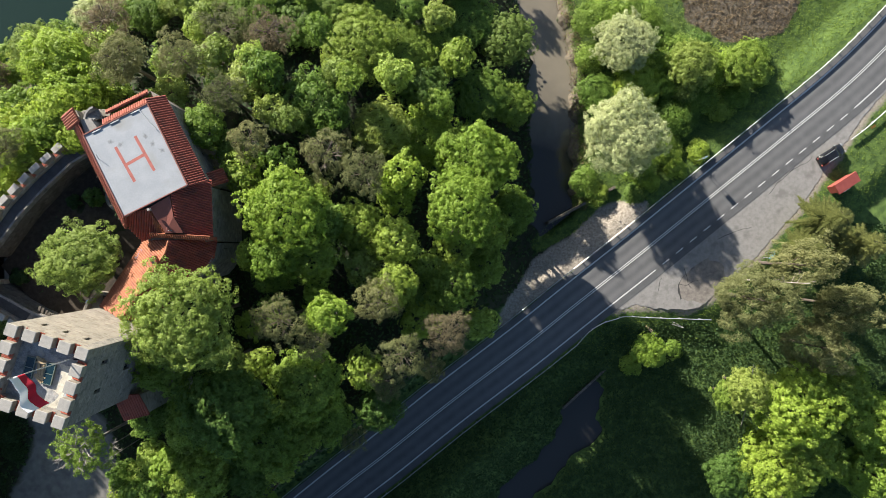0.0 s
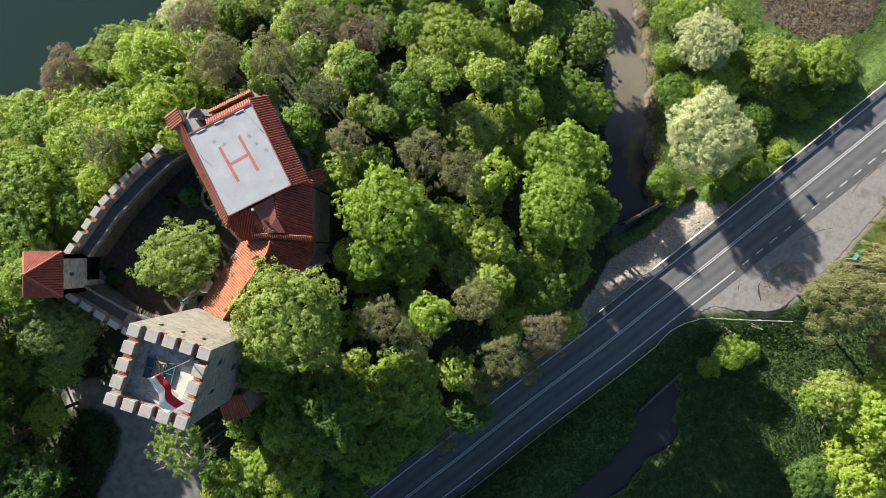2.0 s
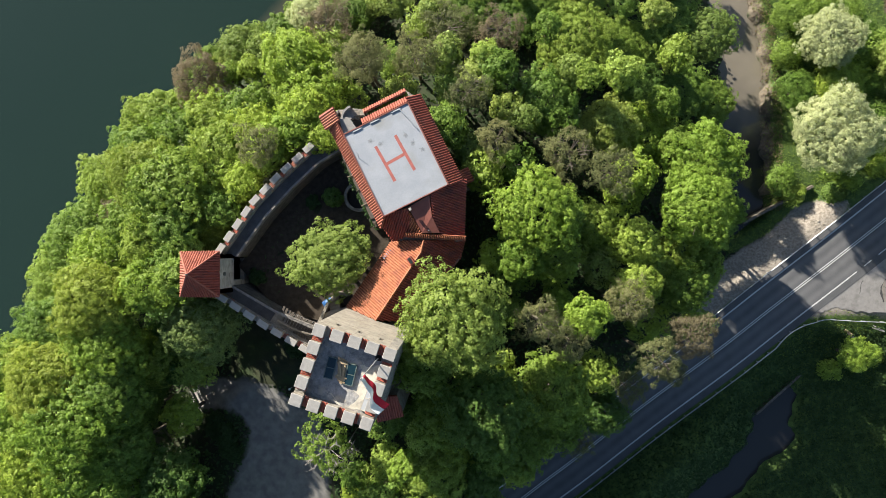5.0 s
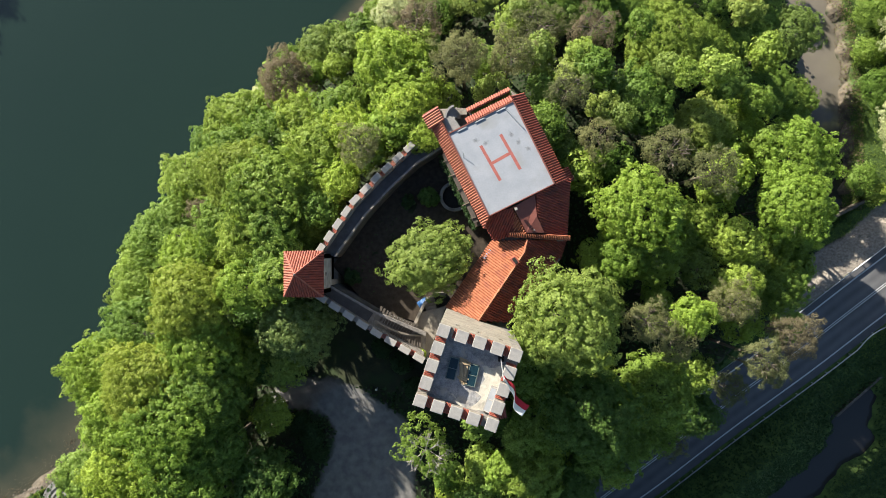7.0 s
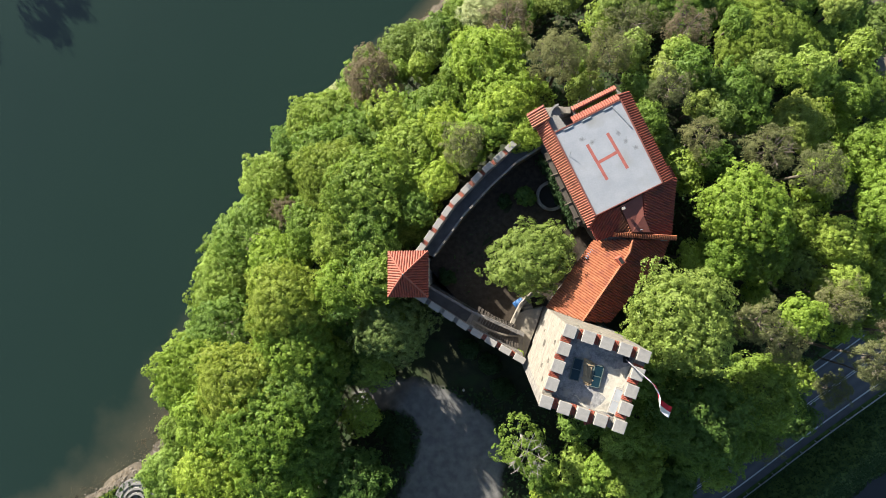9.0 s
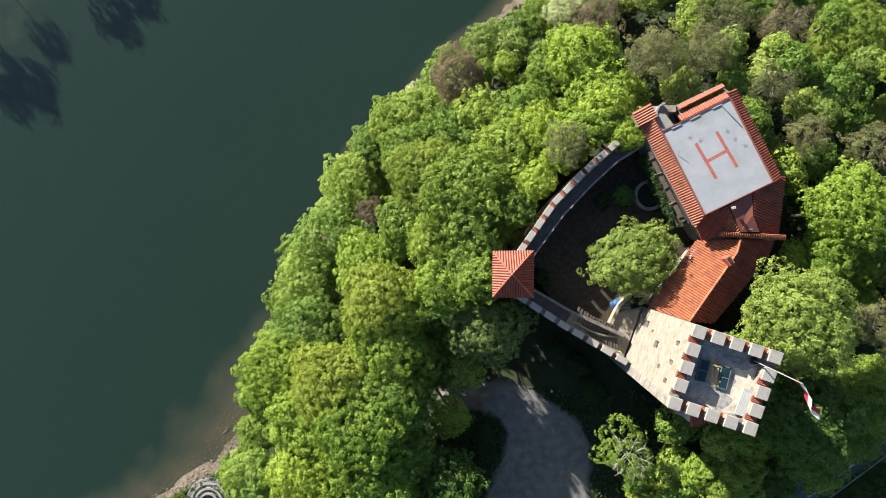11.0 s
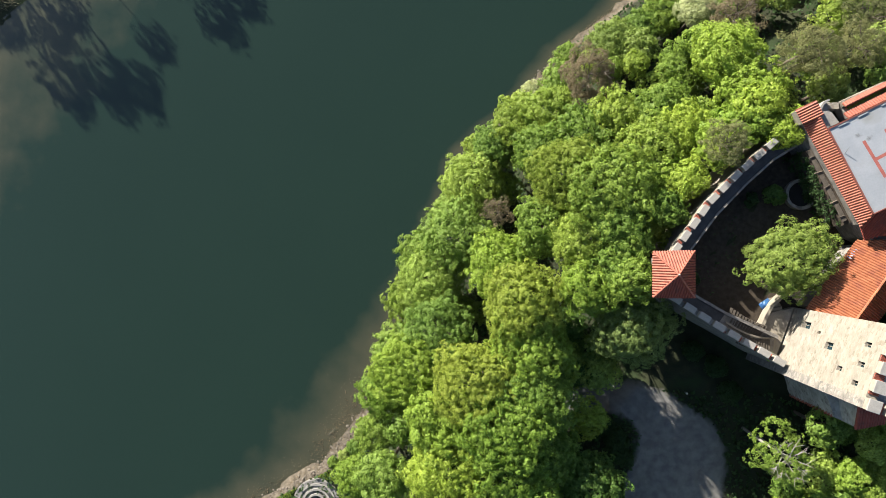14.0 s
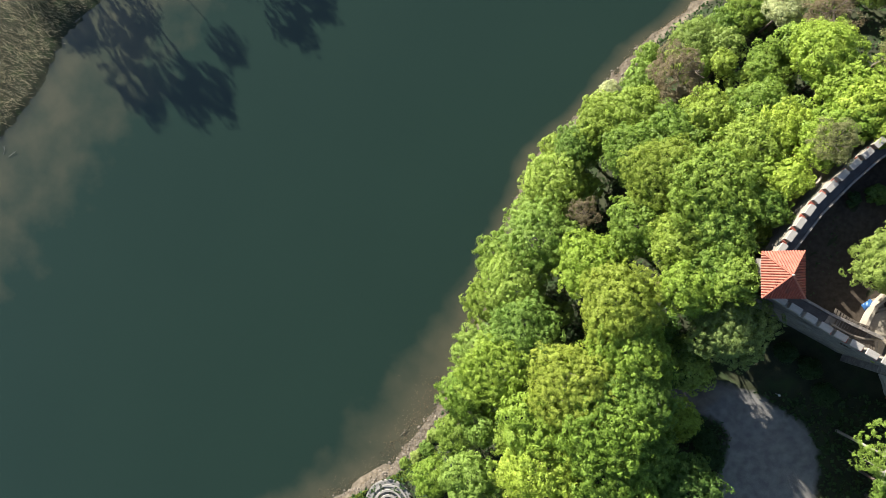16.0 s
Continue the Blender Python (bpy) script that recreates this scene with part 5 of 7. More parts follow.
U(tiles("roof", [(-29.3, 5.85, 29.55), (-27.2, 6.95, 29.6), (-25.6, 7.65, 28.0), (-25.5, 1.1, 27.6), (-28.25, 1.7, 28.5), (-29.1, 3.5, 29.2)], M["tile_shaded"], south, (0.9, -0.3, -0.5), label="red clay tile slope"))
U(tiles("roof", [(-31.7, 4.3, 29.5), (-30.1, 1.7, 28.8), (-31.4, 1.7, 28.2)], M["tile"], south, (-0.5, -0.8, -0.4)))
slab = bmesh.new()
prism(slab, [(-31.6, 4.45), (-30.15, 1.75), (-28.25, 1.75), (-29.1, 3.5), (-29.35, 5.75)], 28.0, [29.62, 29.0, 28.9, 29.4, 29.66])
U(part("valley", slab, M["sheet"], south, "plain brown sheet-metal roof valley"))
U(tiles("roof", [(-32.0, 1.75, 28.95), (-25.45, 1.35, 28.75), (-25.45, 0.95, 28.5), (-32.0, 1.35, 28.7)], M["tile"], south, (0.06, -1, -0.4), 0.24))
rim_b = wall_part(south, "parapet", prismed([(-32.0, 1.3), (-25.5, 0.95), (-25.5, 1.35), (-32.0, 1.75)], 26.5, 28.65), M["brick"])
U(part("vent", boxed((0.28, 0.28, 0.5), pose(-31.35, 4.2, 30.1, 0, 0, 20), 0.02), M["cap"], south, "pale vent stub"))
U(part("vent", rodded((-29.4, 2.0, 29.1), (-29.4, 2.0, 29.9), 0.05), M["steel"], south))

# the wing between hall and keep
wing = thing("castle_wing", "long castle wing with a bright orange clay-tiled pitched roof", "building", (-33, -3, 12))
bpy.context.view_layer.update()
U2 = lambda ob: under(ob, wing)  # noqa: E731
wall_part(wing, "wall", prismed([(-33.4, 0.4), (-38.4, -6.3), (-35.2, -7.8), (-31.9, -7.4), (-28.2, -3.5), (-26.2, -1.2), (-25.9, 0.7)], 9, 26.1), M["grey"], "rubble stone wall")
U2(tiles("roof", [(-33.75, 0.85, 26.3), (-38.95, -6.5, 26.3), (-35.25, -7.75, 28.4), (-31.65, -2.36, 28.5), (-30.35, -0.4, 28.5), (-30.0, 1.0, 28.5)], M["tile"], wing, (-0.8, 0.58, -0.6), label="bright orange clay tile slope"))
U2(tiles("roof", [(-30.0, 1.0, 28.5), (-30.35, -0.4, 28.5), (-31.65, -2.36, 28.5), (-35.25, -7.75, 28.4), (-32.2, -8.0, 26.3), (-28.0, -3.4, 26.2), (-25.9, -1.1, 26.2), (-25.6, 1.0, 26.3)], M["tile_shaded"], wing, (0.83, -0.45, -0.6), label="red clay tile slope, coloured darker for shade"))
U2(ridge("ridge_tiles", [(-35.25, -7.75, 28.48), (-31.65, -2.36, 28.58), (-30.35, -0.4, 28.58), (-30.0, 1.0, 28.56)], M["tile"], wing))
ch = U2(part("chimney", boxed((0.6, 0.95, 1.5), pose(-31.4, -1.25, 28.6, 0, 0, 35), 0.03), M["brick"], wing, "brick chimney stub with a black slab for its dark flue"))
# black slab painted in place of the shade inside the flue
under(part("chimney_cap", boxed((0.36, 0.7, 0.06), pose(-31.4, -1.25, 29.36, 0, 0, 35), 0.02), M["dark"], ch), ch)

# the corner turret
turret = thing("corner_turret", "small square stone turret with a pyramid roof of red tiles", "tower", (-54.2, -2.75, 10))
bpy.context.view_layer.update()
TC = [(-55.55, -4.85), (-51.95, -4.85), (-51.95, -0.55), (-55.55, -0.55)]
for k, (a, b) in enumerate(zip(TC, TC[1:] + TC[:1])):
    holes = [(1.9, 2.3, 28.0, 28.8), (1.3, 3.8, 22.6, 25.8)] if k == 1 else ([(1.6, 2.1, 25.5, 26.4)] if k in (0, 2) else [])
    wall_part(turret, "wall", pierced(a, b, 8, 30.0, 0.5, holes), M["pale_rubble"] if k == 1 else M["grey"], "rubble wall with small openings")
# near-black floor colour stands in for the shade inside
wall_part(turret, "inner_floor", boxed((3.4, 3.9, 0.2), pose(-54.1, -2.8, 24.8)), M["dark"])
ap = (-54.15, -2.65, 32.6)
# east and south slopes take the tile colour with shade in it
for a, b, mm in (((-56.0, -5.1), (-56.0, -0.35), "tile_pink"), ((-56.0, -0.35), (-51.8, -0.25), "tile_pink"), ((-51.8, -0.25), (-51.8, -5.1), "tile_shaded"), ((-51.8, -5.1), (-56.0, -5.1), "tile_shaded")):
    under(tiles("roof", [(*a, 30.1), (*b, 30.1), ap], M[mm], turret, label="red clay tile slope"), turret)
    under(ridge("hip_tiles", [(*a, 30.2), (ap[0], ap[1], ap[2] + 0.08)], M["tile_pink"], turret, 0.1), turret)
wall_part(turret, "finial", rodded((ap[0], ap[1], 32.5), (ap[0], ap[1], 33.05), 0.14, 0.05), M["cap"], "pale finial")

# curtain walls with wall-walks
NW_OUT = [(-53.4, -0.3), (-49.5, 5.3), (-46.5, 8.4), (-42.7, 11.85), (-39.9, 13.9)]
NW_IN = [(-51.4, -0.9), (-48.0, 3.75), (-45.0, 6.95), (-42.2, 9.55), (-38.9, 11.6)]
curtain = thing("curtain_wall", "stone curtain wall with battlements and a dark wall-walk above the lake", "wall", (-46, 7, 10))
bpy.context.view_layer.update()
# split in two, so the shaded inner face is darker by colour
nw_mid = [(a[0] * 0.5 + b[0] * 0.5, a[1] * 0.5 + b[1] * 0.5) for a, b in zip(NW_OUT, NW_IN)]
wall_part(curtain, "wall", prismed(NW_OUT + nw_mid[::-1], 9, 26.2), M["cream"], "cream rubble outer wall")
wall_part(curtain, "wall", prismed(nw_mid + NW_IN[::-1], 9, 26.2), M["dirty_dark"], "dirty brown rubble inner wall, coloured darker for shade")
wall_part(curtain, "walkway", prismed([(a[0] * 0.62 + b[0] * 0.38, a[1] * 0.62 + b[1] * 0.38) for a, b in zip(NW_OUT, NW_IN)] + [(a[0] * 0.08 + b[0] * 0.92, a[1] * 0.08 + b[1] * 0.92) for a, b in zip(NW_OUT, NW_IN)][::-1], 26.1, 26.26), M["walk"], "dark walkway")
out_in = [(a[0] * 0.64 + b[0] * 0.36, a[1] * 0.64 + b[1] * 0.36) for a, b in zip(NW_OUT, NW_IN)]
wall_part(curtain, "parapet", prismed(NW_OUT + out_in[::-1], 25.6, 26.75), M["cream"])
in_out = [(a[0] * 0.1 + b[0] * 0.9, a[1] * 0.1 + b[1] * 0.9) for a, b in zip(NW_OUT, NW_IN)]
wall_part(curtain, "inner_kerb", prismed(in_out + [(x + 0.004, y - 0.004) for x, y in NW_IN][::-1], 25.6, 26.36), M["grey"], "low worn kerb wall")
rim(NW_OUT[:4], -1, 26.75, 27.6, 1.15, 0.64, 0.5, curtain, "pale concrete merlon cap")

S_OUT = [(-53.5, -5.4), (-48.17, -8.84), (-41.5, -12.75)]
S_IN = [(-52.2, -4.0), (-47.0, -7.0), (-41.2, -9.6)]
curtain2 = thing("curtain_wall", "stone curtain wall with pale merlons between turret and keep", "wall", (-47, -8, 10))
bpy.context.view_layer.update()
wall_part(curtain2, "wall", prismed(S_OUT + S_IN[::-1], 9, [26.0, 25.6, 24.2, 24.2, 25.6, 26.0]), M["grey"], "grey rubble wall")
s_mid = [(a[0] * 0.7 + b[0] * 0.3, a[1] * 0.7 + b[1] * 0.3) for a, b in zip(S_OUT, S_IN)]
wall_part(curtain2, "walkway", prismed(s_mid[:2] + S_IN[:2][::-1], 25.5, [26.05, 25.66, 25.66, 26.05]), M["walk"], "dark walkway")
wall_part(curtain2, "parapet", prismed(S_OUT + s_mid[::-1], 24.0, [26.5, 26.3, 25.9, 25.9, 26.3, 26.5]), M["grey"])
s_in2 = [(a[0] * 0.13 + b[0] * 0.87, a[1] * 0.13 + b[1] * 0.87) for a, b in zip(S_OUT, S_IN)]
wall_part(curtain2, "inner_kerb", prismed(s_in2 + S_IN[::-1], 24.0, [26.3, 26.0, 25.0, 25.0, 26.0, 26.3]), M["grey"], "worn grey kerb wall")
rim(S_OUT, 1, 26.3, 27.2, 1.25, 0.64, 0.48, curtain2, "pale concrete merlon cap", lambda q: -0.35 * (q.x + 53.5) / 12)


def ramp_z(x):
    return 25.6 + (x + 48.2) / 6.7 * -1.4


def timber_steps():
    """Two fans of timber treads, with a thin kerb between them, that come down the wall-walk to the landing."""
    s = thing("timber_steps", "broad winding flight of dark weathered plank steps on the wall-walk", "stairs", (-44.4, -9.2, 24.0))
    for (x0, y0), (x1, y1), wide, n, t0, t1 in (((-46.5, -7.3), (-42.7, -9.2), 1.55, 13, -20, -38), ((-45.4, -10.0), (-41.95, -10.75), 1.2, 12, -28, 2)):
        plank = mesh_of(boxed((0.27, wide, 0.07), None, 0.012), "tread")
        plank.materials.append(M["darkwood"])
        for i in range(n):
            a = i / (n - 1)
            x, y = x0 + (x1 - x0) * a, y0 + (y1 - y0) * a - 0.25 * math.sin(math.pi * a)
            p = part("tread", plank, None, s)
            p.matrix_basis = pose(x + 44.4, y + 9.2, ramp_z(x) + 0.13 - 24.0 + 0.02 * (i % 2), 0, 0, t0 + (t1 - t0) * a)
    kerb = [Vector((x, y, ramp_z(x))) for x, y in ((-47.0, -8.15), (-45.6, -8.95), (-44.4, -9.5), (-43.0, -9.85), (-41.7, -10.0))]
    kerb = smooth(kerb, 4)
    v, f = [], []
    for p, q in zip(offset(kerb, 0.09), offset(kerb, -0.09)):
        v += [(r.x + 44.4, r.y + 9.2, r.z - 24.0 + h) for r, h in ((p, -0.3), (p, 0.38), (q, 0.38), (q, -0.3))]
    for k in range(len(kerb) - 1):
        f += [(k * 4 + j, k * 4 + j + 1, k * 4 + j + 5, k * 4 + j + 4) for j in range(3)]
    f += [(0, 1, 2, 3), tuple(len(v) - 1 - j for j in range(4))]
    part("kerb", raw("kerb", v, f), M["flag"], s, "thin pale masonry kerb between the flights")


timber_steps()


def stone_stairs():
    s = thing("stone_stairs", "short flight of pale stone steps from the landing to the courtyard", "stairs", (-40.85, -6.45, 20.4), 14)
    for i in range(5):
        part("step", boxed((1.25, 0.36, 2.75 + i * 0.19), pose(0, 0.72 - i * 0.36, (2.75 + i * 0.19) / 2), 0.02), M["flag"], s)


def landing():
    s = thing("courtyard_landing", "worn pale paved landing by the keep with a low parapet", "landing", (-41.8, -8.3, 20.2))
    loc = lambda pts: [(x + 41.8, y + 8.3) for x, y in pts]  # noqa: E731
    part("paving", prismed(loc([(-42.5, -8.7), (-41.7, -7.35), (-40.3, -7.0), (-38.95, -6.6), (-41.2, -12.9), (-41.9, -12.6), (-41.8, -10.2)]), 0, 3.75), M["flag"], s, "worn pale stone paving")
    part("parapet", prismed(loc([(-42.75, -8.6), (-42.4, -8.75), (-41.35, -6.45), (-41.65, -6.3)]), 0, 4.15), M["flag"], s, "low pale parapet")
    part("parapet", prismed(loc([(-41.65, -6.3), (-41.35, -6.45), (-40.15, -5.3), (-40.3, -5.0)]), 0, 4.3), M["flag"], s, "low pale parapet")
    part("parapet", prismed(loc([(-40.3, -5.0), (-40.15, -5.3), (-39.1, -5.45), (-39.0, -5.15)]), 0, 4.3), M["flag"], s, "low pale parapet")


landing()
stone_stairs()


def well():
    s = thing("stone_well", "round stone well in the courtyard with a black disc for its shaded inside", "well", (-38.0, 6.15, 23.05))
    bm = bmesh.new()
    n, ring = 24, []
    for i in range(n):
        a = 2 * math.pi * i / n
        ring.append([bm.verts.new((math.cos(a) * r, math.sin(a) * r, z)) for r, z in ((1.75, 0), (1.75, 0.7), (1.4, 0.7), (1.4, 0.0))])
    for i in range(n):
        for j in range(3):
            bm.faces.new((ring[i][j], ring[(i + 1) % n][j], ring[(i + 1) % n][j + 1], ring[i][j + 1]))
    part("ring", bm, M["grey"], s)
    # black disc takes the place of shade in the well
    part("cover", rodded((0, 0, 0.05), (0, 0, 0.15), 1.4, 1.4, 20), M["dark"], s)


well()


def tarp():
    s = thing("blue_tarpaulin", "crumpled bright blue tarpaulin on the wing's roof edge", "tarpaulin", (-34.3, -0.5, 26.62), 54)
    v = [(i * 0.16 - 0.72, j * 0.09 - 0.18, 0.1 * noise.noise(Vector((i * 0.7, j * 0.7, 3))) - (j - 2) * 0.06) for i in range(10) for j in range(5)]
    f = [(i * 5 + j, i * 5 + j + 1, i * 5 + j + 6, i * 5 + j + 5) for i in range(9) for j in range(4)]
    c = part("sheet", raw("sheet", v, f), M["tarp"], s)
    c.modifiers.new("cloth", "SOLIDIFY").thickness = 0.02


tarp()


def blue_sheet():
    """A crumpled blue sheet thrown over a small heap by the steps."""
    s = thing("blue_sheet", "crumpled dark blue plastic sheet on the courtyard floor", "tarpaulin", (-41.7, -6.33, 23.08), 35)
    v = [(i * 0.14 - 0.63, j * 0.13 - 0.45, 0.3 * math.exp(-((i - 4.5) / 3.2) ** 2 - ((j - 3.5) / 2.6) ** 2) + 0.09 * noise.noise(Vector((i * 0.8, j * 0.8, 9))) + 0.05) for i in range(10) for j in range(8)]
    f = [(i * 8 + j, i * 8 + j + 1, i * 8 + j + 9, i * 8 + j + 8) for i in range(9) for j in range(7)]
    part("sheet", raw("sheet", v, f), M["bluesheet"], s).modifiers.new("cloth", "SOLIDIFY").thickness = 0.02
    part("heap", boxed((0.7, 0.5, 0.22), pose(0, 0, 0.1), 0.06), M["soil"], s)


blue_sheet()


def gallery():
    """A narrow timber ledge on brackets under the hall's courtyard eave, above an added dark leafy bank that stands in
    for shade.
    """
    g = thing("timber_gallery", "narrow weathered timber ledge on brackets under the hall's eave", "gallery", hp(-5.15, -0.6, 20.4), MT - 1)
    # dark base and leaves are added to imitate shade on the hall's wall
    part("bank", prismed([(-0.3, -4.6), (0.55, -4.6), (0.55, 4.2), (-0.2, 4.2)], 0, [6.5, 6.9, 6.9, 6.5]), M["soil"], g, "dark earth-coloured base added in place of shade on the wall")
    rng = np.random.default_rng(19)
    c = np.stack([rng.uniform(-0.5, -0.1, 220), rng.uniform(-4.6, 4.2, 220), rng.uniform(0.2, 6.6, 220)], 1)
    v, f = sprays(rng, c, unit(rng.normal(0, 0.4, c.shape) + (0, 0, 1)), rng.uniform(0.25, 0.5, 220), 30, 0.2)
    part("ivy", fast_mesh("ivy", v, f), M["weed"], g, "dark green leaves added to darken the base")
    part("deck", boxed((0.5, 8.4, 0.1), pose(0.0, 0, 6.95), 0.02), M["darkwood"], g)
    for i in range(5):
        y = -3.6 + i * 1.75
        part("bracket", boxed((0.7 + 0.15 * (i % 2), 0.1, 0.12), pose(-0.1 - 0.1 * (i % 2), y, 7.06, 0, 0, 8 * (i % 3) - 8), 0.02), M["oldwood"] if i % 2 else M["darkwood"], g)



def path_lamp():
    e = thing("path_lamp", "small white globe lamp on a short post", "lamp", (-48.3, -18.2, float(height(-48.3, -18.2))))
    part("post", rodded((0, 0, 0), (0, 0, 1.0), 0.05), M["steel"], e)
    bm = bmesh.new()
    bmesh.ops.create_icosphere(bm, subdivisions=2, radius=0.16, matrix=pose(0, 0, 1.1))
    part("globe", bm, M["white"], e, "white globe")


path_lamp()


def pad_stains():
    """Grey scuffs on the landing deck."""
    for x, y, r, k in ((-1.49, 2.81, 0.75, 5), (-0.62, 2.13, 0.9, 6), (2.55, 0.78, 1.05, 7), (2.16, 1.94, 0.7, 8), (3.03, -0.19, 0.75, 9)):
        rnd = random.Random(k)
        v = [(0, 0, 0)] + [(r * rnd.uniform(0.5, 1.2) * math.cos(a * 0.2618), r * rnd.uniform(0.4, 0.9) * math.sin(a * 0.2618), 0) for a in range(24)]
        me = raw("stain", v, [(0, 1 + i, 1 + (i + 1) % 24) for i in range(24)])
        o = part("stain", me, M["scuff"], deck, "faint grey rubber scuff")
        under(o, deck)
        o.matrix_basis = pose(*hp(x, y, 29.9031 + 0.0002 * k), 0, 0, MT + k * 40)


pad_stains()


def proud_stones():
    """Rough facing stones that stand proud of the keep's walls."""
    rnd = random.Random(77)
    shapes = {}
    for kind in ("grey", "cream"):
        shapes[kind] = []
        for k in range(5):
            bm = boxed((rnd.uniform(0.34, 0.7), 0.14, rnd.uniform(0.2, 0.32)), None, 0.035)
            for v in bm.verts:
                v.co += Vector((rnd.uniform(-1, 1), rnd.uniform(-0.6, 0.6), rnd.uniform(-1, 1))) * 0.03
            me = mesh_of(bm, "stone")
            me.materials.append(M[kind])
            shapes[kind].append(me)
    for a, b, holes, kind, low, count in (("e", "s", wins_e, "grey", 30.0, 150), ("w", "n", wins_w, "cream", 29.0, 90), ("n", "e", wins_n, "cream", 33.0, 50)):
        pa, pb = Vector((*K[a], 0)), Vector((*K[b], 0))
        u = (pb - pa).normalized()
        n = Vector((u.y, -u.x, 0))
        turn = math.degrees(math.atan2(u.y, u.x))
        made, used = 0, []
        while made < count:
            s_, z = rnd.uniform(0.4, (pb - pa).length - 0.4), low + 0.3 * int(rnd.uniform(0, (39.2 - low) / 0.3))
            if any(h[0] - 0.4 < s_ < h[1] + 0.4 and h[2] - 0.25 < z < h[3] + 0.25 for h in holes) or any(abs(s_ - c) < 0.55 and abs(z - d) < 0.2 for c, d in used):
                used.append((-99, -99))
                if len(used) > 4000:
                    break
                continue
            used.append((s_, z))
            q = pa + u * s_ - n * -0.0
            out_n = -n if (q + n - Vector((-36.4, -11.4, 0))).length < (q - n - Vector((-36.4, -11.4, 0))).length else n
            q = q + out_n * (rnd.uniform(-0.05, -0.02) if kind == "grey" else rnd.uniform(-0.067, -0.045))
            o = under(part("stone", rnd.choice(shapes[kind]), None, keep), keep)
            o.matrix_basis = pose(q.x, q.y, z, 0, rnd.uniform(-3, 3), turn)
            made += 1


proud_stones()

# ---- trees ----
def unit(v):
    return v / (np.linalg.norm(v, axis=-1, keepdims=True) + 1e-9)


def sprays(rng, centres, facing, radii, per, size, jitter=0.3, flat=0.7, slim=0.7):
    """Leaf sprays: small domes of leaves round each centre that face outwards; returns vertices and faces."""
    n = len(centres) * per
    c, u, r = np.repeat(centres, per, 0), np.repeat(facing, per, 0), np.repeat(radii, per)
    d = unit(unit(rng.normal(size=(n, 3))) + 0.62 * u)
    off = d * (r * rng.uniform(0.5, 1.12, n))[:, None]
    off -= u * ((1 - flat) * (off * u).sum(1))[:, None]
    p = c + off
    nrm = unit(0.75 * d + 0.5 * u + (0, 0, 0.12) + rng.normal(0, jitter, (n, 3)))
    a = unit(np.cross(nrm, rng.normal(size=(n, 3))))
    b = np.cross(nrm, a)
    s = (size * rng.uniform(0.65, 1.3, n))[:, None]
    v = np.stack([p - a * s * 0.6, p + a * s * 0.35 - b * s * 0.6 * slim, p + a * s * 0.45 + b * s * 0.55 * slim], 1).reshape(-1, 3)
    return v, np.arange(n * 3).reshape(-1, 3)


def fast_mesh(name, v, f):
    me = bpy.data.meshes.new(name)
    me.vertices.add(len(v))
    me.vertices.foreach_set("co", np.asarray(v, np.float32).reshape(-1))
    k = f.shape[1]
    me.loops.add(f.size)
    me.loops.foreach_set("vertex_index", f.reshape(-1).astype(np.int32))
    me.polygons.add(len(f))
    me.polygons.foreach_set("loop_start", np.arange(0, f.size, k, dtype=np.int32))
    me.update(calc_edges=True)
    return me


def shell_points(rng, count, low=-0.25, stray=0.1):
    """Evenly spread directions over the upper part of a ball, a little uneven."""
    i = np.arange(count) + 0.5
    z = 1 - (1 - low) * i / count
    a = i * 2.39996 + rng.uniform(0, 6.3)
    s = np.sqrt(np.clip(1 - z * z, 0, 1))
    p = np.stack([np.cos(a) * s, np.sin(a) * s, z], 1)
    return p + rng.normal(0, stray, p.shape)


def dome(rng, rad, tall, bumps, deep, gap, low=-0.4, inner=0.18):
    """Spray centres over a crown whose limbs swell into uneven lobes, with the way each one faces."""
    count = int(2 * math.pi * (1 - low) * rad * (0.55 * rad + 0.45 * tall) / gap**2)
    d = unit(shell_points(rng, count, low, 0.55 * gap / rad))
    limb = unit(shell_points(rng, bumps, -0.1, 0.22))
    width = rng.uniform(1.25, 1.95, bumps) / math.sqrt(bumps)
    rise = rng.uniform(0.5, 1.25, bumps)

    def reach(q):
        ang = np.arccos(np.clip(q @ limb.T, -1, 1))
        return 1 - deep + deep * (rise * np.exp(-((ang / width) ** 2) * 1.4)).max(1)

    k = reach(d) * np.where(rng.random(count) < inner, rng.uniform(0.72, 0.9, count), 0.93 + 0.2 * rng.random(count) ** 1.6)
    t = unit(np.cross(d, (0.3, 0.2, 1.0)))
    w = np.cross(d, t)
    slope_t = (reach(unit(d + 0.1 * t)) - reach(unit(d - 0.1 * t))) / 0.2
    slope_w = (reach(unit(d + 0.1 * w)) - reach(unit(d - 0.1 * w))) / 0.2
    face = unit(d - t * slope_t[:, None] - w * slope_w[:, None])
    size = np.array((rad, rad, tall))
    return d * k[:, None] * size, unit(face / size)


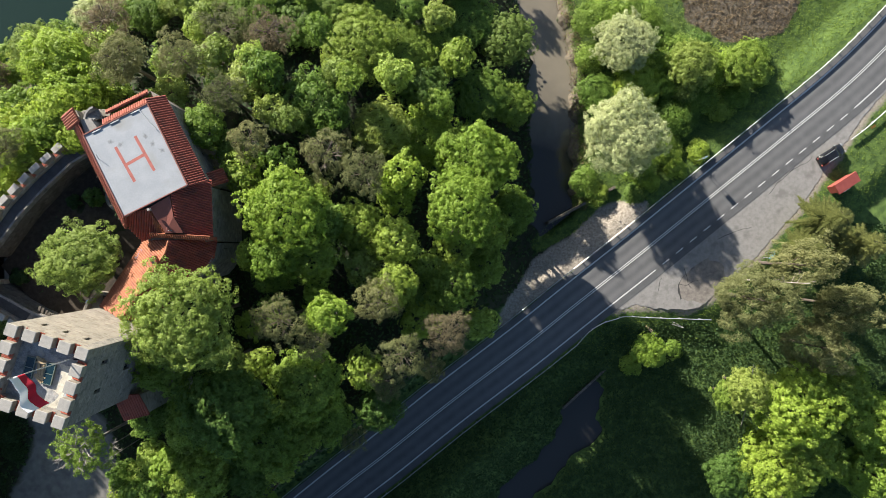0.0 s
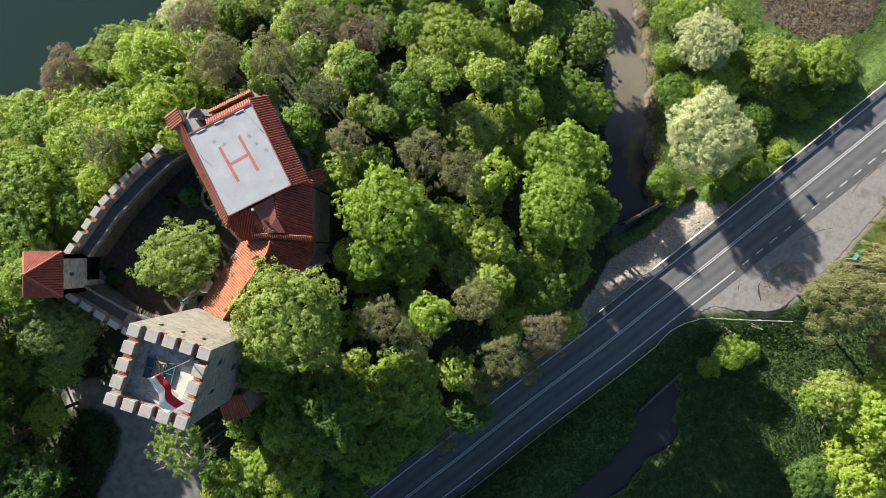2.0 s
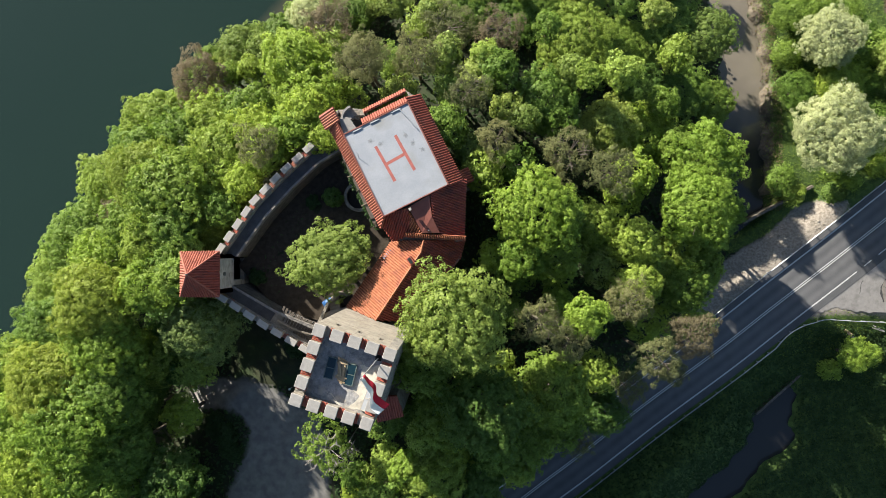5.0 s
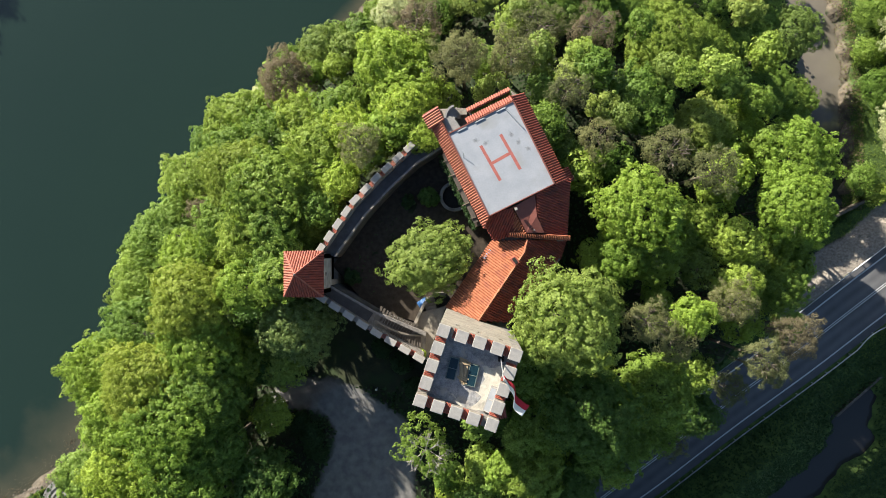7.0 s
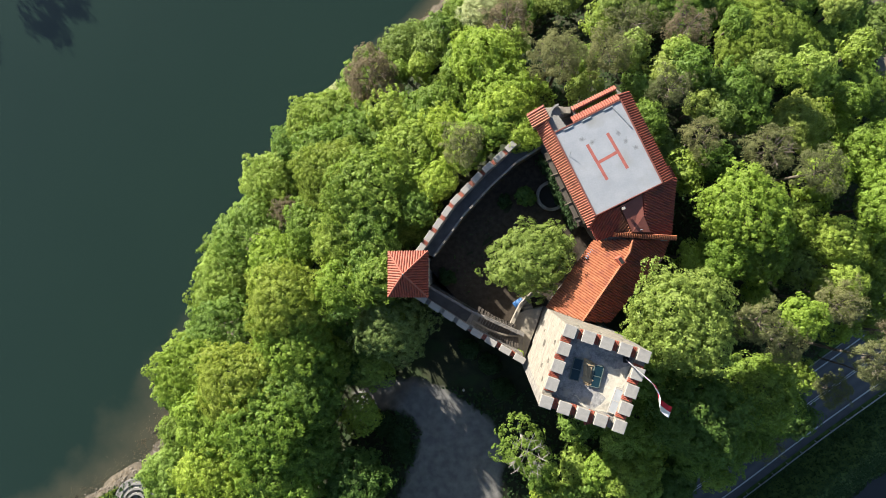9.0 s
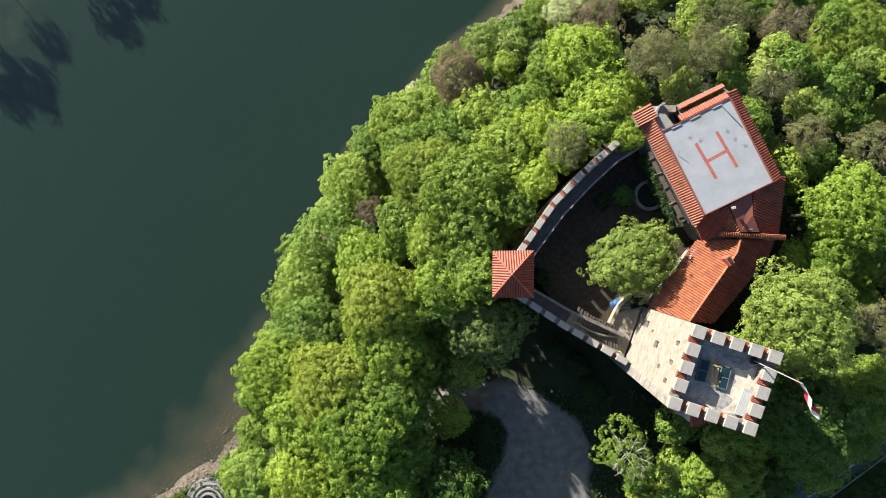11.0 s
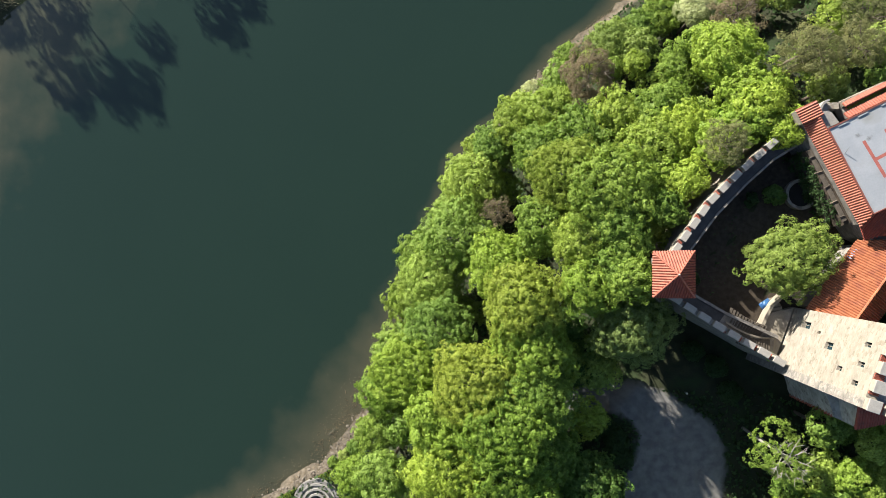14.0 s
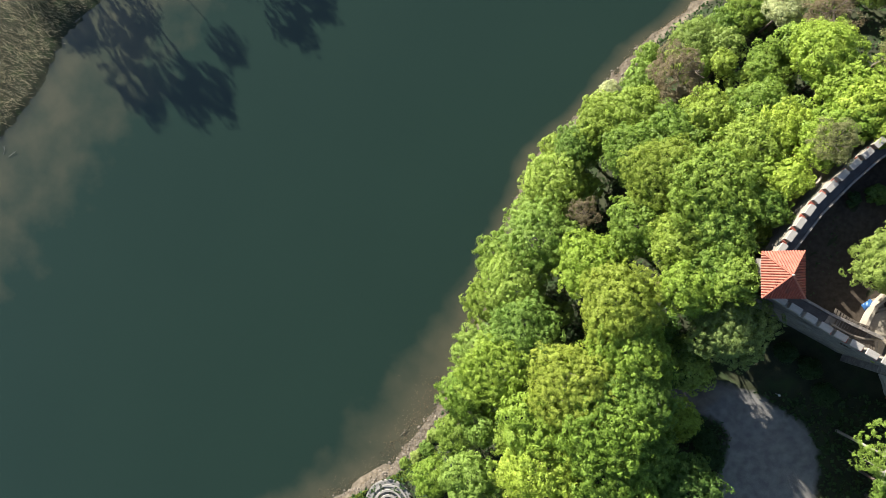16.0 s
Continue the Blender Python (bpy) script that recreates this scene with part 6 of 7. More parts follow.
def trunk_mesh(rng, top, spread, limbs, thick=0.24, reach=0.5, twigs=2, fork=(0.4, 0.68)):
    bm = bmesh.new()
    rod(bm, (0, 0, -2.0), (0, 0, top * 0.5), thick, thick * 0.75, 7)
    rod(bm, (0, 0, top * 0.5 - 0.05), (rng.normal(0, 0.3), rng.normal(0, 0.3), top * 0.86), thick * 0.75, 0.05, 6)
    for i in range(limbs):
        a = 2.4 * i + rng.uniform(0, 1)
        z = top * rng.uniform(*fork)
        e = Vector((math.cos(a) * spread * reach, math.sin(a) * spread * reach, min(z + spread * rng.uniform(0.3, 0.6), top * 0.95)))
        rod(bm, (0, 0, z), e, thick * 0.36, 0.035, 5)
        for j in range(twigs):
            b = a + (j - (twigs - 1) / 2) * 0.9 + rng.normal(0, 0.15)
            s = Vector((0, 0, z)).lerp(e, rng.uniform(0.5, 0.9))
            rod(bm, s, s + Vector((math.cos(b), math.sin(b), rng.uniform(0.2, 0.6))) * spread * rng.uniform(0.15, 0.28), 0.04, 0.014, 4)
    return mesh_of(bm, "trunk")


def spruce_crown(rng, top, rad):
    """Whorls of drooping branches, each a feather of needle twigs on both sides of its axis."""
    verts = []
    for k in range(17):
        z, r = top - 0.25 - k * 0.56, rad * (0.08 + 0.92 * (k / 16) ** 0.85)
        for j in range(5 + k // 3):
            a, long = rng.uniform(0, 6.3), r * rng.uniform(0.75, 1.1)
            out, side = np.array((math.cos(a), math.sin(a), 0)), np.array((-math.sin(a), math.cos(a), 0))
            n = max(5, int(long / 0.17))
            for q in (np.arange(n) + 0.6) / n:
                p = out * long * q + (0, 0, z + 0.14 * long * (q - 1.6 * q * q))
                w = (0.24 + 0.5 * math.sin(math.pi * min(1, q * 0.8 + 0.2))) * min(1.0, long / 1.6)
                for sgn in (-1, 1):
                    tip = p + (side * sgn + out * 0.75) * w * rng.uniform(0.6, 1.1) + (0, 0, -0.22 * w + rng.normal(0, 0.05))
                    verts += [p - out * 0.09 + (0, 0, 0.03), p + out * 0.13, tip]
            verts += [out * long * 0.8 + side * 0.1 + (0, 0, z - 0.06 * long), out * long * 0.8 - side * 0.1 + (0, 0, z - 0.06 * long), out * long * 1.08 + (0, 0, z - 0.2 * long)]
    v = np.array(verts)
    return v, np.arange(len(v)).reshape(-1, 3)


def species(kind, seed, rad):
    """Trunk and crown meshes of a 12 m tree with the given crown radius."""
    rng = np.random.default_rng(seed)
    top, limbs, reach, twigs, bark = 12.0, 7, 0.48, 2, "bark"
    tall = 0.62 * rad + 0.4
    if kind == "spruce":
        v, f = spruce_crown(rng, top, rad)
        limbs, reach = 3, 0.2
    else:
        if kind == "pine":
            c, face = dome(rng, rad, tall, 9, 0.5, 0.78 if rad < 4 else 0.64, -0.35, 0.3)
            face = unit(face + (0, 0, 0.8))
            v, f = sprays(rng, c, face, rng.uniform(0.3, 0.62, len(c)), 58, 0.17, 0.45, 0.5, 0.42)
            limbs, reach, twigs, bark = 12, 0.46, 3, "pinebark"
        elif kind == "willow":
            c, face = dome(rng, rad, tall * 0.9, 16, 0.32, 0.5, -0.3, 0.12)
            v, f = sprays(rng, c, face, rng.uniform(0.28, 0.48, len(c)), 44, 0.17, 0.35, 0.85, 0.5)
        elif kind == "sparse":
            c, face = dome(rng, rad, tall, 11, 0.5, 0.74, -0.3, 0.3)
            v, f = sprays(rng, c, face, rng.uniform(0.25, 0.5, len(c)), 34, 0.19, 0.45, 0.6, 0.6)
            limbs, reach, twigs, bark = 12, 0.5, 3, "deadwood"
        elif kind == "young":
            c, face = dome(rng, rad, tall * 1.1, 7, 0.36, 0.72, -0.3, 0.15)
            v, f = sprays(rng, c, face, rng.uniform(0.38, 0.62, len(c)), 20, 0.28, 0.35)
            limbs = 4
        elif kind == "fine":
            c, face = dome(rng, rad, tall, 20, 0.3, 0.58, -0.5, 0.18)
            v, f = sprays(rng, c, face, rng.uniform(0.28, 0.46, len(c)), 34, 0.19, 0.34, 0.75, 0.6)
        else:
            c, face = dome(rng, rad, tall, int(8 + rad * 2.6), 0.3, 0.64, -0.5, 0.2)
            v, f = sprays(rng, c, face, rng.uniform(0.3, 0.56, len(c)), 33, 0.215, 0.36, 0.7)
        if kind not in ("pine", "sparse"):
            heart = c[rng.random(len(c)) < 0.6] * rng.uniform(0.6, 0.74)
            hv, hf = sprays(rng, heart, unit(heart), np.full(len(heart), 0.6), 7, 0.46, 0.3)
            v, f = np.concatenate([v, hv]), np.concatenate([f, hf + len(v)])
        spread = np.quantile(np.hypot(v[:, 0], v[:, 1]), 0.985)
        v[:, :2] *= rad / spread
        v[:, 2] += top - np.quantile(v[:, 2], 0.998)
    crown = fast_mesh("crown", v, f)
    trunk = trunk_mesh(rng, top, rad, limbs, 0.24, reach, twigs, (0.76, 0.9) if twigs > 2 else (0.4, 0.68))
    trunk.materials.append(M[bark])
    crown.materials.append(M["green"])
    return trunk, crown


stock = {
    "broad": {2.8: [species("broad", s, 2.8) for s in (11, 12, 13)], 4.2: [species("broad", s, 4.2) for s in (14, 15, 16, 17)], 5.8: [species("broad", s, 5.8) for s in (18, 19, 20)]},
    "young": {2.6: [species("young", s, 2.6) for s in (71, 72, 73, 74)]},
    "fine": {2.9: [species("fine", s, 2.9) for s in (24, 25)], 4.4: [species("fine", s, 4.4) for s in (21, 22)], 5.8: [species("fine", 23, 5.8)]},
    "pine": {3.2: [species("pine", s, 3.2) for s in (31, 32, 33, 34)], 5.0: [species("pine", s, 5.0) for s in (35, 36)]},
    "willow": {3.2: [species("willow", 41, 3.2)], 5.6: [species("willow", s, 5.6) for s in (42, 43)]},
    "spruce": {4.2: [species("spruce", s, 4.2) for s in (51, 52)]},
    "sparse": {4.6: [species("sparse", s, 4.6) for s in (61, 62)]},
}
tree_rng = random.Random(7)
standing = []


def tree(kind, x, y, top, r, foliage, label, category="tree", group="trees on the castle hill", base=None, oval=1.0, turn=None):
    """A tree whose crown reaches r metres out; oval stretches it along its own x after the turn."""
    z = float(height(x, y)) - 0.1 if base is None else base
    tall = max(top - z, 2.2)
    if kind in ("broad", "fine"):
        r *= 1.2 if x < -54 else 1.12
    sizes = stock[kind]
    rad = min(sizes, key=lambda s: abs(math.log(s / r)))
    trunk, crown = tree_rng.choice(sizes[rad])
    e = thing("tree", label, category, (0, 0, 0), 0, group)
    free = tree_rng.uniform(0, 360)
    e.matrix_world = pose(x, y, z, 0, 0, free if turn is None else turn)
    if kind == "pine" and x > 25:
        trunk = stock["spruce"][4.2][0][0]
    k = r / rad
    t = part("trunk", trunk, None, e)
    t.matrix_basis = Matrix.Diagonal((k, k, tall / 12, 1))
    c = part("crown", crown, None, e)
    deep = min(k, tall / 9) if kind != "spruce" else tall / 12
    if kind == "pine" and x > 25:
        deep = 0.8 * tall / (0.87 * rad + 1.1)
    c.matrix_basis = pose(0, 0, tall - 12 * deep) @ Matrix.Diagonal((k * oval, k / oval, deep, 1))
    c.material_slots[0].link = "OBJECT"
    c.material_slots[0].material = M[foliage]
    standing.append((x, y, r))
    return e


# crowns: x, y, height of the top, radius
WILLOWS = [(27.2, 30.6, 8.6, 4.9), (25.9, 16.4, 12.6, 6.5), (-46.3, 31.0, 17, 3)]
OLIVE = [(-26.7, -7.3, 37, 5.5), (36.9, 27.4, 8.4, 3.7), (9.2, 30.8, 9, 4.2), (-7.7, 15.4, 21, 3.8), (-41.2, -22.6, 28.3, 4.1), (-56.4, 27.8, 14, 3.6), (43.6, -19.9, 12, 3.3)]
MID_GREEN = [(45, 27.4, 7, 3.5), (23.5, 23.7, 5, 3), (22.2, 34.8, 5, 2.6), (5.2, 22.4, 8.8, 4.2), (10.2, 21.4, 7.4, 3.4), (9.6, 5.2, 12.6, 3.4), (-11.5, 27, 17, 5.2), (-5.8, 27.1, 14, 4.6), (-1.8, 27.4, 9.5, 3.9), (3.4, 33.2, 9, 4.1), (-15.6, 18.0, 23, 4.2), (-15.2, -1.2, 27, 3.2), (-10.1, 2.8, 24, 3.3), (-5.7, 0.8, 25, 3), (1.2, -4.8, 22, 3.3), (-6.0, -4.4, 26, 2.8), (-30, -12.3, 32, 3.5), (-15.6, -15.6, 29, 4.3), (-20.5, -21.9, 27, 4.5), (-28, -19.2, 28, 3.8)]
MID_GREEN_MORE = [(-14.1, -20.6, 24, 3.3), (-28.9, -26.8, 26, 3.9), (-27.8, 14, 27, 2.6), (-25.4, 31.3, 17, 3.7), (-19.5, 30.6, 16, 4.1), (-15.1, 32.8, 14, 3.4), (-9.7, 33.2, 12, 3.5), (-65.5, 17.7, 18, 3.6), (-52, 16.4, 23, 4), (-61.1, 13.6, 22, 4.1), (-54.2, 11.7, 26, 3.6), (-75.2, 9.3, 15, 4.3), (-72.6, 14.5, 14, 3.0), (-59.2, 6.2, 29, 4.9), (-77.5, 1.6, 17, 4.8), (-66, 2.8, 24, 4), (-56.2, 2.7, 26, 3.2), (-80.8, -4.5, 17, 4.4), (-79.8, -11, 20, 4.4), (-67.4, -16.9, 28, 4.2), (-66.3, -24, 26, 3.6), (-87, -30.1, 20, 3.5)]
MID_GREEN_LAST = [(-65.4, -13.8, 22.5, 3.4), (42.1, -21.6, 8, 2.5), (53.6, -29.3, 11, 4.8), (57.4, -20, 12, 3.9)]
BRIGHT = [(29.3, 24.4, 6, 3.8), (2.2, 5.0, 24.3, 4.6), (4.4, 11.6, 20.3, 5.0), (-2.2, 14.6, 17, 4.2), (7.6, 13.0, 9.8, 3.2), (-17.8, 4.2, 30, 4.8), (-19.2, -0.6, 28, 3.1), (-12.5, -7.2, 30.4, 2.4), (-32.3, -25.8, 25, 2.4), (-45.9, 22.3, 26, 3.9), (-43.5, 17.1, 27, 4.3), (-52.5, 8.3, 26, 2.9), (-71.6, -2.1, 22, 4.1), (-83.8, -15.8, 22, 4.2), (-68.1, -11.8, 28, 4.7), (-78.9, -21.3, 26, 4), (-71, -20.8, 29, 4.9), (-78, -27.1, 26, 4.5), (-69.7, -26.7, 27, 5.1), (50.5, -22.2, 14, 6), (30.4, -15.0, 7.6, 2.6), (49.3, -32.7, 9.5, 6.5), (61.2, -24.4, 12, 4.3), (63.3, -33, 10, 4.8)]
DEEP = [(-2.7, 21.8, 14, 3.4), (-8.1, -20.6, 20, 2.8), (-23.4, -17.2, 33, 4.9), (-23.7, -27.1, 24, 3.3), (-61, -28.2, 25, 3.8), (42.5, -33.5, 8, 3.7)]
PINES = [(-13.7, 11, 26, 3.8), (-8.9, 8.6, 27.5, 3.2), (-17.6, -7.7, 32, 3.2), (-7.4, -6, 28, 3), (-14.2, -10.1, 30, 2.4), (-4.6, -11.8, 29, 3.1), (-6.7, -15.8, 25, 2.4), (-1.4, -14.3, 24, 1.9), (-11.3, -24, 20, 2.1), (-25.2, 17.9, 27, 2.9), (-22.1, 12.2, 28, 2.8), (-27.6, 27.6, 20, 3.9), (-31.5, 22.9, 25, 3.3), (-37.9, 22.3, 26, 3.6), (-37, 21.7, 27, 3.2), (-48, 11.2, 30.5, 2.7), (42, -6.7, 20.5, 5.9), (48.2, -2.1, 20, 3.9), (55.7, -7.8, 18, 4.4), (52.7, -13.8, 16, 4.9)]
BROWN_PINES = [(0.5, -9.7, 26, 3.2), (-21.4, 26.7, 22, 3.3), (-60.4, 22.3, 19, 4.4), (-42.8, 28.9, 20, 3.7), (-72, 5, 17, 2.3)]
YELLOWISH = [(-63.9, 8.8, 26, 4.4), (-69.2, -6.5, 28, 4.7), (-74.6, -15.9, 28, 5)]
GREY_TREE = [(-56.6, -8.8, 26.5, 4.4)]
COURT_TREE = [(-40.6, -1.2, 29.0, 4.5)]
SPRUCES = [(55.6, 4.4, 13.5, 4.0), (52.8, 0.2, 12, 3.6), (60.5, 0.5, 14.5, 4.2)]
for x, y, t, r in MID_GREEN + MID_GREEN_MORE + MID_GREEN_LAST:
    tree(tree_rng.choice(("broad", "broad", "fine")), x, y, t, r, "pale" if x < -72 else "green", "leafy broadleaf tree with a rounded mid-green crown")
for x, y, t, r in BRIGHT:
    tree("broad", x, y, t, r, "bright", "broadleaf tree with a bright yellow-green spring crown")
for x, y, t, r in YELLOWISH:
    tree("fine", x, y, t, r, "yellowish", "broadleaf tree with a yellowish flowering crown")
for x, y, t, r in DEEP:
    tree("broad", x, y, t, r, "deep", "broadleaf tree with a deep green crown")
for x, y, t, r in OLIVE:
    tree("sparse" if -50 < x < -30 else "fine", x, y, t, r, "green" if -50 < x < -30 else "court" if t > 30 else "olive", "broadleaf tree with a pale olive-green crown")
for x, y, t, r in PINES:
    tree("pine", x, y, t, r, "pine", "pine with clumped grey-green needles", "pine")
for x, y, t, r in BROWN_PINES:
    tree("pine", x, y, t, r, "brown", "pine with brownish grey clumps of needles", "pine")
for x, y, t, r in WILLOWS:
    tree("willow", x, y, t, r, "willow", "willow with a dense silvery pale green crown", "willow", "willows by the creek")
tree("willow", -67.0, 23.3, 7.5, 1.9, "willow", "small shore tree with pale flowering foliage")
for x, y, t, r in GREY_TREE:
    tree("fine", x, y, t, r, "greygreen", "full grey-green tree beside the turret above the drive")
for x, y, t, r in COURT_TREE:
    tree("fine", x, y, t, r, "court", "broadleaf tree with a fresh green crown in the courtyard", base=23.0, oval=1.1, turn=20)
for x, y, t, r in SPRUCES:
    tree("spruce", x, y, t, r, "spruce", "spruce with drooping grey-green branches", "spruce", "conifers by the lay-by")


# the fringe of trees that leans out over the water, and those close under the walls
for x, y, t, r, leaf in (
    (-55.2, 29.4, 10, 3.2, "pale"), (-48.2, 23.3, 17, 3.6, "green"), (5.6, -2.2, 16, 2.9, "green"), (6.0, 2.2, 17, 3.0, "green"), (-63.2, 23.2, 13, 2.8, "pale"), (-70.6, 15.0, 12, 2.8, "pale"), (-76.0, 11.0, 10, 3.0, "pale"), (-78.4, 5.6, 11, 3.2, "pale"), (-83.0, -1.0, 12, 3.4, "green"),
    (-84.6, -7.4, 12, 3.4, "green"), (-86.2, -14.6, 13, 3.6, "pale"), (-88.0, -20.0, 14, 3.4, "bright"), (-89.4, -26.4, 12, 3.0, "green"), (-93.0, -33.6, 10, 3.0, "bright"),
    (-57.6, 26.2, 13, 2.6, "olive"), (-58.6, -2.2, 28.2, 2.9, "green"), (-58.4, 2.6, 28.6, 3.0, "green"), (-61.8, -4.4, 28, 3.2, "bright"), (-62.4, 1.0, 27, 3.2, "green"),
    (-50.4, 13.6, 26, 3.2, "bright"), (-46.4, 13.2, 27, 2.8, "bright"), (-57.2, 16.2, 22, 3.4, "green"), (-66.6, 12.4, 21, 3.4, "green"), (-69.6, 17.6, 16, 3.2, "green"), (-57.5, -3.4, 29.8, 2.3, "green"), (-57.4, -0.2, 28.6, 2.3, "green"), (-51.9, 7.9, 26.0, 2.5, "green"),
    (-54.6, 3.0, 25.6, 2.5, "green"), (-52.6, 6.2, 25.6, 2.2, "bright"), (-54.9, 4.4, 26.2, 2.6, "bright"), (-41.1, 13.0, 28.2, 2.4, "bright"), (-48.0, 11.9, 28.0, 2.3, "bright"), (-43.6, 15.6, 28.6, 2.5, "bright"), (-56.5, -8.2, 25.5, 2.4, "green"), (-50.8, 7.8, 27.4, 2.3, "bright"), (-48.5, 33.6, 10.5, 3.2, "green"), (-44.6, 35.2, 11.5, 3.4, "pale"), (-51.8, 31.2, 10, 2.7, "green"), (-41.0, 33.2, 13, 3.2, "green"), (-47.9, 10.8, 28.0, 2.1, "bright"), (-44.7, 13.6, 28.2, 2.3, "bright"), (-53.4, 4.4, 27.6, 2.2, "green")):
    tree("broad", x, y, t, r, leaf, "broadleaf tree leaning towards the light with a full green crown")

# unseen low trees, added under the canopy to keep the drive in the shade
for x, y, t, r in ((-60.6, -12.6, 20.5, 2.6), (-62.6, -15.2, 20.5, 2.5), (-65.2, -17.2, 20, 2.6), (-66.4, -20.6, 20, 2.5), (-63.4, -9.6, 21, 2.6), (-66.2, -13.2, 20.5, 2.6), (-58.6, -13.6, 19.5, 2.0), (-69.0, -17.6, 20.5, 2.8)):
    tree("young", x, y, t, r, "deep", "unseen low tree added under the canopy to shade the drive", group="young trees in the wood")


def undergrowth_trees():
    """Younger trees that fill the woods between the tall ones."""
    rnd = random.Random(21)
    made = 0
    for _ in range(6000):
        x, y = rnd.uniform(-128, 14), rnd.uniform(-48, 52)
        d = 0.78 * (x - along(SHORE_E, y))
        e = along(CREEK, y) - x
        g = float(road_gap(np.array(x), np.array(y)))
        if d < 1.2 or (x < -86 and y < -22) or e < 4.5 or abs(g) < 7.5 or g < 0:
            continue
        if -60 < x < -23 and -20 < y < 19 and inside(np.array(x), np.array(y), KEEP_CLEAR):
            continue
        if math.hypot(x + 50.5, y + 26) < 9.5 or (-60 < x < -42 and -40 < y < -16) or (5 < x and -16 < y < 4.5):
            continue
        if y > 28.5 and x < -47 or x > 3 and y > 7:
            continue
        if any(math.hypot(x - a, y - b) < 0.48 * r + 0.9 for a, b, r in standing):
            continue
        outer = abs(y) > 36
        r = rnd.uniform(2.0, 3.2) if not outer else rnd.uniform(2.5, 3.8)
        z = float(height(x, y))
        kind, leaf = rnd.choice((("young", "green"), ("young", "pale"), ("young", "green"), ("young", "bright"), ("young", "olive")))
        tree(kind, x, y, z + (rnd.uniform(4.5, 6.5) if y > 31 and x > -48 else rnd.uniform(7, 11) if not outer else rnd.uniform(9, 13)), r, leaf, "young tree filling the wood between taller ones", group="young trees in the wood")
        made += 1
        if made > 150:
            break


KEEP_CLEAR = [(-57, -16), (-58, -7), (-56.5, 1.5), (-46, 11), (-41, 16), (-32, 19), (-23.5, 8), (-23.5, -2), (-28, -9), (-28.5, -17), (-36, -21.5), (-44, -20)]
undergrowth_trees()

# trees on the far bank, whose long shadows reach over the water
for x, y, t, r in ((-174, 62, 19.5, 5), (-168, 64, 20.5, 5), (-162, 63, 19.5, 4.5), (-156, 66, 17, 3.3), (-172, 57, 11, 4.5), (-166, 59, 13, 4.5), (-161, 59, 11, 4), (-139, 61, 9, 3.5), (-140, 64, 15, 3.8), (-136.5, 68, 15, 3.8)):
    tree("sparse", x, y, t, r, "green", "tall broadleaf tree on the far bank", group="trees on the far bank")


# ---- ground cover ----
def scatter(name, label, category, n, pick, size, material, seed, slim=0.6, up=0.4, lift=0.15, tall=0.0):
    """Loose leaves or blades over a stretch of ground, as one piece of stuff."""
    rng = np.random.default_rng(seed)
    x, y = pick(rng, n)
    z = np.maximum(height(x, y), -0.03) + lift * rng.uniform(0.3, 1.6, len(x))
    p = np.stack([x, y, z], 1)
    m = len(x)
    if tall:
        a = np.stack([rng.normal(0, 0.35, m), rng.normal(0, 0.35, m), np.ones(m)], 1)
        s = (size * rng.uniform(0.5, 1.3, m))[:, None]
        side = np.stack([rng.normal(size=m), rng.normal(size=m), np.zeros(m)], 1)
        side /= np.linalg.norm(side, axis=1, keepdims=True)
        base = p - (0, 0, 0.2)
        v = np.stack([base - side * s * slim * 0.5, base + side * s * slim * 0.5, base + a * s * 0.6 + side * s * slim * 0.4, base + a * s * tall], 1)
    else:
        nrm = rng.normal(0, 0.6, (m, 3)) + (0, 0, 0.5 + up)
        nrm /= np.linalg.norm(nrm, axis=1, keepdims=True)
        a = np.cross(nrm, rng.normal(size=(m, 3)))
        a /= np.linalg.norm(a, axis=1, keepdims=True)
        b = np.cross(nrm, a)
        s = (size * rng.uniform(0.5, 1.4, m))[:, None]
        v = np.stack([p - a * s * 0.5, p - b * s * 0.5 * slim, p + a * s * 0.5, p + b * s * 0.5 * slim + nrm * s * 0.12], 1)
    ob = part(name, fast_mesh(name, v.reshape(-1, 3), np.arange(m * 4).reshape(-1, 4)), M[material], None, label)
    return tagged(ob, category=category, kind="stuff")


def clear_of_road(x, y, near=5.2):
    r = road_gap(x, y)
    lay = (x > 26) & (r < 0)
    edge = np.where(lay, 4.6 + np.clip((x - 26) * 0.6, 0, 8.5), near)
    return np.abs(r) > edge


def meadow_pick(rng, n):
    x, y = rng.uniform(13, 74, n), rng.uniform(-8, 44, n)
    k = clear_of_road(x, y) & ((along(CREEK, y) - x < -3.2) | inside(x, y, STRIP)) & (road_gap(x, y) > 0) & ~inside(x, y, GRAVEL) & ~inside(x, y, BARE)
    return x[k], y[k]




def verge_pick(rng, n):
    x, y = rng.uniform(14, 76, n), rng.uniform(-16, 26, n)
    r = road_gap(x, y)
    dusty = (inside(x - 0.9, y + 0.6, LAYBY) | inside(x, y + 1.0, LAYBY)) & (rng.random(n) < 0.7)
    k = ~inside(x, y, LAYBY) & ~dusty & (r < -4.7) & (r > -17) & ((x > 24) | (r > -9))
    return x[k], y[k]


def weed_pick(rng, n):
    x, y = rng.uniform(-12, 70, n), rng.uniform(-46, 4, n)
    k = ~((x > 24) & (x < 47) & (y > -11.3)) & clear_of_road(x, y, 5.0) & (road_gap(x, y) < 0) & (height(x, y) > 0.35)
    return x[k], y[k]


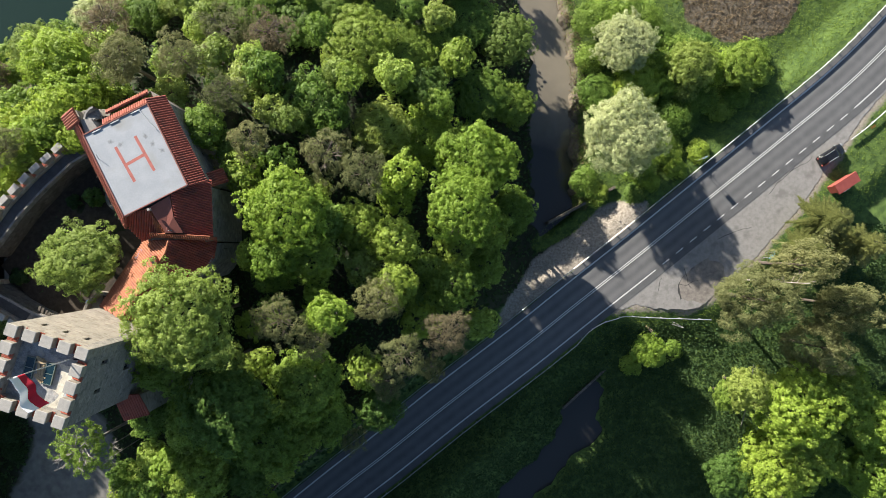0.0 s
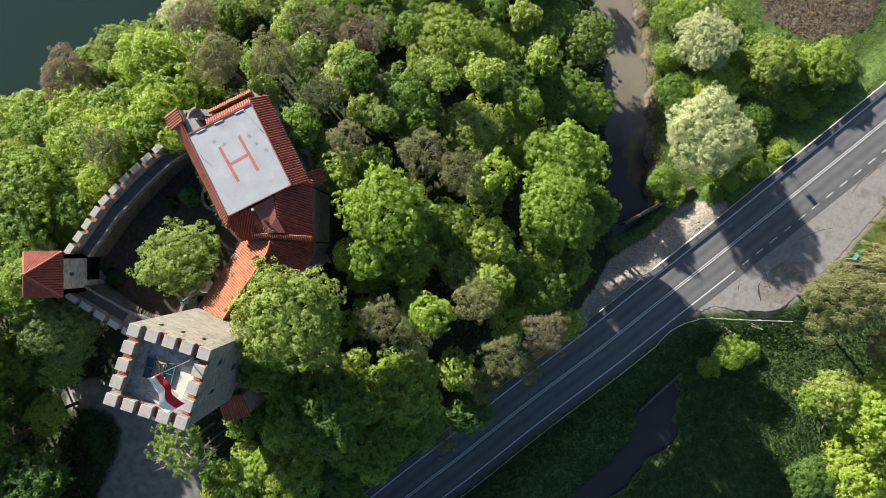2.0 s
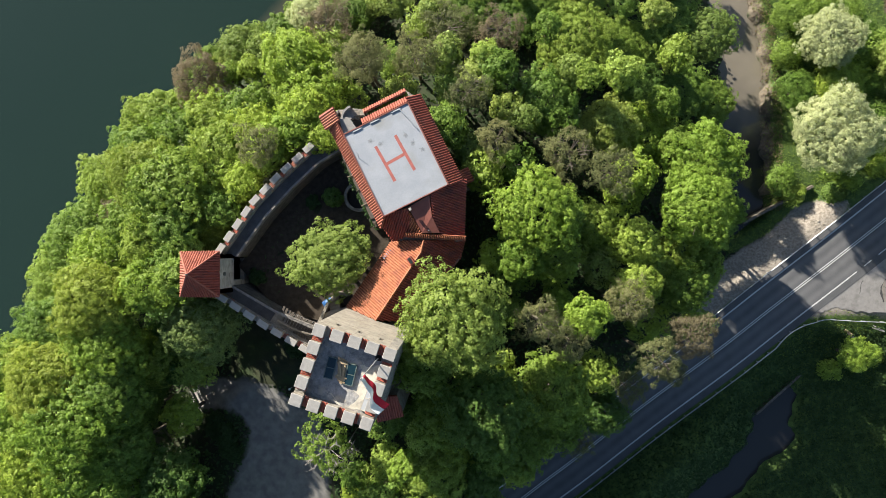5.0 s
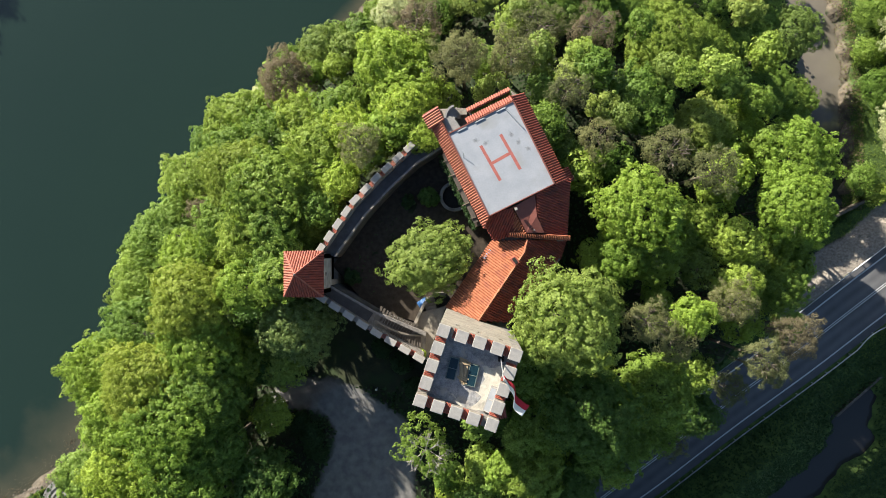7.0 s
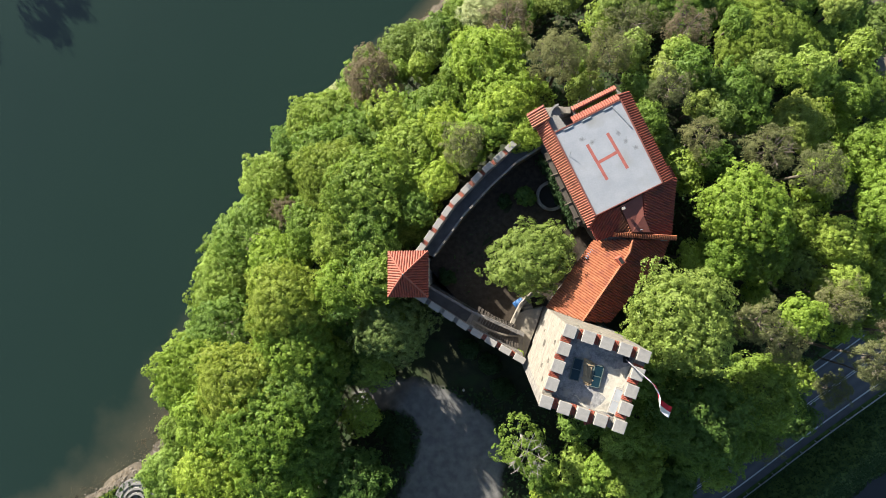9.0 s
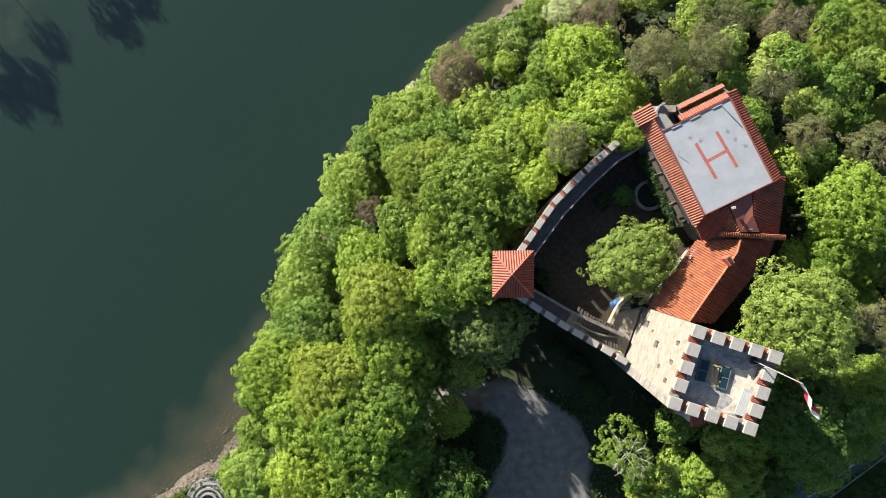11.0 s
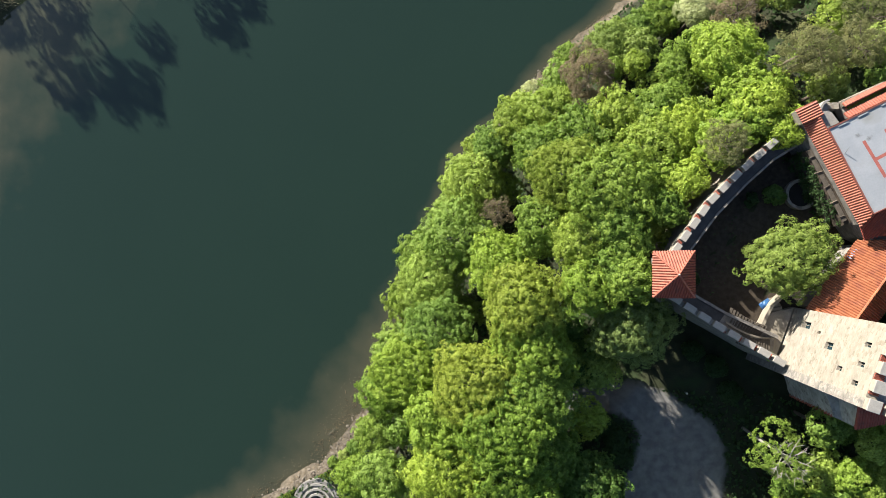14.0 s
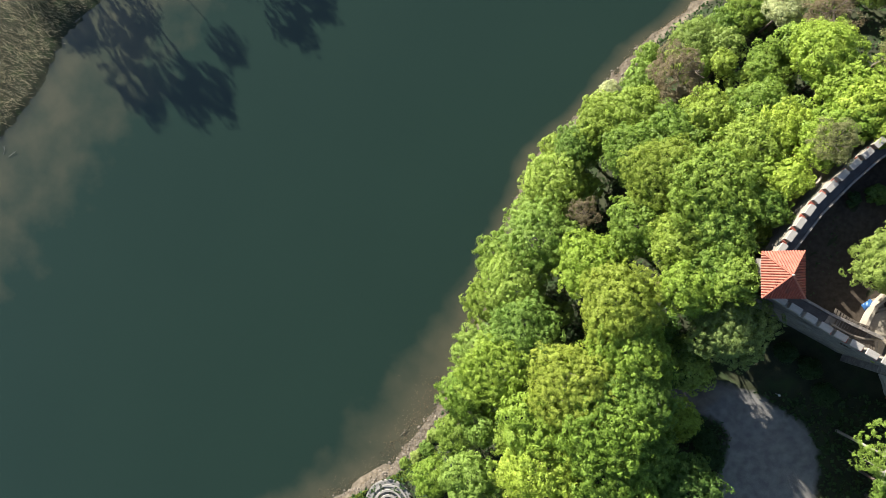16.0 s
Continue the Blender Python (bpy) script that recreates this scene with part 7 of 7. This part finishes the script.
def wood_pick(rng, n):
    x, y = rng.uniform(-112, 16, n), rng.uniform(-46, 44, n)
    d = 0.78 * (x - along(SHORE_E, y))
    k = (d > 1.0) & (along(CREEK, y) - x > 3.2) & (road_gap(x, y) > 5.0) & ~inside(x, y, TRACK) & ~inside(x, y, COURT) & ~inside(x, y, GRAVEL)
    k &= ~((x > -57) & (x < -28) & (y > -18) & (y < 17))
    return x[k], y[k]


def court_pick(rng, n):
    x, y = rng.uniform(-52, -34, n), rng.uniform(-8, 10, n)
    k = inside(x, y, [(-50, -2), (-46.5, 3.6), (-42, 8), (-44, 2), (-44.5, -3), (-48, -5.5)])
    return x[k], y[k]


def reed_pick(rng, n):
    x, y = rng.uniform(-200, -140, n), rng.uniform(8, 52, n)
    w = 0.78 * (along(SHORE_W, y) - x)
    k = w + rng.normal(0, 0.5, n) > 0.3
    return x[k], y[k]


def dry_pick(rng, n):
    x, y = rng.uniform(35, 58, n), rng.uniform(31, 44, n)
    k = inside(x, y, BARE)
    return x[k], y[k]


def bank_pick(rng, n):
    y = rng.uniform(6, 44, n)
    x = along(CREEK, y) + rng.uniform(2.9, 5.4, n)
    return x, y


def shore_grass_pick(rng, n):
    y = rng.uniform(-46, -31.5, n)
    d = rng.uniform(1.6, 4.2, n)
    x = along(SHORE_E, y) + d / 0.78
    k = np.hypot(x + 100.9, y + 40.6) > 4.1
    return x[k], y[k]


scatter("shore_grass", "bright green grass band above the sandy shore", "grass", 9000, shore_grass_pick, 0.26, "grass", 111, 0.35, 0.2, 0.15)
scatter("meadow_grass", "bright green uneven meadow grass by the road", "grass", 115000, meadow_pick, 0.24, "grass", 101, 0.3, 0.2, 0.12)
scatter("verge_grass", "green grass along the lay-by's edge", "grass", 46000, verge_pick, 0.24, "grass", 102, 0.3, 0.2, 0.1)
scatter("weed_cover", "dense low dark green weeds on the creek side", "weeds", 120000, weed_pick, 0.3, "weed", 103, 0.7, 0.6, 0.3)
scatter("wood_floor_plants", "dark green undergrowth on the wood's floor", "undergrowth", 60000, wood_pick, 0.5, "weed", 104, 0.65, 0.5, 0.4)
scatter("courtyard_weeds", "dark green weeds in the courtyard", "weeds", 700, court_pick, 0.3, "weed", 105, 0.4, 0.4, 0.15)
scatter("dry_reeds", "matted pale dry reeds on the far bank", "reeds", 42000, reed_pick, 0.75, "reed", 106, 0.045, lift=0.1, tall=1.5)
scatter("dry_stems", "flattened brown dead stems on bare soil", "dead plants", 7000, dry_pick, 0.55, "drystem", 107, 0.16, 0.3, 0.15)
scatter("bank_stems", "brown stems and litter along the creek bank", "dead plants", 2600, bank_pick, 0.4, "drystem", 108, 0.2, 0.3, 0.12)



def debris_pick(rng, n):
    y = rng.uniform(-44, -20, n)
    x = along(SHORE_E, y) + rng.normal(-0.6, 1.9, n)
    return x, y


def north_pick(rng, n):
    y = rng.uniform(4, 40, n)
    return along(SHORE_E, y) + rng.normal(0.3, 0.5, n), y


scatter("shore_debris", "dark twigs, leaves and clods washed up on the shore", "debris", 2600, debris_pick, 0.26, "drystem", 109, 0.22, 0.6, 0.06)
scatter("shore_litter", "dark leaf litter along the waterline", "debris", 1500, north_pick, 0.22, "drystem", 110, 0.3, 0.6, 0.05)


def pebbles(name, label, n, pick, size, material, seed):
    """Loose stones as low uneven pyramids, as one piece of stuff."""
    rng = np.random.default_rng(seed)
    x, y = pick(rng, n)
    m = len(x)
    z = height(x, y)
    r = size * rng.lognormal(0, 0.5, m)
    a0 = rng.uniform(0, 6.3, m)
    v = [np.stack([x + np.cos(a0 + k * 1.571) * r * rng.uniform(0.7, 1.2, m), y + np.sin(a0 + k * 1.571) * r * rng.uniform(0.7, 1.2, m), z - 0.02], 1) for k in range(4)]
    v.append(np.stack([x + r * rng.uniform(-0.3, 0.3, m), y + r * rng.uniform(-0.3, 0.3, m), z + r * rng.uniform(0.4, 0.8, m)], 1))
    v = np.stack(v, 1).reshape(-1, 3)
    f = np.concatenate([np.stack([np.arange(m) * 5 + k, np.arange(m) * 5 + (k + 1) % 4, np.arange(m) * 5 + 4], 1) for k in range(4)])
    return tagged(part(name, fast_mesh(name, v, f), M[material], None, label), category="stones", kind="stuff")


def gravel_pick(rng, n):
    x, y = rng.uniform(7, 33, n), rng.uniform(-15, 9, n)
    k = inside(x, y, GRAVEL) & (np.abs(road_gap(x, y)) > 5.0)
    return x[k], y[k]


def clod_pick(rng, n):
    y = rng.choice([rng.uniform(-46, -24, n), rng.uniform(2, 36, n)])
    return along(SHORE_E, y) + np.abs(rng.normal(0.2, 0.9, n)), y


pebbles("gravel_stones", "pale broken stones on the gravel by the creek's end", 6000, gravel_pick, 0.1, "flag", 120)
pebbles("shore_clods", "small brown stones and clods on the shore", 1500, clod_pick, 0.08, "rock", 121)

def bush(x, y, r, h, leaf, label, seed, base=None):
    rng = np.random.default_rng(seed)
    z = float(height(x, y)) if base is None else base
    if x > 15:
        r, h = r * 1.35, h * 1.25
    e = thing("bush", label, "bush", (x, y, z - 0.05), 0, "bushes")
    k = max(8, int(r * 10))
    c = shell_points(rng, k, 0.0) * (r * 0.75, r * 0.75, h * 0.65) * rng.uniform(0.6, 1.0, k)[:, None] + (0, 0, h * 0.25)
    v, f = sprays(rng, c, unit(c + (0, 0, 0.4)), rng.uniform(0.3, 0.55, k) * max(r * 0.8, 0.7), 95, 0.25, 0.4)
    part("foliage", fast_mesh("foliage", v, f), M[leaf], e)
    bm = bmesh.new()
    for i in range(4):
        a = i * 1.6 + rng.uniform(0, 1)
        rod(bm, (0, 0, -0.3), (math.cos(a) * r * 0.5, math.sin(a) * r * 0.5, h * 0.7), 0.05, 0.02, 5)
    part("stems", bm, M["bark"], e)


for i, (x, y, r, h, leaf) in enumerate((
    (21.6, 10.5, 2.0, 2.2, "green"), (23.5, 8.6, 1.8, 1.6, "green"), (30.5, 12.0, 2.2, 2.4, "green"), (34, 15.5, 2.4, 2.2, "green"), (31, 20.5, 2.2, 3.0, "green"), (29.6, 24.5, 2.2, 3.4, "bright"), (34.3, 15.5, 2.2, 2.2, "green"), (39.0, 14.8, 1.6, 1.4, "bright"), (35.6, 12.3, 1.5, 1.4, "bright"), (36.9, 24.2, 2.2, 3.2, "olive"), (42.5, 21.5, 1.8, 1.8, "green"), (31.5, 10.4, 1.6, 1.6, "bright"),
    (34.5, 20.0, 2.6, 3.0, "green"), (39, 23, 2.5, 2.6, "green"), (41.5, 27.8, 2.4, 3.4, "bright"), (34, 24.6, 1.8, 3.4, "bright"), (22.5, 29.5, 2.0, 2.6, "green"),
    (26, 21, 2.2, 2.5, "green"), (36, 30, 2.5, 3, "green"), (39, 31, 2.0, 2.2, "deep"), (28, 36.5, 2.4, 2.6, "green"), (45, 23.6, 2.0, 2.0, "green"), (37, 20.2, 2.0, 2.0, "deep"), (33, 28.4, 2.2, 3.0, "green"), (48.5, 27.0, 1.8, 2.0, "green"), (29.5, 8.6, 1.6, 1.4, "deep"),
    (24, 35.5, 2.4, 3, "green"), (31, 35.5, 2.6, 2.4, "green"), (33.5, 32.5, 2.0, 2.2, "green"), (48, 30.0, 2.0, 2.0, "green"), (29.0, -17.8, 1.5, 1.6, "bright"),
    (33.0, -17.2, 1.1, 1.3, "bright"), (35.5, -15.5, 1.4, 1.4, "green"), (-93.6, -29.5, 1.5, 1.2, "olive"), (-96.4, -33.0, 1.3, 0.9, "olive"),
    # dark weed leaf on the three bushes below the keep imitates shade
    (-57.0, -24.4, 2.2, 1.3, "weed"), (-58.8, -23.2, 2.0, 1.2, "weed"), (-56.4, -26.6, 1.8, 1.2, "weed"), (-45.0, -14.6, 1.7, 2.4, "weed"), (-43.2, -17.8, 1.8, 2.6, "weed"), (-47.5, -12.8, 1.6, 2.0, "weed"), (-41.0, 6.0, 1.4, 2.2, "deep"), (-50.2, -3.4, 1.1, 1.2, "weed"), (-43.4, 5.6, 0.9, 1.6, "weed"))):
    bush(x, y, r, h, leaf, "low leafy green bush", 200 + i)
for k, (x, y, r, hh) in enumerate(((-98.4, -34.2, 1.2, 0.8), (-94.6, -31.4, 1.5, 1.3))):
    bush(x, y, r, hh, "green", "low leafy green bush above the shore", 270 + k)
bush(-41.75, -12.1, 0.5, 0.6, "bright", "small green tuft growing at the foot of the keep", 260, 24.2)


gallery()


# ---- things by the road ----
def car(x, y, turn):
    e = thing("car", "black parked hatchback with a dark glazed roof", "car", (x, y, 2.97), turn)
    W = 1.78
    prof = ((-2.15, 0.5, 0.72), (-2.08, 0.72, 0.84), (-1.8, 0.86, 0.93), (-1.2, 0.97, 0.98), (-0.3, 1.0, 1.0), (0.9, 1.0, 1.0), (1.7, 0.98, 0.97), (2.02, 0.9, 0.9), (2.14, 0.6, 0.8))

    def loft(stations, section, material, name, label=""):
        bm = bmesh.new()
        rings = [[bm.verts.new((px, y * k, z)) for y, z in section(pz)] for px, pz, k in stations]
        n = len(rings[0])
        for a, b in zip(rings, rings[1:]):
            for j in range(n):
                bm.faces.new((a[j], b[j], b[(j + 1) % n], a[(j + 1) % n]))
        bm.faces.new(rings[0]), bm.faces.new(rings[-1][::-1])
        bmesh.ops.recalc_face_normals(bm, faces=bm.faces)
        for g in bm.faces:
            g.smooth = True
        return part(name, bm, material, e, label)

    half = W / 2
    loft(prof, lambda h: [(-half * 0.94, 0.25), (-half, 0.45), (-half, h * 0.75), (-half * 0.9, h * 0.95), (-half * 0.5, h), (half * 0.5, h), (half * 0.9, h * 0.95), (half, h * 0.75), (half, 0.45), (half * 0.94, 0.25)], M["black"], "body")
    top = ((-1.15, 0.99, 0.92), (-0.75, 1.22, 0.92), (-0.3, 1.42, 0.9), (0.5, 1.48, 0.9), (1.3, 1.42, 0.88), (1.75, 1.2, 0.86), (2.0, 0.97, 0.84))
    loft(top, lambda h: [(-0.82, 0.9), (-0.82 + 0.28 * (h - 0.9), h * 0.85 + 0.13), (-0.55, h), (0.55, h), (0.82 - 0.28 * (h - 0.9), h * 0.85 + 0.13), (0.82, 0.9)], M["tint"], "cabin", "dark tinted windows")
    part("roof_panel", boxed((1.5, 1.1, 0.05), pose(0.5, 0, 1.465), 0.02), M["black"], e)
    for s in (-1, 1):
        part("roof_rail", rodded((-0.3, s * 0.58, 1.53), (1.4, s * 0.56, 1.53), 0.025), M["steel"], e)
        part("mirror", boxed((0.14, 0.22, 0.12), pose(-0.75, s * 0.98, 1.0), 0.02), M["black"], e)
        part("headlight", boxed((0.2, 0.35, 0.12), pose(-2.07, s * 0.6, 0.72), 0.03), M["steel"], e, "clear headlight")
        part("tail_light", boxed((0.12, 0.3, 0.14), pose(2.12, s * 0.62, 0.78), 0.02), M["redpaint"], e, "red tail light")
        for px in (-1.35, 1.35):
            w = part("wheel", rodded((px, s * 0.72, 0.31), (px, s * 0.9, 0.31), 0.31, 0.31, 18), M["dark"], e)
            part("rim", rodded((px, s * 0.86, 0.31), (px, s * 0.915, 0.31), 0.19, 0.17, 12), M["steel"], w, "alloy rim")


car(59.1, 14.3, 32 + 180)


def kiosk():
    e = thing("trailer_canopy", "small red metal-roofed stall at the lay-by's edge", "stall", (60.6, 9.9, 2.9), 33)
    part("roof", prismed([(-1.9, -0.8), (1.9, -0.8), (1.9, 0.8), (-1.9, 0.8)], 1.9, [2.1, 2.1, 2.3, 2.3]), M["redpaint"], e, "faded red sheet roof")
    part("cabinet", boxed((3.4, 1.2, 1.9), pose(0, 0, 0.95), 0.03), M["redpaint"], e)
    part("sign_strip", boxed((1.2, 0.1, 0.25), pose(-0.6, -0.85, 1.95), 0.01), M["cap"], e)


kiosk()


def sign(x, y, turn, w=1.3, h=0.9, tall=2.4):
    e = thing("road_sign", "blue-green road sign board on two steel posts", "road sign", (x, y, 2.9), turn, "road signs")
    for s in (-1, 1):
        part("post", rodded((s * w * 0.35, 0, -0.2), (s * w * 0.35, 0, tall), 0.04), M["steel"], e)
    part("board", boxed((w, 0.05, h), pose(0, -0.06, tall - h / 2), 0.01), M["signblue"], e)
    part("rim_bar", boxed((w + 0.06, 0.03, 0.05), pose(0, -0.06, tall), 0.01), M["cap"], e)


sign(49.4, -0.9, 60)
sign(38.9, 13.6, 35, 0.7, 0.7, 3.4)


def plank_heap():
    rnd = random.Random(9)
    for x, y, a, l_, m_ in ((31.8, -12.4, -38, 1.3, "wood"), (32.4, -13.0, -42, 1.5, "cap"), (36.3, -11.9, -22, 1.9, "cap"), (65.8, 18.6, 30, 0.8, "orange")):
        e = thing("loose_plank", "loose painted board lying in the grass", "plank", (x, y, float(height(x, y)) + 0.35), a, "loose boards")
        for k in range(2):
            part("board", boxed((l_, 0.14, 0.05), pose(0, k * 0.2, rnd.uniform(-0.02, 0.05), 0, rnd.uniform(-4, 4), rnd.uniform(-8, 8)), 0.01), M[m_], e)


plank_heap()

# dead pale branches
def snag(x, y, z0, length, turn, seed):
    rnd = random.Random(seed)
    e = thing("dead_tree", "bare bleached dead tree with thin branches", "dead tree", (x, y, float(height(x, y)) - 0.2), turn, "dead trees")
    bm = bmesh.new()
    h = z0 - float(height(x, y))
    tip = Vector((length * 0.55, 0, h))
    rod(bm, (0, 0, 0), tip, 0.12, 0.035, 6)
    for i in range(9):
        a = Vector((0, 0, 0)).lerp(tip, 0.4 + 0.065 * i)
        b = a + Vector((rnd.uniform(-0.6, 1.4), rnd.uniform(-1.3, 1.3), rnd.uniform(0.1, 0.9)))
        rod(bm, a, b, 0.045, 0.012, 4)
        rod(bm, a.lerp(b, 0.5), b + Vector((rnd.uniform(-0.5, 0.5), rnd.uniform(-0.5, 0.5), 0.3)), 0.022, 0.008, 4)
    part("trunk", bm, M["palebark"], e)


snag(44.6, -4.6, 20.4, 1.6, 20, 3)


def leaning_trunk():
    """A slender bleached trunk that leans far over, with a few thin twigs near its tip."""
    rnd = random.Random(6)
    e = thing("dead_tree", "slender pale leaning trunk with thin bare twigs", "dead tree", (46.4, -27.8, 1.5), 0, "dead trees")
    tip = Vector((-3.6, 11.8, 10.5))
    line = [Vector((0, 0, 0)), tip * 0.45 + Vector((0.25, 0, 0)), tip]
    bm = rodded(line[0], line[1], 0.1, 0.07, 6)
    rod(bm, line[1], line[2], 0.07, 0.025, 6)
    for i in range(10):
        p = line[1].lerp(tip, 0.35 + 0.065 * i)
        q = p + Vector((rnd.uniform(-0.9, 0.9), rnd.uniform(0.1, 1.0), rnd.uniform(0.1, 0.7)))
        rod(bm, p, q, 0.025, 0.008, 4)
    part("trunk", bm, M["palebark"], e)


leaning_trunk()



def dead_twigs(x, y, z, turn, seed):
    """A spray of thin bare twigs at the end of a dead limb, on its own leaning stem."""
    rnd = random.Random(seed)
    g = float(height(x, y))
    e = thing("dead_tree", "slim leafless tree with a spray of thin grey twigs", "dead tree", (x, y, g - 0.2), turn, "dead trees")
    h = z - g
    bm = rodded((0, 0, 0), (0, 0, h), 0.07, 0.04, 5)
    for i in range(12):
        a = radians(rnd.uniform(-75, 75))
        p = Vector((0, 0, h - rnd.uniform(0, 1.2)))
        q = p + Vector((math.cos(a), math.sin(a), rnd.uniform(0.0, 0.5))) * rnd.uniform(0.8, 1.9)
        rod(bm, p, q, 0.032, 0.01, 4)
        for t in (0.45, 0.7):
            w = p.lerp(q, t)
            b = a + rnd.uniform(-0.9, 0.9)
            rod(bm, w, w + Vector((math.cos(b), math.sin(b), 0.2)) * rnd.uniform(0.4, 0.8), 0.018, 0.006, 4)
    part("stem", bm, M["deadwood"], e)


for k, (x, y, t) in enumerate(((-39.6, -23.4, -20), (-39.9, -25.0, -40))):
    dead_twigs(x, y, 23.6, t, 10 + k)


# ---- the shore ----
def rocks():
    rnd = random.Random(31)
    shapes = []
    for i in range(4):
        bm = bmesh.new()
        bmesh.ops.create_icosphere(bm, subdivisions=2, radius=1.0)
        for v in bm.verts:
            v.co *= 1 + 0.35 * noise.noise(v.co * 1.3 + Vector((i * 7, 0, 0)))
            v.co.z *= 0.6
        me = mesh_of(bm, "rock")
        me.materials.append(M["rock"])
        shapes.append(me)
    for i in range(110):
        y = rnd.choice((rnd.uniform(-41, -22), rnd.uniform(-41, -22), rnd.uniform(8, 34), rnd.uniform(-22, 34)))
        x = float(along(SHORE_E, y)) + rnd.uniform(-1.2, 1.6)
        o = part("rock", rnd.choice(shapes), None)
        s = rnd.uniform(0.08, 0.26)
        o.matrix_world = pose(x, y, max(float(height(x, y)), -0.1) + s * 0.1, rnd.uniform(-20, 20), 0, rnd.uniform(0, 360)) @ Matrix.Diagonal((s, s * rnd.uniform(0.6, 1.2), s, 1))
        tagged(o, "rough brown stone on the lake shore", "rock", "stones on the shore")


rocks()


def terrace_seats():
    """Curved stone seat rows by the water."""
    e = thing("curved_steps", "curved rows of pale stone steps above the shore", "steps", (-100.9, -40.6, 0.4), 0)
    for i in range(4):
        r = 3.9 - i * 0.75
        v, f = [], []
        n = 28
        for k in range(n + 1):
            a = radians(20 + 150 * k / n)
            for rr, z in ((r, 0.0), (r, 0.55 + i * 0.18), (r - 0.3, 0.55 + i * 0.18), (r - 0.3, 0.0)):
                v.append((math.cos(a) * rr, math.sin(a) * rr, z))
        for k in range(n):
            for j in range(3):
                f.append((k * 4 + j, k * 4 + j + 1, k * 4 + j + 5, k * 4 + j + 4))
        part("step", raw("step", v, f), M["cap"], e, "pale curved stone kerb")
    part("bed", rodded((0, 0, 0.0), (0, 0, 0.6), 3.7, 3.7, 36), M["worn"], e, "gravel bed between the kerbs")


terrace_seats()


def driftwood():
    rnd = random.Random(4)
    for x, y in ((-98.6, -29.3), (-97.0, -32.4), (-169.5, 17.8), (-168.0, 17.0)):
        e = thing("driftwood", "bleached branch lying in the shallows", "branch", (x, y, 0.08), rnd.uniform(0, 180), "driftwood")
        bm = rodded((-0.8, 0, 0), (0.8, 0.1, 0.12), 0.03, 0.012, 5)
        rod(bm, (0.1, 0, 0.05), (0.6, 0.5, 0.2), 0.03, 0.01, 4)
        part("branch", bm, M["deadwood"], e)


driftwood()
